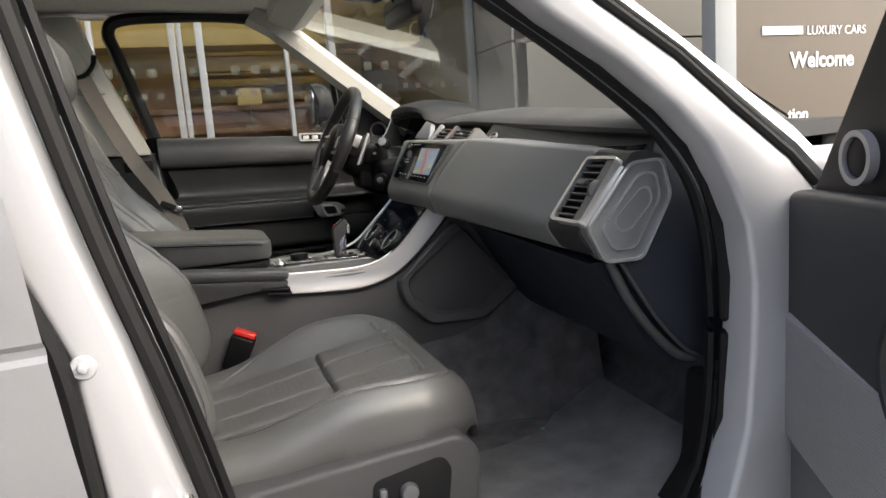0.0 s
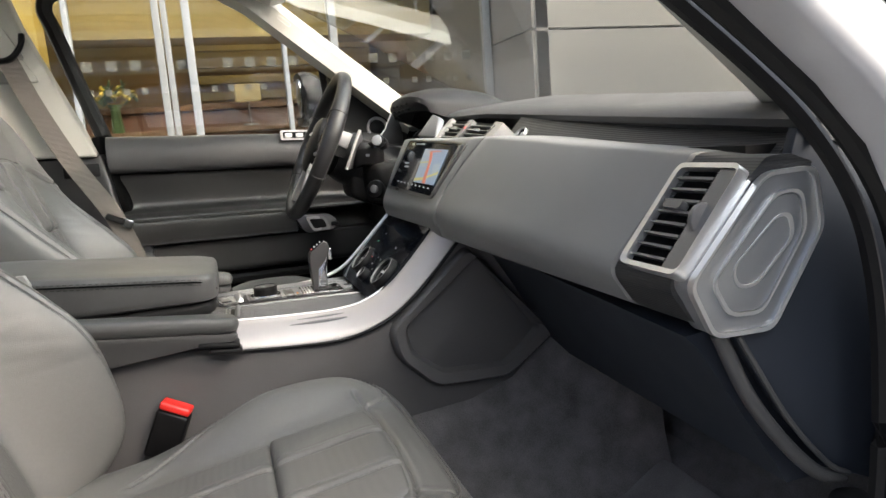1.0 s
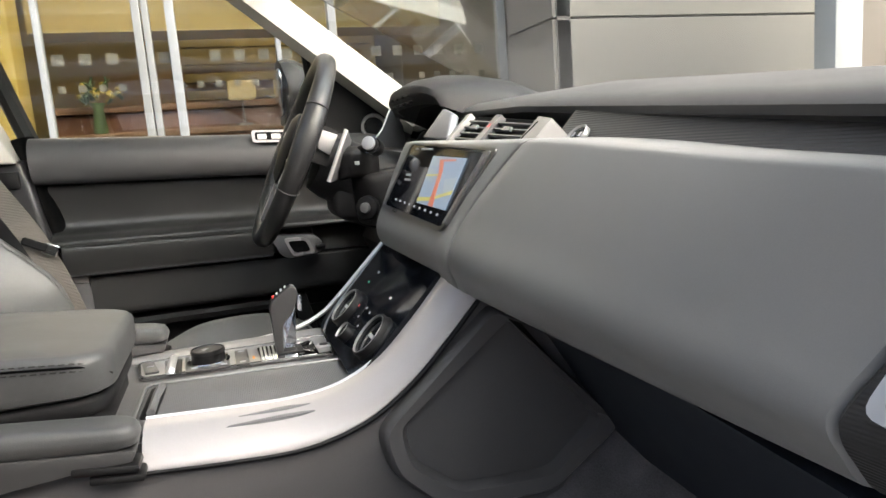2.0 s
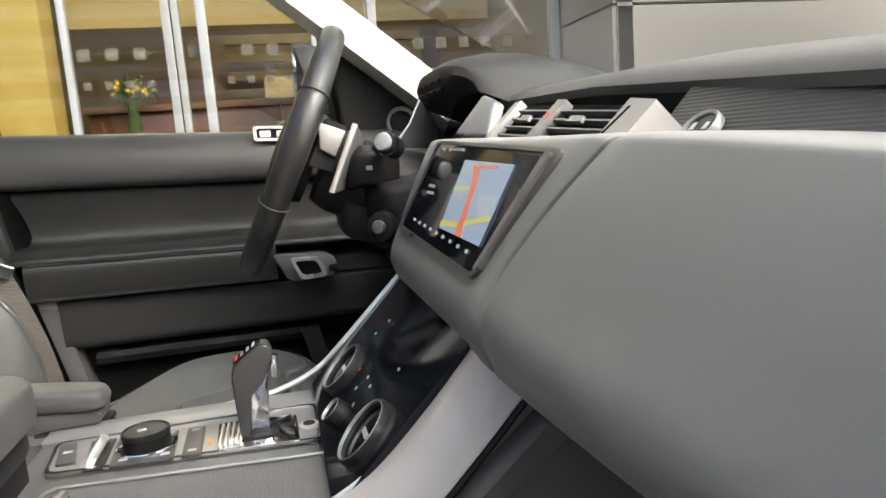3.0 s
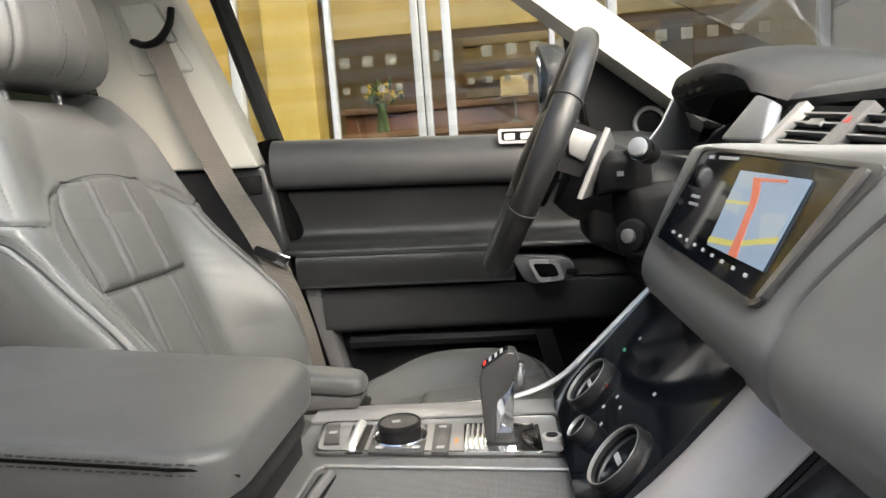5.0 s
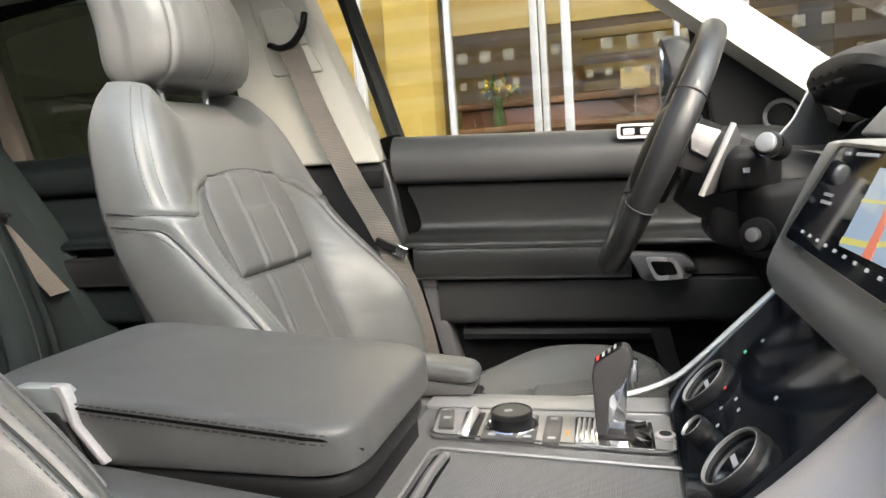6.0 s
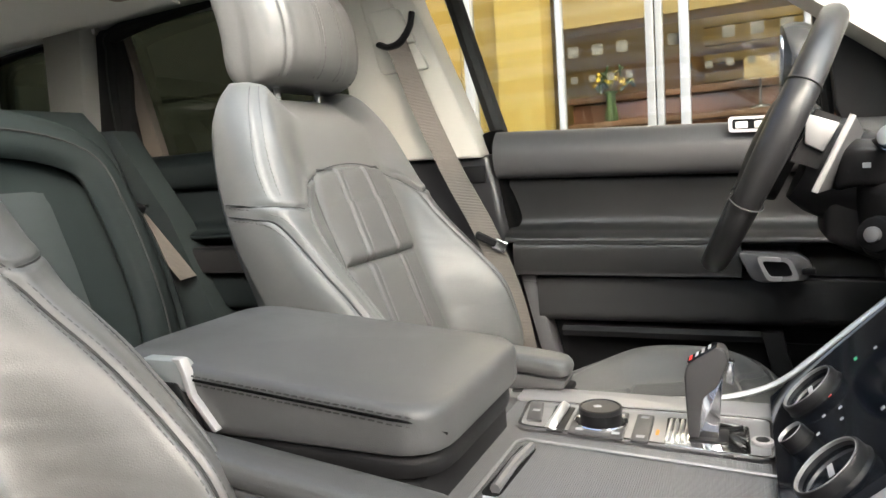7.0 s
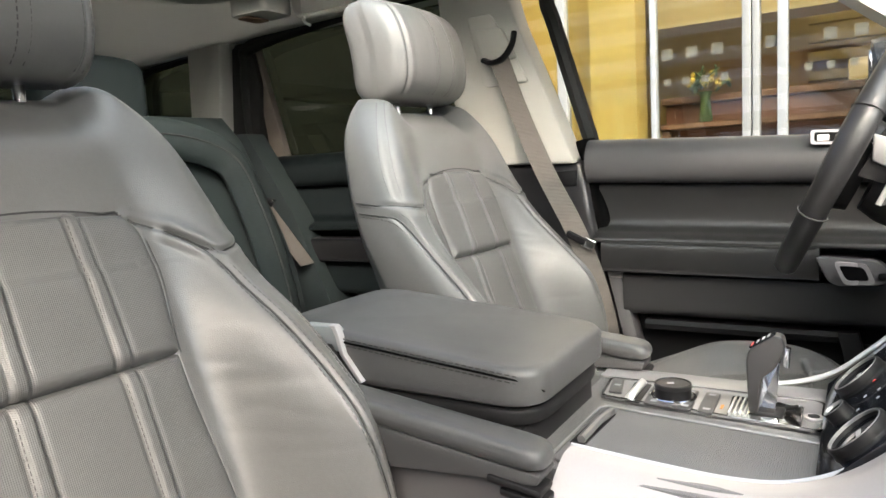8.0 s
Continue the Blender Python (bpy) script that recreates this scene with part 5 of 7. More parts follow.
hubsec = []
for h, k in ((-0.035, 0.9), (-0.005, 1.0), (0.012, 0.92), (0.020, 0.72), (0.023, 0.3)):
    hubsec.append([wl(0.062 * k * (1 + 0.18 * math.cos(2 * b)), b, h) for b in (2 * math.pi * j / 28 for j in range(28))])
part("hub", loft(hubsec), BLACK, sw)
part("badge_bar", loft([[wl(0.028, 0.35 * s, 0.0232), wl(0.020, 0.5 * s, 0.0236)] + [wl(0.020, 0.5 * s, 0.0226), wl(0.028, 0.35 * s, 0.0222)] for s in (1, -1)]), LIGHTGREY, sw)
for a in (math.radians(88), math.radians(-88)):
    part("spoke", loft([[wl(r, a + da / r, h) for da, h in ((0.028, 0.004), (0.028, -0.014), (-0.024, -0.014), (-0.024, 0.004), (0.0, 0.010))] for r in (0.05, 0.09, 0.13, 0.165)]), DARK, sw)
    part("spoke_button_pad", loft([[wl(r, a + da / r, h) for da, h in ((0.020, 0.006), (0.020, 0.012), (-0.016, 0.012), (-0.016, 0.006))] for r in (0.062, 0.10, 0.122)]), PIANO, sw)
    part("spoke_trim", loft([[wl(r, a + da / r, h) for da, h in ((-0.024, 0.005), (-0.024, 0.011), (-0.030, 0.009), (-0.030, 0.002))] for r in (0.06, 0.10, 0.14, 0.165)]), SILVER, sw, "satin metal spoke edge")
for a in (math.radians(152), math.radians(-152)):
    part("lower_spoke", loft([[wl(r, a + da / r, h) for da, h in ((0.012, 0.008), (0.012, -0.010), (-0.012, -0.010), (-0.012, 0.008))] for r in (0.055, 0.10, 0.168)]), SILVER, sw, "satin metal lower spoke")
for y0, y1 in ((0.296, 0.355), (0.534, 0.475)):
    part("paddle", loft([[(0.257, y0, 1.112), (0.272, y1, 1.096), (0.276, y1, 1.094), (0.261, y0, 1.110)], [(0.238, y0, 1.070), (0.258, y1, 1.060), (0.262, y1, 1.058), (0.242, y0, 1.068)], [(0.219, y0, 1.028), (0.244, y1, 1.030), (0.248, y1, 1.028), (0.223, y0, 1.026)]]), GREY, sw, "grey metal shift paddle")
    part("paddle_edge", tube([(0.258, y0, 1.113), (0.238, y0 - 0.001, 1.070), (0.219, y0, 1.027)], 0.0036, 8), BRIGHT, sw, "bright paddle edge")
    sg = 1 if y0 < 0.4 else -1
    ys_ = (0.345, 0.385) if y0 < 0.4 else (0.485, 0.445)
    part("spoke_back", loft([[(0.226, y, 1.125), (0.252, y, 1.112), (0.226, y, 1.052), (0.196, y, 1.064)] for y in ys_]), DARK, sw, "dark textured back of the spoke")
    part("spoke_plate", soften([[(0.213, ys_[0] - w * sg, 1.121), (0.250, ys_[0] - w * sg, 1.106), (0.232, ys_[0] - w * sg, 1.072), (0.212, ys_[0] - w * sg, 1.084)] for w in (0.001, 0.006)], 0.002), BLADE, sw, "satin metal plate behind the spoke")
    part("spoke_accent", loft([[(0.216, y, 1.118), (0.234, y, 1.109), (0.229, y, 1.098), (0.212, y, 1.107)] for y in (ys_[0] - 0.003 * (1 if y0 < 0.4 else -1), ys_[1])]), BRIGHT, sw, "bright spoke accent")
# column
col = thing("steering_column", (0.33, 0.415, 0.98), "black plastic steering column shroud with stalks", "steering column")
CA = Vector((0.905, 0, -0.425))
cs = []
for d, w, h in ((0.045, 0.062, 0.052), (0.07, 0.07, 0.060), (0.12, 0.068, 0.062), (0.19, 0.075, 0.075), (0.26, 0.085, 0.09)):
    c = WC + CA * d + Vector((0, 0, -0.005))
    cs.append([(c.x + 0.425 * h * math.sin(b) , c.y + w * math.copysign(abs(math.cos(b)) ** 0.7, math.cos(b)), c.z + 0.905 * h * math.copysign(abs(math.sin(b)) ** 0.8, math.sin(b))) for b in (2 * math.pi * j / 24 for j in range(24))])
part("shroud", loft(cs), BLACK, col)
part("shroud_lower", soften([[(x, y, z) for y, z in ((0.35, z0), (0.48, z0), (0.465, z0 - 0.07), (0.365, z0 - 0.07))] for x, z0 in ((0.235, 1.03), (0.30, 1.0), (0.40, 0.98))], 0.012), DARK, col)
for y1, z1 in ((0.272, 1.082), (0.555, 1.082)):
    stalk = tube([(0.272, 0.415 + (y1 - 0.415) * 0.4, 1.07), (0.285, (0.415 + y1) / 2, 1.076), (0.297, y1, z1)], 0.0085, 10)
    part("stalk", stalk, BLACK, col)
    tipdir = Vector((0.06, y1 - 0.415, 0.03)).normalized()
    if y1 < 0.4:
        tipdir = Vector((-0.55, -0.75, 0.25)).normalized()
    e = Vector((0.297, y1, z1))
    part("stalk_barrel", cyl(0.0145, 0.0145, 0.034, axis(e, tipdir), 24, 0.003), BLACK, col)
    part("stalk_band", cyl(0.0150, 0.0150, 0.004, axis(e + tipdir * 0.009, tipdir), 24), CHROME, col)
    part("stalk_tip", cyl(0.0125, 0.0115, 0.006, axis(e + tipdir * 0.020, tipdir), 24, 0.002), BOX, col, "grey stalk end button")
part("switch_pod", soften([[(x, y, z) for y, z in ((0.345, z0 + 0.03), (0.345, z0 - 0.03), (0.31 + d, z0 - 0.026), (0.305 + d, z0 + 0.018))] for x, z0, d in ((0.243, 1.052, 0.012), (0.262, 1.058, 0.0), (0.30, 1.055, 0.0), (0.318, 1.05, 0.02))], 0.007), BLACK, col, "black stalk housing")
part("pod_mark", box(0.268, 0.276, 0.3005, 0.304, 1.052, 1.058), ICON, col)
key = axis((0.280, 0.285, 0.977), (-0.6, -0.78, 0.1))
part("column_side", soften([[(0.262, 0.36, 1.04), (0.27, 0.36, 0.94), (0.30, 0.292, 0.945), (0.285, 0.292, 1.03)], [(0.37, 0.36, 1.04), (0.37, 0.36, 0.93), (0.37, 0.275, 0.93), (0.37, 0.275, 1.04)]], 0.014), DARK, col, "dark side of the column shroud")
part("ignition_ring", cyl(0.022, 0.020, 0.014, key, 28, 0.003), BLACK, col)
part("ignition_knob", cyl(0.010, 0.009, 0.026, key, 20, 0.002), GREY, col, "satin metal ignition knob")


# ---- centre console ----
con = thing("centre_console", (0.05, 0.02, 0.43), "dark centre console with satin silver sweeping side rails", "console")
OUTER = [(-0.060, 0.776), (0.029, 0.769), (0.104, 0.768), (0.169, 0.785), (0.221, 0.818), (0.266, 0.860), (0.307, 0.903), (0.340, 0.938)]
RIDGE = [(-0.060, 0.807), (0.036, 0.802), (0.099, 0.801), (0.148, 0.808), (0.194, 0.830), (0.240, 0.872), (0.291, 0.928), (0.325, 0.966)]


def rail(y_out, y_top, y_in):
    """Sweeping silver rail: a broad outer face that leans in to a rounded ridge, then a narrow bevel down to the deck."""
    secs = []
    for a, b in zip(smooth_line([(x, z, 0) for x, z in OUTER], 6), smooth_line([(x, z, 0) for x, z in RIDGE], 6)):
        row = []
        for t, w in ((-0.06, 0.10), (0.0, 0.0), (0.06, 0.0), (0.30, 0.13), (0.55, 0.34), (0.78, 0.62), (0.92, 0.84), (0.985, 0.97), (1.0, 1.05)):
            p = a.lerp(b, t)
            row.append((p.x, y_out + (y_top - y_out) * w, p.y))
        row.append((b.x + 0.002, y_in, b.y + 0.0015))
        row.append((b.x + 0.006, y_in + 0.002, b.y - 0.012))
        row.append((b.x + 0.010, y_out + 0.020, b.y - 0.026))
        secs.append(row)
    return loft(secs)


part("side_rail", rail(-0.166, -0.122, -0.104), SILVER, con, "satin silver side rail")
part("rail_bevel", tube([(p.x + 0.001, -0.1035, p.y + 0.0015) for p in smooth_line([(x, z, 0) for x, z in RIDGE], 6)], 0.0022, 8), BRIGHT, con, "bright inner edge of the side rail")
part("side_rail", tube(smooth_line([(-0.136, 0.205, 0.793), (-0.046, 0.205, 0.7925), (0.033, 0.205, 0.793), (0.086, 0.205, 0.7965), (0.130, 0.205, 0.804), (0.174, 0.205, 0.822), (0.211, 0.205, 0.854), (0.254, 0.205, 0.896), (0.297, 0.205, 0.938), (0.320, 0.205, 0.960)], 6), 0.0046, 10, False, 0.8), BRIGHT, con, "thin bright side rail")
body = [(-0.50, 0.50), (-0.50, 0.79), (-0.30, 0.792), (-0.06, 0.780)] + [(x + 0.003, z + 0.001) for x, z in OUTER[1:]] + [(0.42, 0.97), (0.60, 0.90), (0.62, 0.78), (0.540, 0.742), (0.489, 0.702), (0.445, 0.645), (0.396, 0.607), (0.33, 0.592), (0.247, 0.587), (0.0, 0.570), (-0.30, 0.55)]
part("body", prism(body, xz(), -0.158, 0.205, 0.006), SIDE, con)
part("rail_shadow_gap", tube([(p.x + 0.003, -0.1635, p.y - 0.003) for p in smooth_line([(x, z, 0) for x, z in OUTER], 6)], 0.0028, 6), BLACK, con)
# padded knee panel with raised border
kp_o = round_poly([(0.326, 0.893), (0.182, 0.768), (0.194, 0.716), (0.252, 0.659), (0.386, 0.653), (0.482, 0.718)], 0.018)
kp_i = round_poly([(0.345, 0.876), (0.206, 0.770), (0.214, 0.725), (0.268, 0.682), (0.386, 0.676), (0.452, 0.731)], 0.014)
kc = Vector((0.33, 0.76))
swell = lambda poly, k: [(kc.x + (a - kc.x) * k, kc.y + (b - kc.y) * k) for a, b in poly]
part("knee_border", loft([[(a, y, b) for a, b in p] for p, y in ((swell(kp_o, 1.035), -0.154), (swell(kp_o, 1.01), -0.166), (kp_o, -0.173), (swell(kp_o, 0.97), -0.177), (swell(kp_i, 1.03), -0.176), (swell(kp_i, 1.0), -0.170), (swell(kp_i, 0.955), -0.156))], True, False), SIDE, con)
part("knee_panel", prism(kp_i, xz(), -0.150, -0.1605, 0.003), SIDE, con)
# deck
part("deck", prism(round_poly([(-0.115, -0.140), (0.176, -0.140), (0.176, 0.203), (-0.115, 0.203)], 0.01), xy(), 0.770, 0.796, 0.003), TECH, con, "grey tech-grain deck")
part("tray_lid", prism(round_poly([(-0.072, -0.128), (0.176, -0.128), (0.176, 0.012), (-0.072, 0.034)], 0.012), xy(), 0.796, 0.8005, 0.002), TECH, con, "sliding tech-grain cubby lid")
part("lid_line", tube([(-0.076, -0.128, 0.8005), (-0.074, 0.030, 0.8005), (-0.066, 0.039, 0.8005), (0.178, 0.017, 0.8005)], 0.0018, 6), BLADE, con, "bright lid edge")
part("lid_slot", prism(round_poly([(-0.070, -0.085), (-0.052, -0.085), (-0.048, 0.020), (-0.066, 0.024)], 0.007), xy(), 0.799, 0.8013, 0.0005), BLACK, con)
part("lid_grip", tube([(-0.057, -0.080, 0.805), (-0.055, -0.03, 0.808), (-0.053, 0.014, 0.805)], 0.005, 8), GREY, con, "curved grip of the lid")
sp = round_poly([(-0.086, 0.068), (0.168, 0.047), (0.168, 0.146), (-0.096, 0.146)], 0.012)
part("switch_plate", prism(sp, xy(), 0.796, 0.8015, 0.001), PLATE, con)
part("plate_edge", ring_prism(sp, round_poly([(-0.083, 0.072), (0.165, 0.051), (0.165, 0.143), (-0.092, 0.143)], 0.010), xy(), 0.796, 0.8030), CHROME, con, "bright switch plate edge")
part("bright_deck", prism(round_poly([(-0.115, 0.156), (0.175, 0.158), (0.175, 0.200), (-0.115, 0.200)], 0.004), xy(), 0.796, 0.8005, 0.001), PLATE, con, "satin metal strip")
part("switch_block", prism(round_poly([(-0.090, 0.136), (-0.074, 0.138), (-0.062, 0.084), (-0.080, 0.084)], 0.003), xy(), 0.801, 0.8042, 0.001), BUTTON, con, "dark grey parking brake switch")
part("brake_lever", soften([[(x, 0.070, 0.8015), (x, 0.134, 0.8015), (x + 0.002, 0.130, z), (x + 0.002, 0.076, z - 0.002)] for x, z in ((-0.056, 0.806), (-0.050, 0.812), (-0.043, 0.808))], 0.0015), BRIGHT, con, "satin parking brake lever")
part("lever_slot", prism(round_poly([(-0.060, 0.137), (-0.036, 0.135), (-0.033, 0.062), (-0.052, 0.063)], 0.003), xy(), 0.801, 0.8022, 0.0003), KNURL, con)
part("switch_block", prism(round_poly([(-0.032, 0.133), (0.026, 0.128), (0.030, 0.056), (-0.028, 0.060)], 0.004), xy(), 0.801, 0.8042, 0.001), BUTTON, con, "dark grey switch field round the knob")
part("switch_block", prism(round_poly([(0.035, 0.127), (0.053, 0.126), (0.055, 0.055), (0.037, 0.056)], 0.003), xy(), 0.801, 0.8042, 0.001), BUTTON, con)
part("gate_plate", prism(round_poly([(0.066, 0.127), (0.146, 0.121), (0.148, 0.050), (0.070, 0.056)], 0.006), xy(), 0.8015, 0.8036, 0.0008), CHROME, con, "polished selector gate plate")
for k in range(4):
    part("gate_rib", box(0.070 + 0.0055 * k, 0.073 + 0.0055 * k, 0.062, 0.118, 0.8034, 0.8066, 0.001, 1, None), BRIGHT, con)
part("gate_edge", tube(smooth_line([(0.112, 0.100, 0.8045), (0.128, 0.104, 0.8052), (0.140, 0.114, 0.8048)], 4), 0.0016, 6), KNURL, con)
part("start_button", cyl(0.0105, 0.0100, 0.004, axis((0.158, 0.084, 0.8035), (0, 0, 1)), 28, 0.001), SILVER, con)
part("button_mark", cyl(0.0062, 0.0062, 0.0006, axis((0.158, 0.084, 0.8058), (0, 0, 1)), 20), KNURL, con)
for x, y in ((-0.076, 0.112), (-0.021, 0.122), (-0.017, 0.070), (0.018, 0.120), (0.021, 0.068), (0.044, 0.118), (0.046, 0.066)):
    part("switch_mark", box(x - 0.004, x + 0.004, y - 0.003, y + 0.003, 0.8042, 0.8046), ICON, con)
part("fuel_mark", box(0.059, 0.062, 0.080, 0.092, 0.8016, 0.8024), AMBERMARK, con, "small amber mark")
knob = thing("terrain_knob", (0.001, 0.094, 0.804), "black rotary knob on a bright collar", "knob")
ring_at = lambda rows: loft([[(0.001 + r * math.cos(a), 0.094 + r * math.sin(a), z) for a in (2 * math.pi * k / 48 for k in range(48))] for r, z in rows], True, False, True)
part("collar", ring_at(((0.0285, 0.8042), (0.0285, 0.8062), (0.0270, 0.8072), (0.0245, 0.8062), (0.0245, 0.8042))), CHROME, knob, "bright collar")
part("grip", cyl(0.0225, 0.0222, 0.014, axis((0.001, 0.094, 0.8110), (0, 0, 1)), 56, 0.001), BLACK, knob)
part("top_ring", ring_at(((0.0226, 0.8172), (0.0230, 0.8186), (0.0224, 0.8222), (0.0206, 0.8228), (0.0196, 0.8216), (0.0196, 0.8172))), KNURL, knob, "dark metal ring")
part("top_disc", cyl(0.0198, 0.0198, 0.003, axis((0.001, 0.094, 0.8200), (0, 0, 1)), 40), SWITCH, knob)
part("top_mark", box(-0.004, 0.004, -0.003, 0.003, 0, 0.0004, 0, 1, pose(-0.002, 0.094, 0.8216, 0, 0, 20)), ICON, knob)


# sloping climate panel with dials
def ramp_pt(y, s, lift=0.0):
    a, b = Vector((0.165, y, 0.805)), Vector((0.295, y, 0.937))
    d = (b - a).normalized()
    return a.lerp(b, s) + Vector((-d.z, 0, d.x)) * lift


def on_ramp(poly, l0, l1):
    return loft([[ramp_pt(u, v, l) for u, v in poly] for l in (l0, l1)])


part("climate_panel", on_ramp([(-0.106, 0.02), (0.202, 0.02), (0.202, 1.12), (-0.106, 1.12)], -0.02, 0.0), PIANO, con, "gloss black climate touch panel")
for y, s, w, m_ in ((0.151, 0.94, 0.014, ICONG), (0.102, 0.94, 0.014, ICON), (-0.006, 0.925, 0.016, ICON), (-0.056, 0.92, 0.014, ICON), (0.119, 0.56, 0.014, ICONG), (-0.016, 0.57, 0.010, ICON), (0.041, 0.40, 0.009, ICON), (0.018, 0.39, 0.009, ICON), (0.049, 0.31, 0.009, ICON), (0.082, 0.37, 0.008, RED), (0.084, 0.28, 0.008, ICON), (0.023, 0.26, 0.009, ICON), (0.108, 0.67, 0.010, ICON)):
    part("panel_mark", on_ramp([(y + w / 4, s), (y - w / 4, s), (y - w / 4, s + 0.018), (y + w / 4, s + 0.018)], 0.0, 0.0004), m_, con)


def dial(y, s, r, deep):
    at = ramp_pt(y, s, 0.0)
    way = Vector((-0.7125, 0, 0.7017))
    A = axis(at, way)
    t = thing("rotary_dial", tuple(at), "dark knurled rotary dial with a glass centre", "dial", "climate dials")
    sec = []
    for rr, h in ((r, 0.0), (r, deep * 0.85), (r * 0.97, deep), (r * 0.92, deep), (r * 0.88, deep * 0.55), (r * 0.88, 0.0)):
        sec.append([A @ Vector((rr * (1 + (0.012 if k % 2 and rr > r * 0.95 else 0)) * math.cos(a), rr * (1 + (0.012 if k % 2 and rr > r * 0.95 else 0)) * math.sin(a), h)) for k, a in enumerate(2 * math.pi * k / 96 for k in range(96))])
    part("ring", loft(sec, True, False, True), KNURL, t, "knurled dark metal ring")
    part("face", cyl(r * 0.885, r * 0.885, 0.002, A @ Matrix.Translation((0, 0, deep * 0.40)), 40), PIANO, t)
    part("inner_ring", loft([[A @ Vector((rr * math.cos(a), rr * math.sin(a), h)) for a in (2 * math.pi * k / 48 for k in range(48))] for rr, h in ((r * 0.935, deep - 0.0004), (r * 0.93, deep + 0.0008), (r * 0.895, deep + 0.0002), (r * 0.895, deep * 0.8))], True, False, True), BLADE, t, "satin inner ring")
    part("base_ring", cyl(r * 1.06, r * 1.0, deep * 0.3, A @ Matrix.Translation((0, 0, deep * 0.15)), 48), BLACK, t)
    part("face_mark", box(-r * 0.3, r * 0.3, -r * 0.08, r * 0.08, deep * 0.4 + 0.0011, deep * 0.4 + 0.0016, 0, 1, A), ICON, t)


dial(0.110, 0.305, 0.0295, 0.011)
dial(-0.066, 0.305, 0.0300, 0.011)
dial(0.030, 0.175, 0.0130, 0.013)

# gear selector
gs = thing("gear_selector", (0.115, 0.095, 0.804), "dark grey pistol-grip gear selector on a chrome stem", "gear selector")
grip_side = round_poly([(0.0885, 0.868), (0.0920, 0.880), (0.1170, 0.8975), (0.1265, 0.8965), (0.1300, 0.884), (0.1190, 0.858), (0.1050, 0.845), (0.1015, 0.806), (0.0955, 0.800), (0.0910, 0.806)], 0.005, 4)
part("grip", prism(grip_side, xz(), 0.0965, 0.0735, 0.0045, 4), mat("dark selector grip", (0.028, 0.028, 0.029), 0.36, fine=700), gs)
part("stem", prism(round_poly([(0.103, 0.846), (0.124, 0.868), (0.121, 0.834), (0.1195, 0.803), (0.0985, 0.803), (0.1005, 0.812)], 0.004), xz(), 0.0935, 0.0765, 0.003), CHROME, gs, "polished stem")
part("boot", box(0.092, 0.128, 0.068, 0.102, 0.8030, 0.8058, 0.001), KNURL, gs)
part("button", prism(round_poly([(0.1265, 0.884), (0.1345, 0.882), (0.1330, 0.859), (0.1265, 0.861)], 0.002), xz(), 0.091, 0.079, 0.0015), CHROME, gs, "chrome release button")
up_face = lambda k, w: [(0.0945 + 0.0058 * k, 0.0728, 0.8830 + 0.0040 * k), (0.0945 + 0.0058 * k + w, 0.0728, 0.8830 + 0.0040 * k + 0.69 * w), (0.0945 + 0.0058 * k + w, 0.0845, 0.8836 + 0.0040 * k + 0.69 * w), (0.0945 + 0.0058 * k, 0.0845, 0.8836 + 0.0040 * k)]
part("display", loft([[Vector(p) + Vector((-0.0006, 0, 0.0009)) * q for p in up_face(-0.3, 0.026)] for q in (-1.0, 1.0)]), PIANO, gs, "gloss black gear display")
part("gear_mark", merge(*[loft([[Vector(p) + Vector((-0.0006, 0, 0.0009)) * q for p in up_face(k, 0.0026)] for q in (0.9, 1.3)]) for k in (1, 2, 3)]), ICON, gs)
part("gear_lamp", loft([[Vector(p) + Vector((-0.0006, 0, 0.0009)) * q for p in up_face(0, 0.0026)] for q in (0.9, 1.3)]), RED, gs, "red gear letter light")

# centre armrest box
ar = thing("armrest_box", (-0.27, -0.01, 0.79), "padded charcoal leather armrest lid over the console box", "armrest")


def pad(x0, x1, y0, y1, z0, z1, r, round_front=0.06, crown=0.006):
    """A soft cushion block: rounded outline, crowned top, rolled edges."""
    outl = round_poly([(x0, y0), (x1, y0), (x1, y1), (x0, y1)], round_front, 6)
    cx, cy = (x0 + x1) / 2, (y0 + y1) / 2
    secs = []
    for inset, z in ((r * 0.8, z0), (r * 0.2, z0 + r * 0.35), (0, z0 + r), (0, z1 - r), (r * 0.12, z1 - r * 0.55), (r * 0.42, z1 - r * 0.18), (r, z1)):
        row = []
        for a, b in outl:
            d = Vector((cx - a, cy - b))
            row.append((a + max(-1, min(1, d.x / 0.05)) * inset * (1 if abs(d.x) > 0.001 else 0), b + max(-1, min(1, d.y / 0.05)) * inset, z))
        secs.append(row)
    for k in (0.72, 0.4, 0.1):
        secs.append([(cx + (p[0] - cx) * k, cy + (p[1] - cy) * k, z1 + crown * (1 - k)) for p in secs[6]])
    return loft(secs)


def tilt_back(bm, x0, k, z0=None, z1=None):
    """Lifts a part towards the rear; between z0 and z1 the lift grows from none to full."""
    for v in bm.verts:
        w = 1.0 if z0 is None else max(0.0, min(1.0, (v.co.z - z0) / (z1 - z0)))
        v.co.z += k * (x0 - v.co.x) * w
    return bm


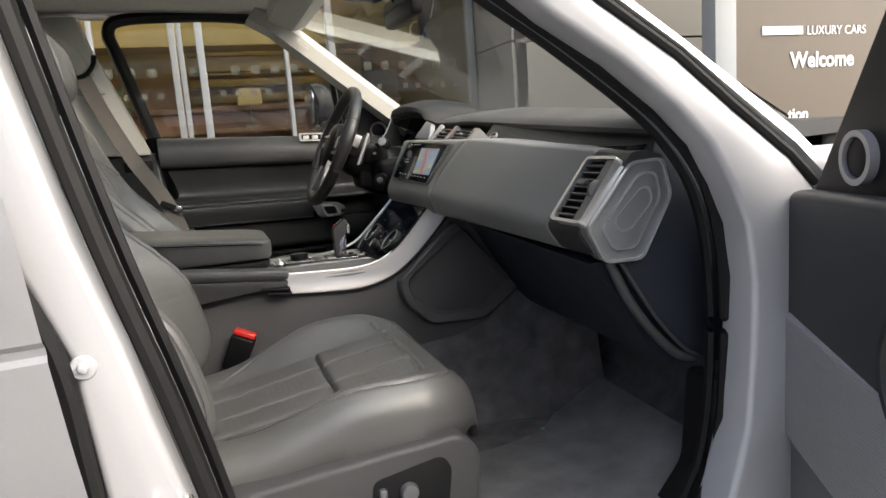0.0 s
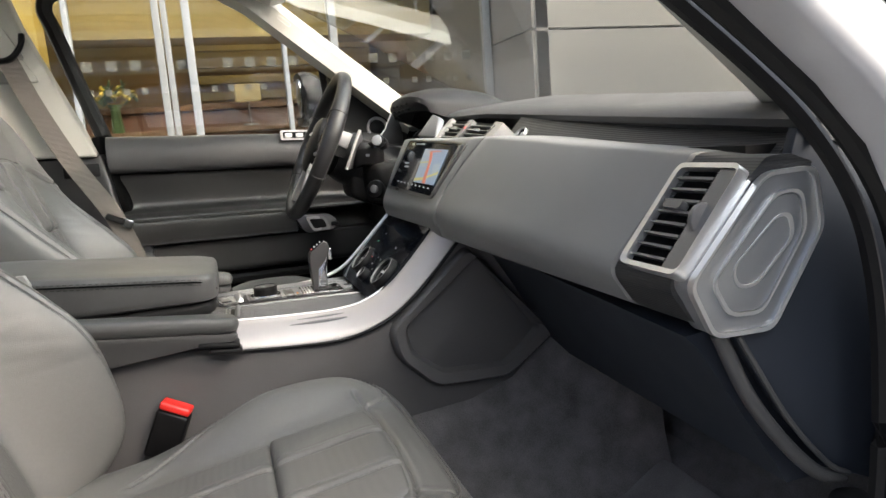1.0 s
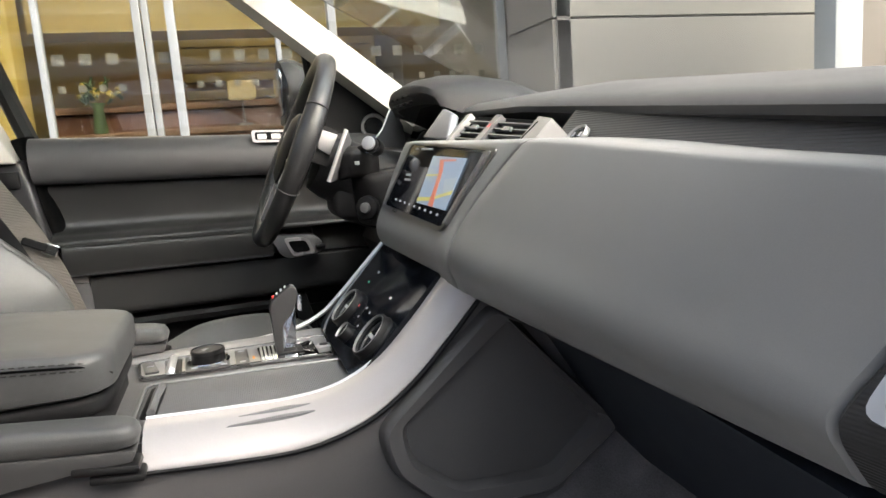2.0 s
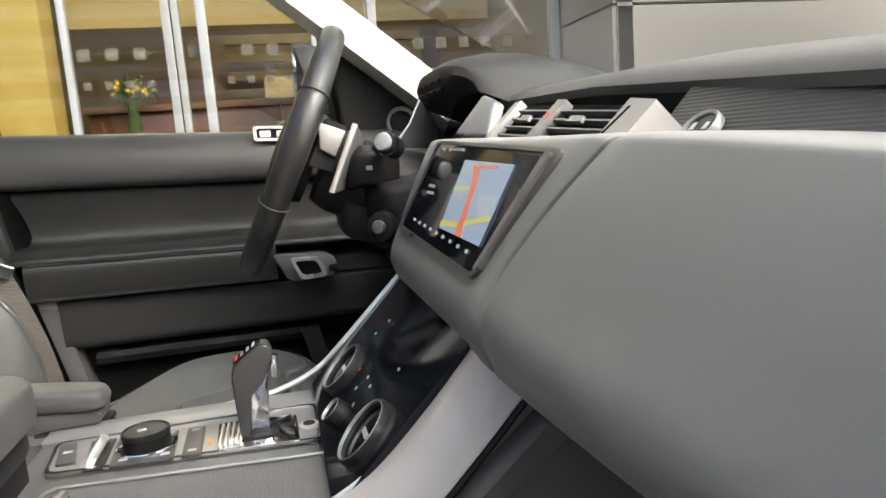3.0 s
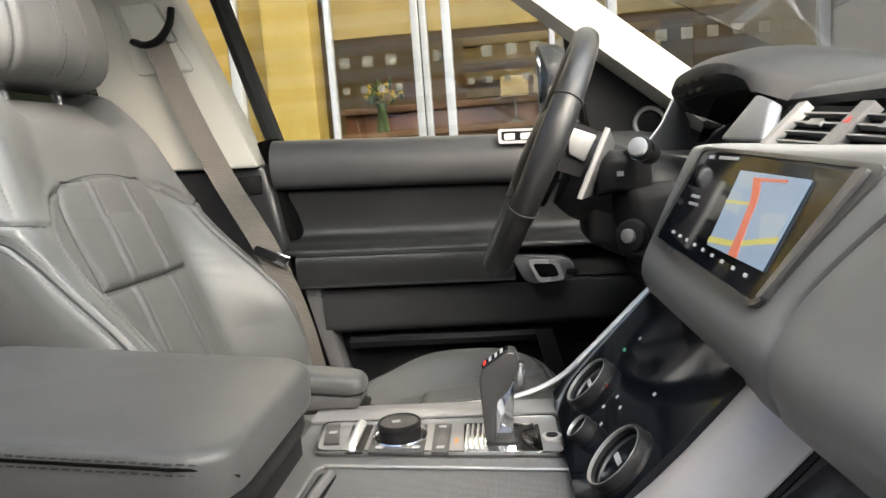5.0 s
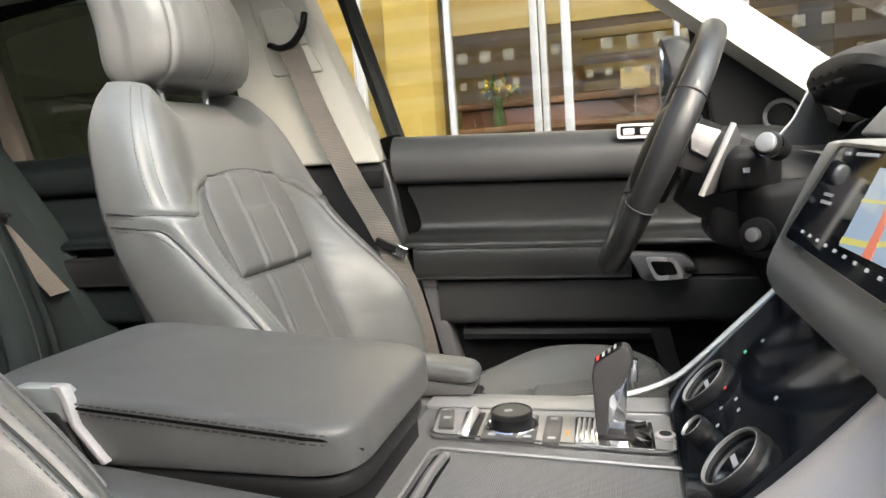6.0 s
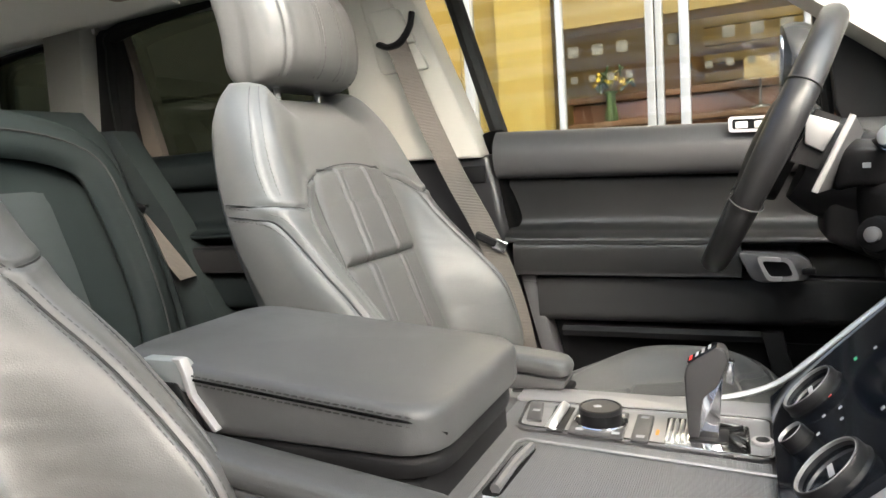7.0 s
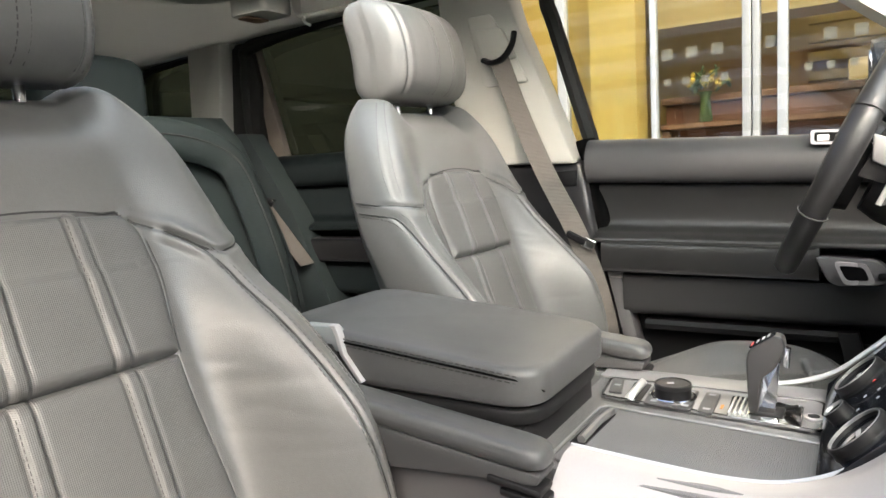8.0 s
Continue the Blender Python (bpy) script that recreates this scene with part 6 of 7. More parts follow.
part("lid", tilt_back(pad(-0.445, -0.080, -0.143, 0.098, 0.852, 0.894, 0.009, 0.045), -0.08, 0.095, 0.852, 0.895), LID, ar)
part("lid_shell", pad(-0.43, -0.086, -0.136, 0.090, 0.828, 0.851, 0.008, 0.05, 0.0), DARK, ar)
seamline = [(x, -0.1430, 0.884 - 0.088 * (x + 0.08)) for x in np.linspace(-0.335, -0.130, 16)]
seamline += [(-0.125 + 0.0452 * math.sin(a), -0.098 - 0.0452 * math.cos(a), 0.8875 - 0.020 * (a / 1.2) ** 2) for a in np.linspace(0.1, 1.2, 9)]
part("seam", tube([(x, y - 0.0005, z) for x, y, z in seamline], 0.0013, 6), VOID, ar)
part("stitching", merge(dashes([(x, y - 0.0007, z + 0.004) for x, y, z in seamline]), dashes([(x, y - 0.0007, z - 0.004) for x, y, z in seamline])), GROOVE, ar)["kind"] = "stuff"
part("box_body", box(-0.47, -0.100, -0.132, 0.088, 0.55, 0.830, 0.012), DARK, ar)
hinge = part("hinge_trim", prism(round_poly([(-0.395, 0.925), (-0.346, 0.925), (-0.338, 0.918), (-0.3315, 0.893), (-0.362, 0.898), (-0.395, 0.905)], 0.006), xz(), -0.1475, -0.130, 0.003), PALEMETAL, ar, "satin metal hinge trim")
part("hinge_strip", prism(round_poly([(-0.350, 0.9275), (-0.338, 0.9275), (-0.3325, 0.915), (-0.3275, 0.893), (-0.3015, 0.8605), (-0.306, 0.859), (-0.333, 0.892), (-0.3385, 0.914), (-0.343, 0.9235)], 0.002), xz(), -0.1500, -0.140, 0.001), SATIN, hinge, "slim bright strip along the hinge")
part("hinge_cover", soften([[(-0.47, -0.150, z), (x, -0.150, z), (x, 0.098, z), (-0.47, 0.098, z)] for x, z in ((-0.310, 0.83), (-0.345, 0.905))], 0.006), DARK, ar)


# padded side bolsters of the console, one on either side of the box
for y0, y1, top, near in ((-0.188, -0.143, 0.831, -1), (0.184, 0.232, 0.838, 1)):
    lift = lambda bm: tilt_back(bm, -0.06, 0.11)
    bol = part("side_bolster", lift(pad(-0.44, -0.056, y0, y1, top - 0.023, top, 0.011, 0.020, 0.002)), LID, ar, "charcoal padded console bolster")
    part("bolster_shell", lift(prism(round_poly([(-0.44, top - 0.024), (-0.44, top - 0.095), (-0.24, top - 0.068), (-0.110, top - 0.042), (-0.064, top - 0.036), (-0.060, top - 0.024)], 0.004), xz(), y0 + 0.003, y1 - 0.003, 0.003)), SOFT, bol, "dark shell under the bolster")
    a, b = (y0 - 0.001, y1 - 0.014) if near < 0 else (y0 + 0.014, y1 + 0.001)
    part("bolster_bracket", lift(merge(box(-0.118, -0.058, a, b, top - 0.045, top - 0.037, 0.003), box(-0.104, -0.055, a, b, top - 0.055, top - 0.047, 0.003))), DARK, bol, "dark bracket under the bolster")


# ---- front seats ----
XC = spline_tab([(0.54, -0.300), (0.66, -0.340), (0.76, -0.375), (0.86, -0.410), (0.96, -0.444), (1.06, -0.480), (1.13, -0.506), (1.19, -0.548)])
XB = spline_tab([(0.54, -0.34), (0.60, -0.300), (0.65, -0.265), (0.70, -0.255), (0.76, -0.266), (0.82, -0.286), (0.87, -0.325), (0.92, -0.372), (0.96, -0.406), (1.0, -0.430), (1.06, -0.459), (1.12, -0.492), (1.19, -0.552)])
XR = spline_tab([(0.54, -0.455), (0.66, -0.470), (0.76, -0.488), (0.86, -0.514), (0.96, -0.552), (1.06, -0.590), (1.13, -0.612), (1.19, -0.606)])
WB = spline_tab([(0.54, 0.235), (0.66, 0.255), (0.76, 0.262), (0.86, 0.260), (0.96, 0.250), (1.04, 0.232), (1.11, 0.203), (1.15, 0.170), (1.175, 0.135), (1.19, 0.10)])
ZC = spline_tab([(-0.32, 0.600), (-0.2, 0.613), (-0.05, 0.638), (0.08, 0.657), (0.14, 0.662), (0.18, 0.654), (0.205, 0.632), (0.218, 0.595)])
ZB = spline_tab([(-0.32, 0.612), (-0.2, 0.626), (-0.12, 0.652), (-0.03, 0.686), (0.08, 0.690), (0.14, 0.680), (0.18, 0.663), (0.205, 0.634), (0.218, 0.595)])
WS = spline_tab([(-0.32, 0.225), (-0.1, 0.252), (0.05, 0.265), (0.12, 0.258), (0.17, 0.232), (0.205, 0.195), (0.218, 0.165)])


def back_pt(u, z, yc, lift=0.0):
    """Front surface of the backrest: u from -1 to 1 across."""
    a = abs(u)
    z -= DZ[yc > 0]
    fuller = 0.025 * sstep(1.0, 0.91, z) if yc < 0 else 0.0        # the passenger's bolsters stand further forward
    x = XC(z) + (XB(z) + fuller - XC(z)) * sstep(0.50, 0.84, a)
    if a > 0.84:
        q = (a - 0.84) / 0.16
        x -= (1 - math.sqrt(max(0.0, 1 - q * q))) * 0.06
    x += 0.012 * math.exp(-(u / 0.4) ** 2) * (0.5 if z < 1.0 else 0.2)
    w = WB(z)
    return Vector((x + lift * 0.94, yc + w * u, z + DZ[yc > 0] + lift * 0.34 + crown(w * u, z)))


def crown(y, z):
    """The shoulders rise towards the top, and the top edge dips below the headrest."""
    return 0.030 * sstep(1.03, 1.19, z) - 0.044 * (1 - sstep(0.080, 0.140, abs(y))) * sstep(1.10, 1.19, z)


def cushion_pt(u, x, yc, lift=0.0):
    a = abs(u)
    ahead = 0.028 * sstep(-0.02, 0.20, x) if yc < 0 else 0.0        # the passenger's cushion is drawn in
    z = ZC(x) + (ZB(x) - ZC(x)) * sstep(0.48, 0.80, a)
    if a > 0.80:
        q = (a - 0.80) / 0.20
        z -= (1 - math.sqrt(max(0.0, 1 - q * q))) * 0.055
    return Vector((x - ahead, yc + WS(x) * u, z + 0.014 + DC[yc > 0] + lift))


DZ = {False: 0.025, True: 0.04}        # height of the backrest on either side
DC = {False: 0.012, True: 0.04}        # height of the cushion


def line_gap(pts, line):
    """Distance of many flat points from a line."""
    best = np.full(len(pts), 9.0)
    for a, b in zip(line, line[1:]):
        a, b = np.array(a), np.array(b)
        d = b - a
        w = np.clip(((pts - a) @ d) / max(1e-12, float(d @ d)), 0, 1)
        best = np.minimum(best, np.linalg.norm(pts - a - w[:, None] * d, axis=1))
    return best


def flat_line(uv, n=8):
    return [(p.x, p.y) for p in smooth_line([(u, v, 0) for u, v in uv], n)]


def beside(ln, d, w=0.25):
    """The line a little to one side, on the flat cover."""
    out = []
    for i, (u, z) in enumerate(ln):
        (a, b), (c, e) = ln[max(0, i - 1)], ln[min(len(ln) - 1, i + 1)]
        dx, dy = (c - a) * w, e - b
        k = d / max(1e-9, math.hypot(dx, dy))
        out.append((min(1.0, u - dy * k / w), z + dx * k))
    return out


def mesh_rows(rows, ring=True, caps=True):
    """Rows of points skinned into one mesh."""
    n, m = len(rows[0]), len(rows)
    verts = [tuple(p) for r in rows for p in r]
    faces = [(j * n + i, j * n + (i + 1) % n, (j + 1) * n + (i + 1) % n, (j + 1) * n + i) for j in range(m - 1) for i in range(n if ring else n - 1)]
    if caps and ring:
        faces += [tuple(range(n))[::-1], tuple(range((m - 1) * n, m * n))]
    me = bpy.data.meshes.new("tmp")
    me.from_pydata(verts, [], faces)
    bm = bmesh.new()
    bm.from_mesh(me)
    bpy.data.meshes.remove(me)
    return bm


# seam lines of the covers: across as a share of the half width, then height or depth
BOLSTER = flat_line([(0.62, 1.031), (0.70, 1.016), (0.765, 0.990), (0.785, 0.958), (0.800, 0.92), (0.815, 0.87), (0.832, 0.80), (0.86, 0.72), (0.875, 0.62)])
SIDE_SEAM = flat_line([(1.0, 0.994), (0.975, 0.988), (0.955, 0.972), (0.938, 0.95), (0.928, 0.915), (0.922, 0.875), (0.92, 0.80), (0.92, 0.62)])
SHOULDER = flat_line([(0.47, 1.046), (0.62, 1.031), (0.70, 1.016), (0.78, 1.004), (0.89, 1.007), (1.0, 1.012)], 5)
EDGE_SEAM = flat_line([(0.955, 1.018), (0.962, 1.055), (0.962, 1.09), (0.955, 1.12), (0.94, 1.165)], 6)
CREST = flat_line([(0.60, -0.22), (0.70, -0.17), (0.80, -0.11), (0.85, -0.04), (0.87, 0.04), (0.86, 0.10), (0.82, 0.145), (0.72, 0.172), (0.55, 0.186), (0.30, 0.190), (0.0, 0.191)])
FRONT_SEAM = flat_line([(0.66, 0.116), (0.52, 0.128), (0.36, 0.136), (0.0, 0.140)])
HORN = flat_line([(0.52, 0.128), (0.58, 0.148), (0.66, 0.165), (0.74, 0.168)])
UP_LO, UP_HI, INS_W = 0.903, 1.060, 0.505


def insert_half(z):
    """Half width of the backrest insert at a height, its upper corners rounded."""
    w = INS_W - 0.05 * sstep(1.0, 0.90, z) + 0.05 * sstep(0.88, 0.70, z)
    if z > 1.026:
        q = min(1.0, (z - 1.026) / (UP_HI - 1.026))
        w -= 0.17 * (1 - math.sqrt(max(0.0, 1 - q * q)))
    return w


def padded(fn, half, v0, v1, nu, nv, lift, welts, arch=0.0, roll=0.0, width=0.25):
    """A padded insert with rolled edges and two raised welts; roll thickens it towards its lower end."""
    rows = []
    for j in range(nv + 1):
        b = 0.5 - 0.5 * math.cos(math.pi * j / nv)
        row = []
        for i in range(nu + 1):
            a = -1 + 2 * i / nu
            v = v0 + (v1 - v0) * b + arch * (1 - a * a) * b
            w = half(v)
            u = a * w
            d = min((1 - abs(a)) * w * width, (v - v0), (v1 + arch * (1 - a * a) - v))
            h = lift * (1 - math.exp(-max(0.0, d) / 0.007)) - 0.0065 * math.exp(-max(0.0, d) / 0.0032)
            h += roll * math.exp(-(v - v0) / 0.03) * (1 - math.exp(-max(0.0, v - v0) / 0.006))
            for k in welts:
                e = (u - k) * width
                h += 0.0030 * sstep(0.0085, 0.0045, abs(e)) - 0.0022 * math.exp(-((abs(e) - 0.009) / 0.0025) ** 2)
            row.append(fn(u, v, h))
        rows.append(row)
    return mesh_rows(rows, False, False)


def front_seat(yc, s, label):
    """s: side of the console, +1 or -1 in y."""
    t = thing("front_seat", (-0.1, yc, 0.43), label, "car seat", "front seats")
    dz = DZ[yc > 0]
    # backrest cover with its seams pressed in
    zs_ = np.concatenate([np.linspace(0.54, 0.72, 40), np.linspace(0.723, 1.10, 145), np.linspace(1.104, 1.165, 20), np.array([1.170, 1.175, 1.180, 1.184, 1.188, 1.19])])
    us_ = np.sin(np.linspace(-1, 1, 181) * math.pi / 2) * 0.35 + np.linspace(-1, 1, 181) * 0.65
    flat = np.array([[abs(u) * WB(z), z] for z in zs_ for u in us_])
    real = lambda ln: [(u * WB(z), z) for u, z in ln]
    d1, d2, d3, d4 = (line_gap(flat, real(ln)) for ln in (BOLSTER, SHOULDER, EDGE_SEAM, SIDE_SEAM))
    d1 = np.minimum(d1, d4)
    low = -0.0040 * np.exp(-(d1 / 0.0022) ** 2) - 0.0036 * np.exp(-(d2 / 0.0020) ** 2) - 0.0022 * np.exp(-(d3 / 0.0018) ** 2)
    low += 0.0022 * (np.exp(-((d1 - 0.008) / 0.006) ** 2) + np.exp(-((d2 - 0.007) / 0.006) ** 2)) + 0.0010 * np.exp(-((d3 - 0.006) / 0.005) ** 2)
    # soft creases where the leather has been sat on
    rnd = random.Random(3 if yc < 0 else 8)
    for _ in range(9):
        cu_, cz_, an = rnd.uniform(0.58, 0.80) * 0.25, rnd.uniform(0.66, 0.93), rnd.uniform(-0.5, 0.5)
        e1 = (flat[:, 0] - cu_) * math.cos(an) + (flat[:, 1] - cz_) * math.sin(an)
        e2 = -(flat[:, 0] - cu_) * math.sin(an) + (flat[:, 1] - cz_) * math.cos(an)
        low -= 0.0009 * np.exp(-(e2 / 0.006) ** 2 - (e1 / 0.035) ** 2)
    low = low.reshape(len(zs_), len(us_))
    secs_ = []
    for j, z0_ in enumerate(zs_):
        z = z0_ + dz
        fade = 1 - sstep(1.15, 1.18, z0_)
        row = [back_pt(u, z, yc, float(low[j, i]) * fade - (0.006 if abs(u) < insert_half(z0_) - 0.02 and z0_ < UP_HI - 0.006 else 0.0)) for i, u in enumerate(us_)]
        w, xr = WB(z0_), XR(z0_)
        xe = row[-1].x
        for u in (1.0, 0.99, 0.93, 0.8, 0.5, 0, -0.5, -0.8, -0.93, -0.99, -1.0):
            f = 1 - max(0.0, (abs(u) - 0.75) / 0.25) ** 3
            row.append(Vector((xr + (xe - xr) * (1 - f) * 0.42, yc + w * u * 0.995, z - 0.006 + crown(w * u, z0_))))
        secs_.append(row)
    backrest = part("backrest", mesh_rows(secs_), LEATHER, t, "", 80)
    bf = lambda u, z, l: back_pt(u, z + dz, yc, l)
    for sg_ in (-1, 1):
        for ln in (BOLSTER, SHOULDER, SIDE_SEAM):
            part("seam", tube([back_pt(sg_ * u, z + dz, yc, -0.0022) for u, z in ln], 0.0015, 6), GROOVE, backrest)
    rim_ = [(-insert_half(z), z) for z in np.linspace(UP_LO, UP_HI - 0.004, 30)]
    rim_ += [(u, UP_HI - 0.004 + 0.006 * (1 - (u / 0.33) ** 2)) for u in np.linspace(-insert_half(UP_HI - 0.004), insert_half(UP_HI - 0.004), 14)[1:-1]] + [(-u, z) for u, z in rim_[::-1]]
    part("insert_seam", tube([back_pt(u, z + dz, yc, -0.0010) for u, z in rim_], 0.0016, 6), GROOVE, backrest)
    part("upper_insert", padded(bf, insert_half, UP_LO, UP_HI - 0.006, 110, 70, 0.0065, (-0.19, 0.19), 0.006, 0.006), LEATHER_IN, backrest, "perforated leather insert", 80)
    part("lower_insert", padded(bf, insert_half, 0.60, UP_LO + 0.001, 110, 90, 0.0055, (-0.20, 0.20)), LEATHER_IN, backrest, "perforated leather insert", 80)
    lines_ = []
    for k in (-0.19, 0.19):
        for e in (-0.030, 0.030):
            lines_.append(dashes([back_pt(k + e, z + dz, yc, 0.0063) for z in np.linspace(UP_LO + 0.015, UP_HI - 0.008, 30)], 0.0042, 0.0022, 0.0006))
            lines_.append(dashes([back_pt(k * 1.05 + e, z + dz, yc, 0.0053) for z in np.linspace(0.62, UP_LO - 0.010, 40)], 0.0042, 0.0022, 0.0006))
    part("insert_stitching", merge(*lines_), THREAD, backrest)["kind"] = "stuff"
    lines_ = []
    for sg_ in (-1, 1):
        for d in (-0.0062, 0.0062):
            for line_ in (BOLSTER, SIDE_SEAM):
                lines_.append(dashes([back_pt(sg_ * u, z + dz, yc, 0.0016) for u, z in beside(line_, d)], 0.0055, 0.0028, 0.0007))
            lines_.append(dashes([back_pt(sg_ * u, z + dz, yc, 0.0008) for u, z in beside(EDGE_SEAM, d * 0.8)], 0.0045, 0.0025, 0.0007))
        # both seams carry on round the side of the backrest
        for z in (1.012, 0.994):
            xe, xb = back_pt(1.0, z + dz, yc).x, XR(z)
            ln = [Vector((xe + (xb - xe) * q, yc + sg_ * WB(z) * (1 - 0.0104 * q + 0.002), z + dz + 0.008 * q)) for q in np.linspace(0.0, 0.55, 8)]
            part("side_seam", tube(ln, 0.0011, 6), GROOVE, backrest)
            lines_.append(dashes([p + Vector((0, sg_ * 0.0003, -0.005)) for p in ln], 0.005, 0.0028, 0.0007))
    part("stitching", merge(*lines_), THREAD, backrest)["kind"] = "stuff"
    # cushion
    xs_ = np.concatenate([np.linspace(-0.32, -0.22, 12), np.linspace(-0.215, 0.195, 150), np.linspace(0.197, 0.218, 12)])
    flat = np.array([[abs(u) * WS(x), x] for x in xs_ for u in us_])
    real = lambda ln: [(u * WS(x), x) for u, x in ln]
    d1, d2, d3 = (line_gap(flat, real(ln)) for ln in (CREST, FRONT_SEAM, HORN))
    low = -0.0034 * np.exp(-(d1 / 0.0022) ** 2) - 0.0040 * np.exp(-(d2 / 0.0024) ** 2) - 0.0030 * np.exp(-(d3 / 0.0022) ** 2)
    low += 0.0018 * (np.exp(-((d1 - 0.007) / 0.006) ** 2) + np.exp(-((d2 - 0.008) / 0.007) ** 2) + np.exp(-((d3 - 0.007) / 0.006) ** 2))
    low = low.reshape(len(xs_), len(us_))
    cs_ = []
    for j, x in enumerate(xs_):
        row = [cushion_pt(u, x, yc, float(low[j, i]) - (0.005 if abs(u) < 0.485 and x < 0.118 else 0.0)) for i, u in enumerate(us_)]
        zb = 0.555 + DC[yc > 0] + 0.03 * sstep(0.15, 0.218, x)
        for u in (1.0, 0.9, 0.5, 0, -0.5, -0.9, -1.0):
            row.append(Vector((row[0].x - 0.01, yc + WS(x) * u * 0.94, min(zb, row[0].z - 0.004))))
        cs_.append(row)
    cushion = part("cushion", mesh_rows(cs_), LEATHER, t, "", 80)
    cf = lambda u, x, l: cushion_pt(u, x, yc, l)
    part("rear_insert", padded(cf, lambda v: 0.515, -0.30, -0.036, 100, 60, 0.0045, (-0.20, 0.20)), LEATHER_IN, cushion, "perforated leather insert", 80)
    part("front_insert", padded(cf, lambda v: 0.520, -0.037, 0.126, 100, 60, 0.0055, (-0.20, 0.20), 0.012, 0.004), LEATHER_IN, cushion, "perforated leather insert", 80)
    lines_ = []
    for k in (-0.20, 0.20):
        for e in (-0.030, 0.030):
            lines_.append(dashes([cushion_pt(k + e, x, yc, 0.0043) for x in np.linspace(-0.29, -0.045, 30)], 0.0042, 0.0022, 0.0006))
            lines_.append(dashes([cushion_pt(k + e, x, yc, 0.0053) for x in np.linspace(-0.025, 0.120, 24)], 0.0042, 0.0022, 0.0006))
    for sg_ in (-1, 1):
        for e in (-0.020, 0.020):
            lines_.append(dashes([cushion_pt(sg_ * (u + e * sstep(0.2, 0.75, u)), x + e * 0.2 * (1 - sstep(0.3, 0.75, u)), yc, 0.0014) for u, x in CREST], 0.0055, 0.0028, 0.0007))
    part("stitching", merge(*lines_), THREAD, cushion)["kind"] = "stuff"
    # headrest
    def head_at(z):
        zz = 1.198 + dz + 0.190 * z
        e = (1 - abs(2 * z - 1) ** 4) ** 0.35 if 0 < z < 1 else 0.28
        return zz, 0.130 * (0.80 + 0.20 * e), 0.072 * e, -0.574 - 0.030 * z + 0.018 * math.sin(z * math.pi)

    hr_ = []
    for z in 0.5 - 0.5 * np.cos(np.linspace(0, 1, 41) * math.pi):
        zz, hw, hd, cx = head_at(z)
        row = []
        for b in (2 * math.pi * j / 200 for j in range(200)):
            c_, s_ = math.cos(b), math.sin(b)
            fx = hd * math.copysign(abs(c_) ** 0.55, c_)
            fy = hw * math.copysign(abs(s_) ** 0.45, s_)
            q = fy / hw
            fx += 0.012 * (1 - q * q) * (1 if c_ > 0 else -0.5)
            if c_ > 0:
                for k in (-0.80, -0.24, 0.24, 0.80):
                    e = abs(q - k) * hw
                    fx += (0.0016 * math.exp(-((e - 0.007) / 0.006) ** 2) - 0.0036 * math.exp(-(e / 0.0026) ** 2)) * sstep(0.0, 0.12, z)
            else:
                fy *= 0.96
            row.append((cx + fx, yc + fy, zz))
        hr_.append(row)
    head = part("headrest", mesh_rows(hr_), LEATHER, t, "", 80)

    def hr_pt(q, z, l=0.0):
        zz, hw, hd, cx = head_at(z)
        a_ = math.asin(min(1, abs(q) ** (1 / 0.45)))
        return Vector((cx + hd * math.cos(a_) ** 0.55 + 0.012 * (1 - q * q) + l, yc + hw * q, zz))

    part("headrest_stitching", merge(*[dashes([hr_pt(q + e, z, 0.0012) for z in np.linspace(0.06, 0.95, 16)], 0.005, 0.0026, 0.0007) for q in (-0.80, -0.24, 0.24, 0.80) for e in (-0.05, 0.05)]), THREAD, head)["kind"] = "stuff"
    for q in (-1, 1):
        part("headrest_post", cyl(0.0065, 0.0065, 0.05, axis((-0.568, yc + q * 0.058, 1.192 + dz), (-0.15, 0, 1)), 16), CHROME, head, "bright headrest post")
        part("post_collar", cyl(0.014, 0.012, 0.010, axis((-0.568, yc + q * 0.058, 1.166 + dz), (-0.15, 0, 1)), 20, 0.002), BLACK, head)
    # base with controls on the door side
    o = -s
    yo = yc + o * 0.262
    part("base_shroud", prism(round_poly([(-0.34, 0.42), (-0.34, 0.60), (-0.20, 0.612), (-0.02, 0.624), (0.118, 0.632), (0.150, 0.600), (0.142, 0.50), (0.10, 0.42)], 0.02), xz(), yo - o * 0.05, yo + o * 0.018, 0.008, 3), SOFT, t, "dark plastic seat base shroud")
    part("control_panel", prism(round_poly([(-0.03, 0.50), (-0.025, 0.588), (0.085, 0.606), (0.100, 0.585), (0.090, 0.52), (0.06, 0.50)], 0.014), xz(), yo + o * 0.012, yo + o * 0.0195, 0.001), DARK, t)
    part("control_knob", cyl(0.015, 0.013, 0.014, axis((0.028, yo + o * 0.026, 0.563), (0, o, 0)), 28, 0.003), GREY, t, "round seat adjuster")
    part("control_knob", box(0.0, 0.065, yo + o * 0.019, yo + o * 0.030, 0.528, 0.542, 0.004), GREY, t)
    part("control_knob", box(-0.018, -0.006, yo + o * 0.019, yo + o * 0.030, 0.530, 0.578, 0.004), GREY, t)
    part("base_frame", box(-0.30, 0.12, yc - 0.20, yc + 0.20, 0.43, 0.56, 0.01), BLACK, t)
    return t


front_seat(-0.420, 1, "charcoal leather front passenger seat with stitched inserts")
front_seat(0.392, -1, "charcoal leather driver's seat with stitched inserts")

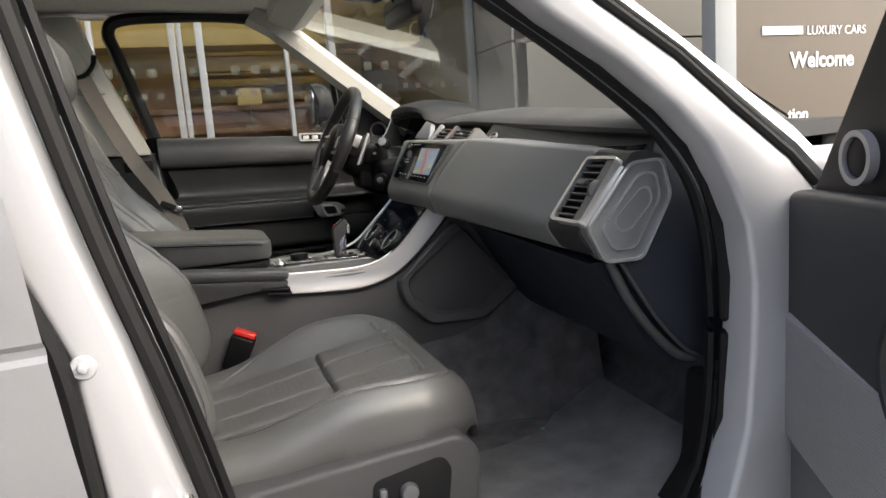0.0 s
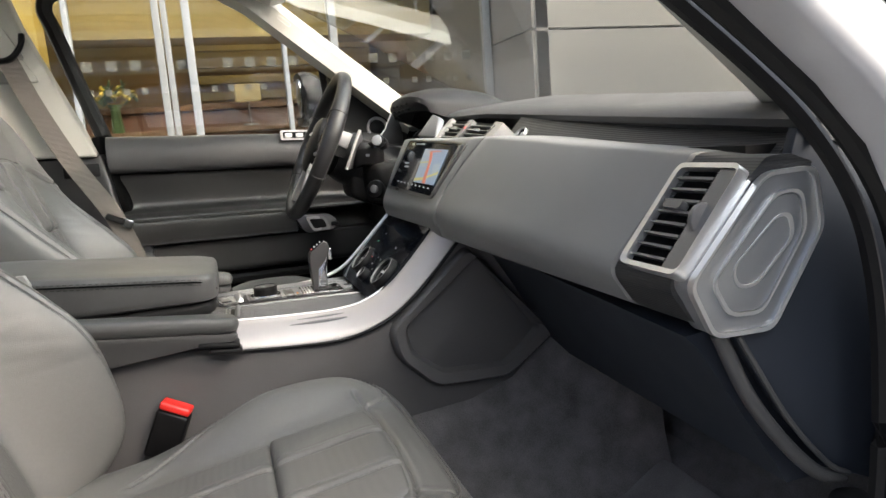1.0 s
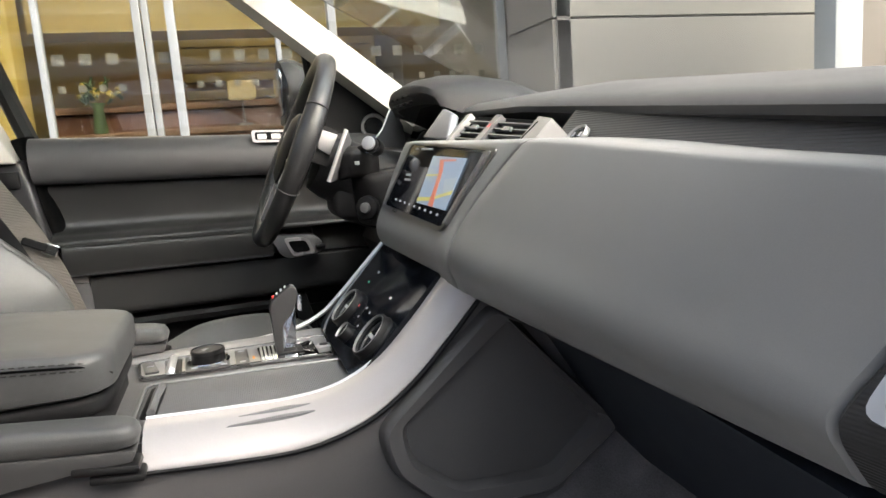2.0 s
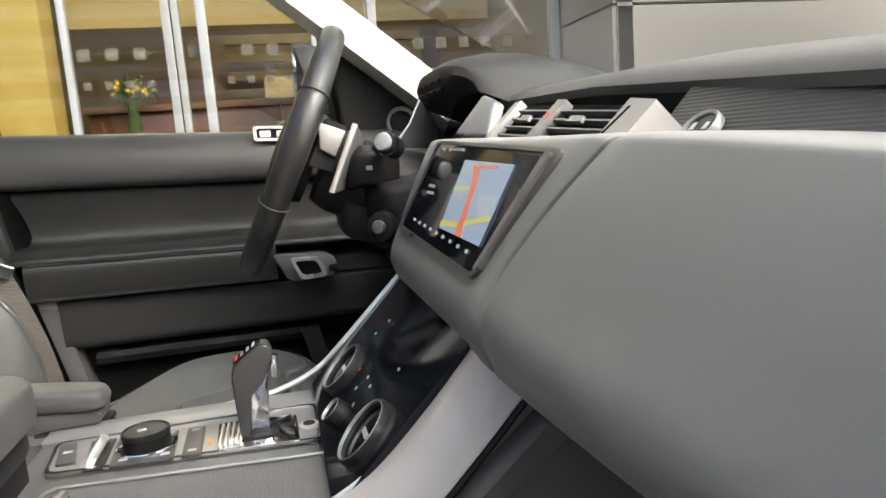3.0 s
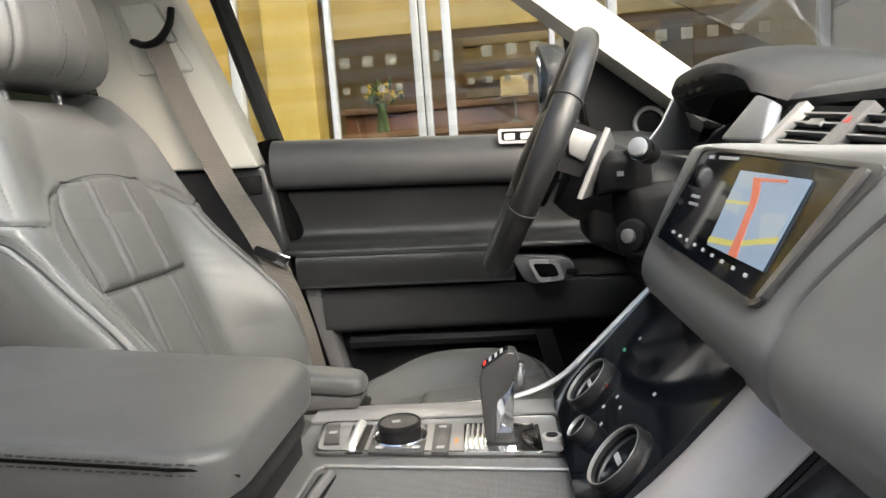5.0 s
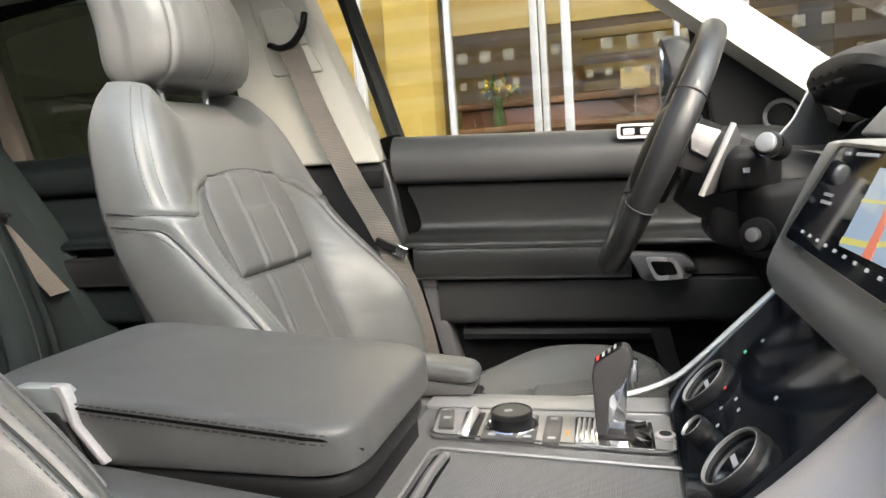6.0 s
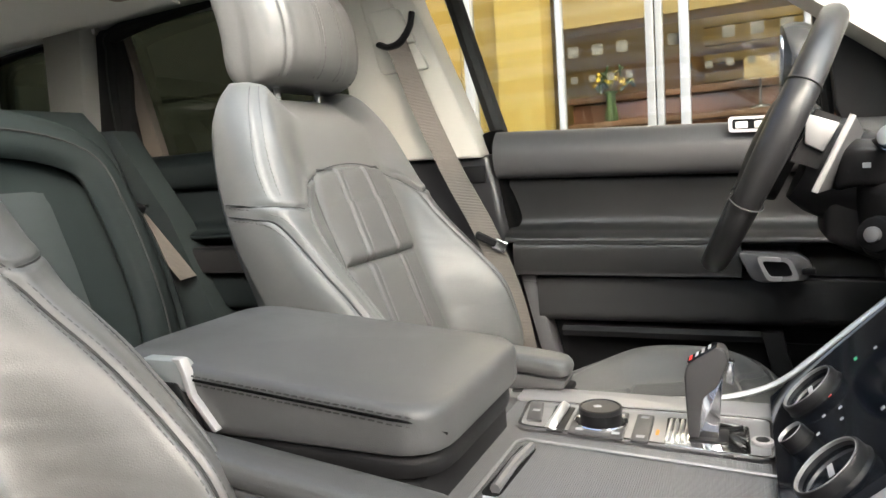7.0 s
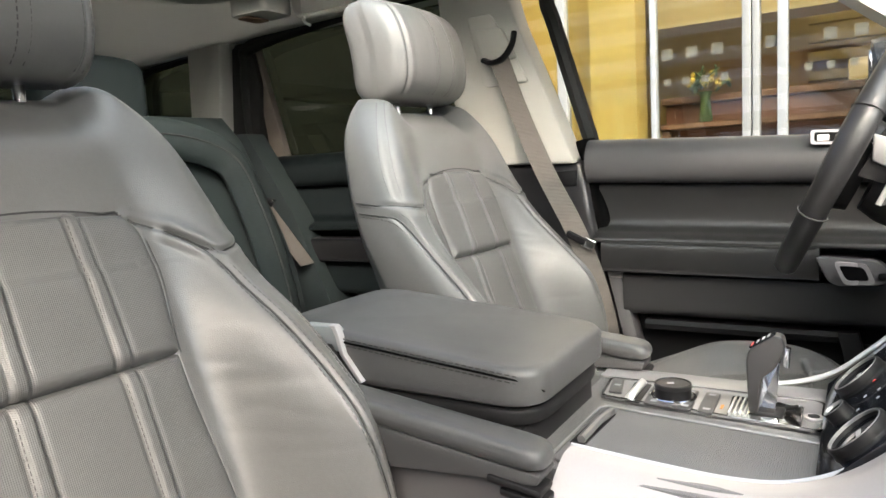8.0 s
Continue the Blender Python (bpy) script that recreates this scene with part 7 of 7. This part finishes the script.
bk = thing("belt_buckle", (-0.16, -0.178, 0.60), "black seat belt buckle with a red release button", "buckle")
BM = pose(-0.172, -0.180, 0.680, 0, 24, -14)
part("housing", box(-0.024, 0.024, -0.014, 0.014, -0.052, 0.024, 0.005, 3, BM), BLACK, bk)
part("button", box(-0.023, 0.023, -0.0125, 0.0125, 0.0245, 0.037, 0.004, 3, BM), RED, bk, "red release button")
part("stalk", box(-0.010, 0.010, -0.005, 0.005, -0.12, -0.04, 0.003, 2, BM), BLACK, bk)
part("label_mark", merge(*[box(-0.010, 0.010, -0.0128, -0.0121, -0.006 - 0.008 * k, -0.003 - 0.008 * k, 0, 1, BM) for k in range(3)]), GREY, bk)

tun = loft([[(x, -0.150, z), (x, -0.158, z - 0.012), (x, -0.172 - w, z - 0.07), (x, -0.20 - w, 0.47 + (z - 0.6) * 0.4), (x, -0.24 - w, 0.435), (x, -0.24 - w, 0.425), (x, -0.10, 0.425)] for x, z, w in ((-0.30, 0.60, 0.0), (0.0, 0.61, 0.0), (0.20, 0.62, 0.01), (0.32, 0.63, 0.02), (0.40, 0.655, 0.03), (0.47, 0.72, 0.05), (0.53, 0.77, 0.08), (0.62, 0.80, 0.10))])
solo("tunnel_carpet", tun, CARPET, "charcoal carpet on the side of the centre tunnel", "carpet", kind="structure")

# ---- floor mats ----
mt = thing("floor_mat", (0.3, -0.45, 0.43), "dark velour floor mat in the passenger footwell", "floor mat")
mo = round_poly([(-0.02, -0.70), (0.52, -0.72), (0.60, -0.70), (0.61, -0.30), (0.55, -0.26), (0.50, -0.29), (0.43, -0.367), (0.30, -0.405), (0.20, -0.40), (0.0, -0.40)], 0.04)
mesh_m = prism(mo, xy(), 0.432, 0.442, 0.003)
for x in (0.50, 0.54, 0.58):
    bmesh.ops.bisect_plane(mesh_m, geom=list(mesh_m.verts) + list(mesh_m.edges) + list(mesh_m.faces), plane_co=(x, 0, 0), plane_no=(1, 0, 0))
for v in mesh_m.verts:
    v.co.z += 0.62 * max(0.0, v.co.x - 0.50)
part("carpet_pad", mesh_m, MATGREY, mt)
for x, y in ((0.10, -0.60), (0.10, -0.45)):
    part("fastener", cyl(0.011, 0.009, 0.008, axis((x, y, 0.446), (0, 0, 1)), 16, 0.002), BLACK, mt)
tagged(part("paper_scrap", box(0.420, 0.428, -0.374, -0.368, 0.4415, 0.4435), ICONG), "tiny green scrap on the carpet", "scrap")

# ---- rear bench ----
rs_ = thing("bench_seat", (-1.2, 0.0, 0.45), "grey leather rear bench seat with bolsters", "car seat")


def bench_back(y0, y1):
    secs_ = []
    for k in range(11):
        v = k / 10
        z = 0.62 + 0.58 * v
        xf = -0.98 - 0.20 * v
        row = []
        for j in range(15):
            a = -1 + 2 * j / 14
            y = (y0 + y1) / 2 + (y1 - y0) / 2 * a
            x = xf + 0.05 * sstep(0.5, 0.85, abs(a)) * math.sin(min(1, v * 1.4) * math.pi * 0.9 + 0.2) - 0.04 * sstep(0.86, 1.0, abs(a)) - 0.06 * sstep(0.85, 1.0, v)
            row.append((x, y, z))
        row += [(xf - 0.16, y1, z), (xf - 0.16, y0, z)]
        secs_.append(row)
    return loft(secs_)


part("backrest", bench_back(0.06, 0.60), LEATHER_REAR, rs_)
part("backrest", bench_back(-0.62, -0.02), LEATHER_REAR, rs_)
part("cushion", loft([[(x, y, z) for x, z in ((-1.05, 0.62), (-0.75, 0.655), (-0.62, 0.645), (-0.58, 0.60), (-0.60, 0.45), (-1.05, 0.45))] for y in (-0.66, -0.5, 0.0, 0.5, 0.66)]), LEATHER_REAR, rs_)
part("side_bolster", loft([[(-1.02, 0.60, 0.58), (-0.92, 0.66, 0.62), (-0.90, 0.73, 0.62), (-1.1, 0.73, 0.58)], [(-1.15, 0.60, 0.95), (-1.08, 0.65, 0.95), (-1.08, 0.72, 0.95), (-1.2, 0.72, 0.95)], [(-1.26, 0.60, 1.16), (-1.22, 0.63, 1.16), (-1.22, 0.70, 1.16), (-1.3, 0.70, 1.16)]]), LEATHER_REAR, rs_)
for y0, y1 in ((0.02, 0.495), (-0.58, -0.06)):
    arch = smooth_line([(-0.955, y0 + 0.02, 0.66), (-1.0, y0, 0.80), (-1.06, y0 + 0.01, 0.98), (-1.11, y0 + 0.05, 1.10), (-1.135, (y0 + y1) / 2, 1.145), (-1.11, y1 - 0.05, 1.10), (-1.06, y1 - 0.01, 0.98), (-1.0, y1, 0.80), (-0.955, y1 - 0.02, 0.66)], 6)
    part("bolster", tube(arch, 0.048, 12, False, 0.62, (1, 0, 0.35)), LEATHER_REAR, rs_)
    part("piping", tube([p + Vector((0.030, 0, 0.006)) for p in arch], 0.0022, 6), GROOVE, rs_)
part("insert", grid(lambda a, b: Vector((-0.972 - 0.20 * (0.1 + 0.7 * b) + 0.010 * min(1, min(a, 1 - a) * 8) * min(1, min(b, 1 - b) * 8), 0.13 + 0.24 * a, 0.67 + 0.38 * b)), 10, 12), mat("pale rear insert", (0.030, 0.037, 0.037), 0.5, bump=0.2, pattern="leather", size=0.0022), rs_, "paler insert")
for y in (0.185, -0.38):
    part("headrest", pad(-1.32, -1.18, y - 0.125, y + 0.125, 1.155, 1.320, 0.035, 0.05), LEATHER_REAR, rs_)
rb = thing("rear_belt", (-1.1, 0.55, 0.7), "dark rear seat belt lying on the bench", "seat belt")
rbl = smooth_line([(-1.27, 0.46, 1.275), (-1.19, 0.50, 1.19), (-1.12, 0.565, 1.05), (-1.02, 0.63, 0.86)], 6)
part("webbing", ribbon(rbl, [(0.2, 1, 0.1)] * len(rbl), 0.046, 0.001), BELT, rb)
part("tongue", box(-0.012, 0.012, -0.018, 0.018, -0.01, 0.01, 0.003, 1, pose(-1.105, 0.575, 1.04, 0, 30, 0)), BLACK, rb)
part("tongue_plate", box(-0.004, 0.004, 0.014, 0.034, -0.009, 0.009, 0.002, 1, pose(-1.105, 0.575, 1.04, 0, 30, 0)), CHROME, rb)

for ob in (rs_, rb):
    ob.location.x += REAR
rs_.scale.z = 1.11

# ---- roof fittings ----
rl = thing("reading_lamp", (-1.04, 0.47, 1.50), "ivory roof reading lamp with a clear lens", "lamp")
part("housing", prism(round_poly([(-1.11, 0.42), (-0.99, 0.42), (-0.99, 0.52), (-1.11, 0.52)], 0.02), xy(), 1.498, 1.548, 0.006), CREAMP, rl)
part("lens", prism(round_poly([(-1.10, 0.435), (-1.055, 0.435), (-1.055, 0.505), (-1.10, 0.505)], 0.012), xy(), 1.495, 1.4995, 0.001), BROWN, rl, "amber lens")
gh = thing("grab_handle", (-0.86, 0.50, 1.50), "ivory roof grab handle", "handle")
part("bar", tube(smooth_line([(-0.98, 0.52, 1.540), (-0.97, 0.515, 1.502), (-0.93, 0.51, 1.488), (-0.80, 0.51, 1.488), (-0.76, 0.515, 1.502), (-0.75, 0.52, 1.540)], 6), 0.011, 10, False, 0.7), CREAMP, gh)
part("hook", tube(smooth_line([(-0.94, 0.505, 1.490), (-0.94, 0.50, 1.475), (-0.935, 0.515, 1.468)], 4), 0.004, 8), CREAMP, gh)
im = thing("interior_mirror", (0.35, 0.02, 1.42), "black interior mirror below the windscreen header", "mirror")
part("housing", prism(round_poly([(-0.11, 1.365), (0.13, 1.365), (0.13, 1.435), (-0.11, 1.435)], 0.025), yz(), 0.285, 0.315, 0.008), BLACK, im)
part("stem", tube([(0.31, 0.02, 1.42), (0.25, 0.02, 1.445), (0.20, 0.02, 1.47)], 0.012, 8), BLACK, im)
part("sensor_pod", box(0.17, 0.27, -0.04, 0.08, 1.425, 1.468, 0.015), GREY, im)
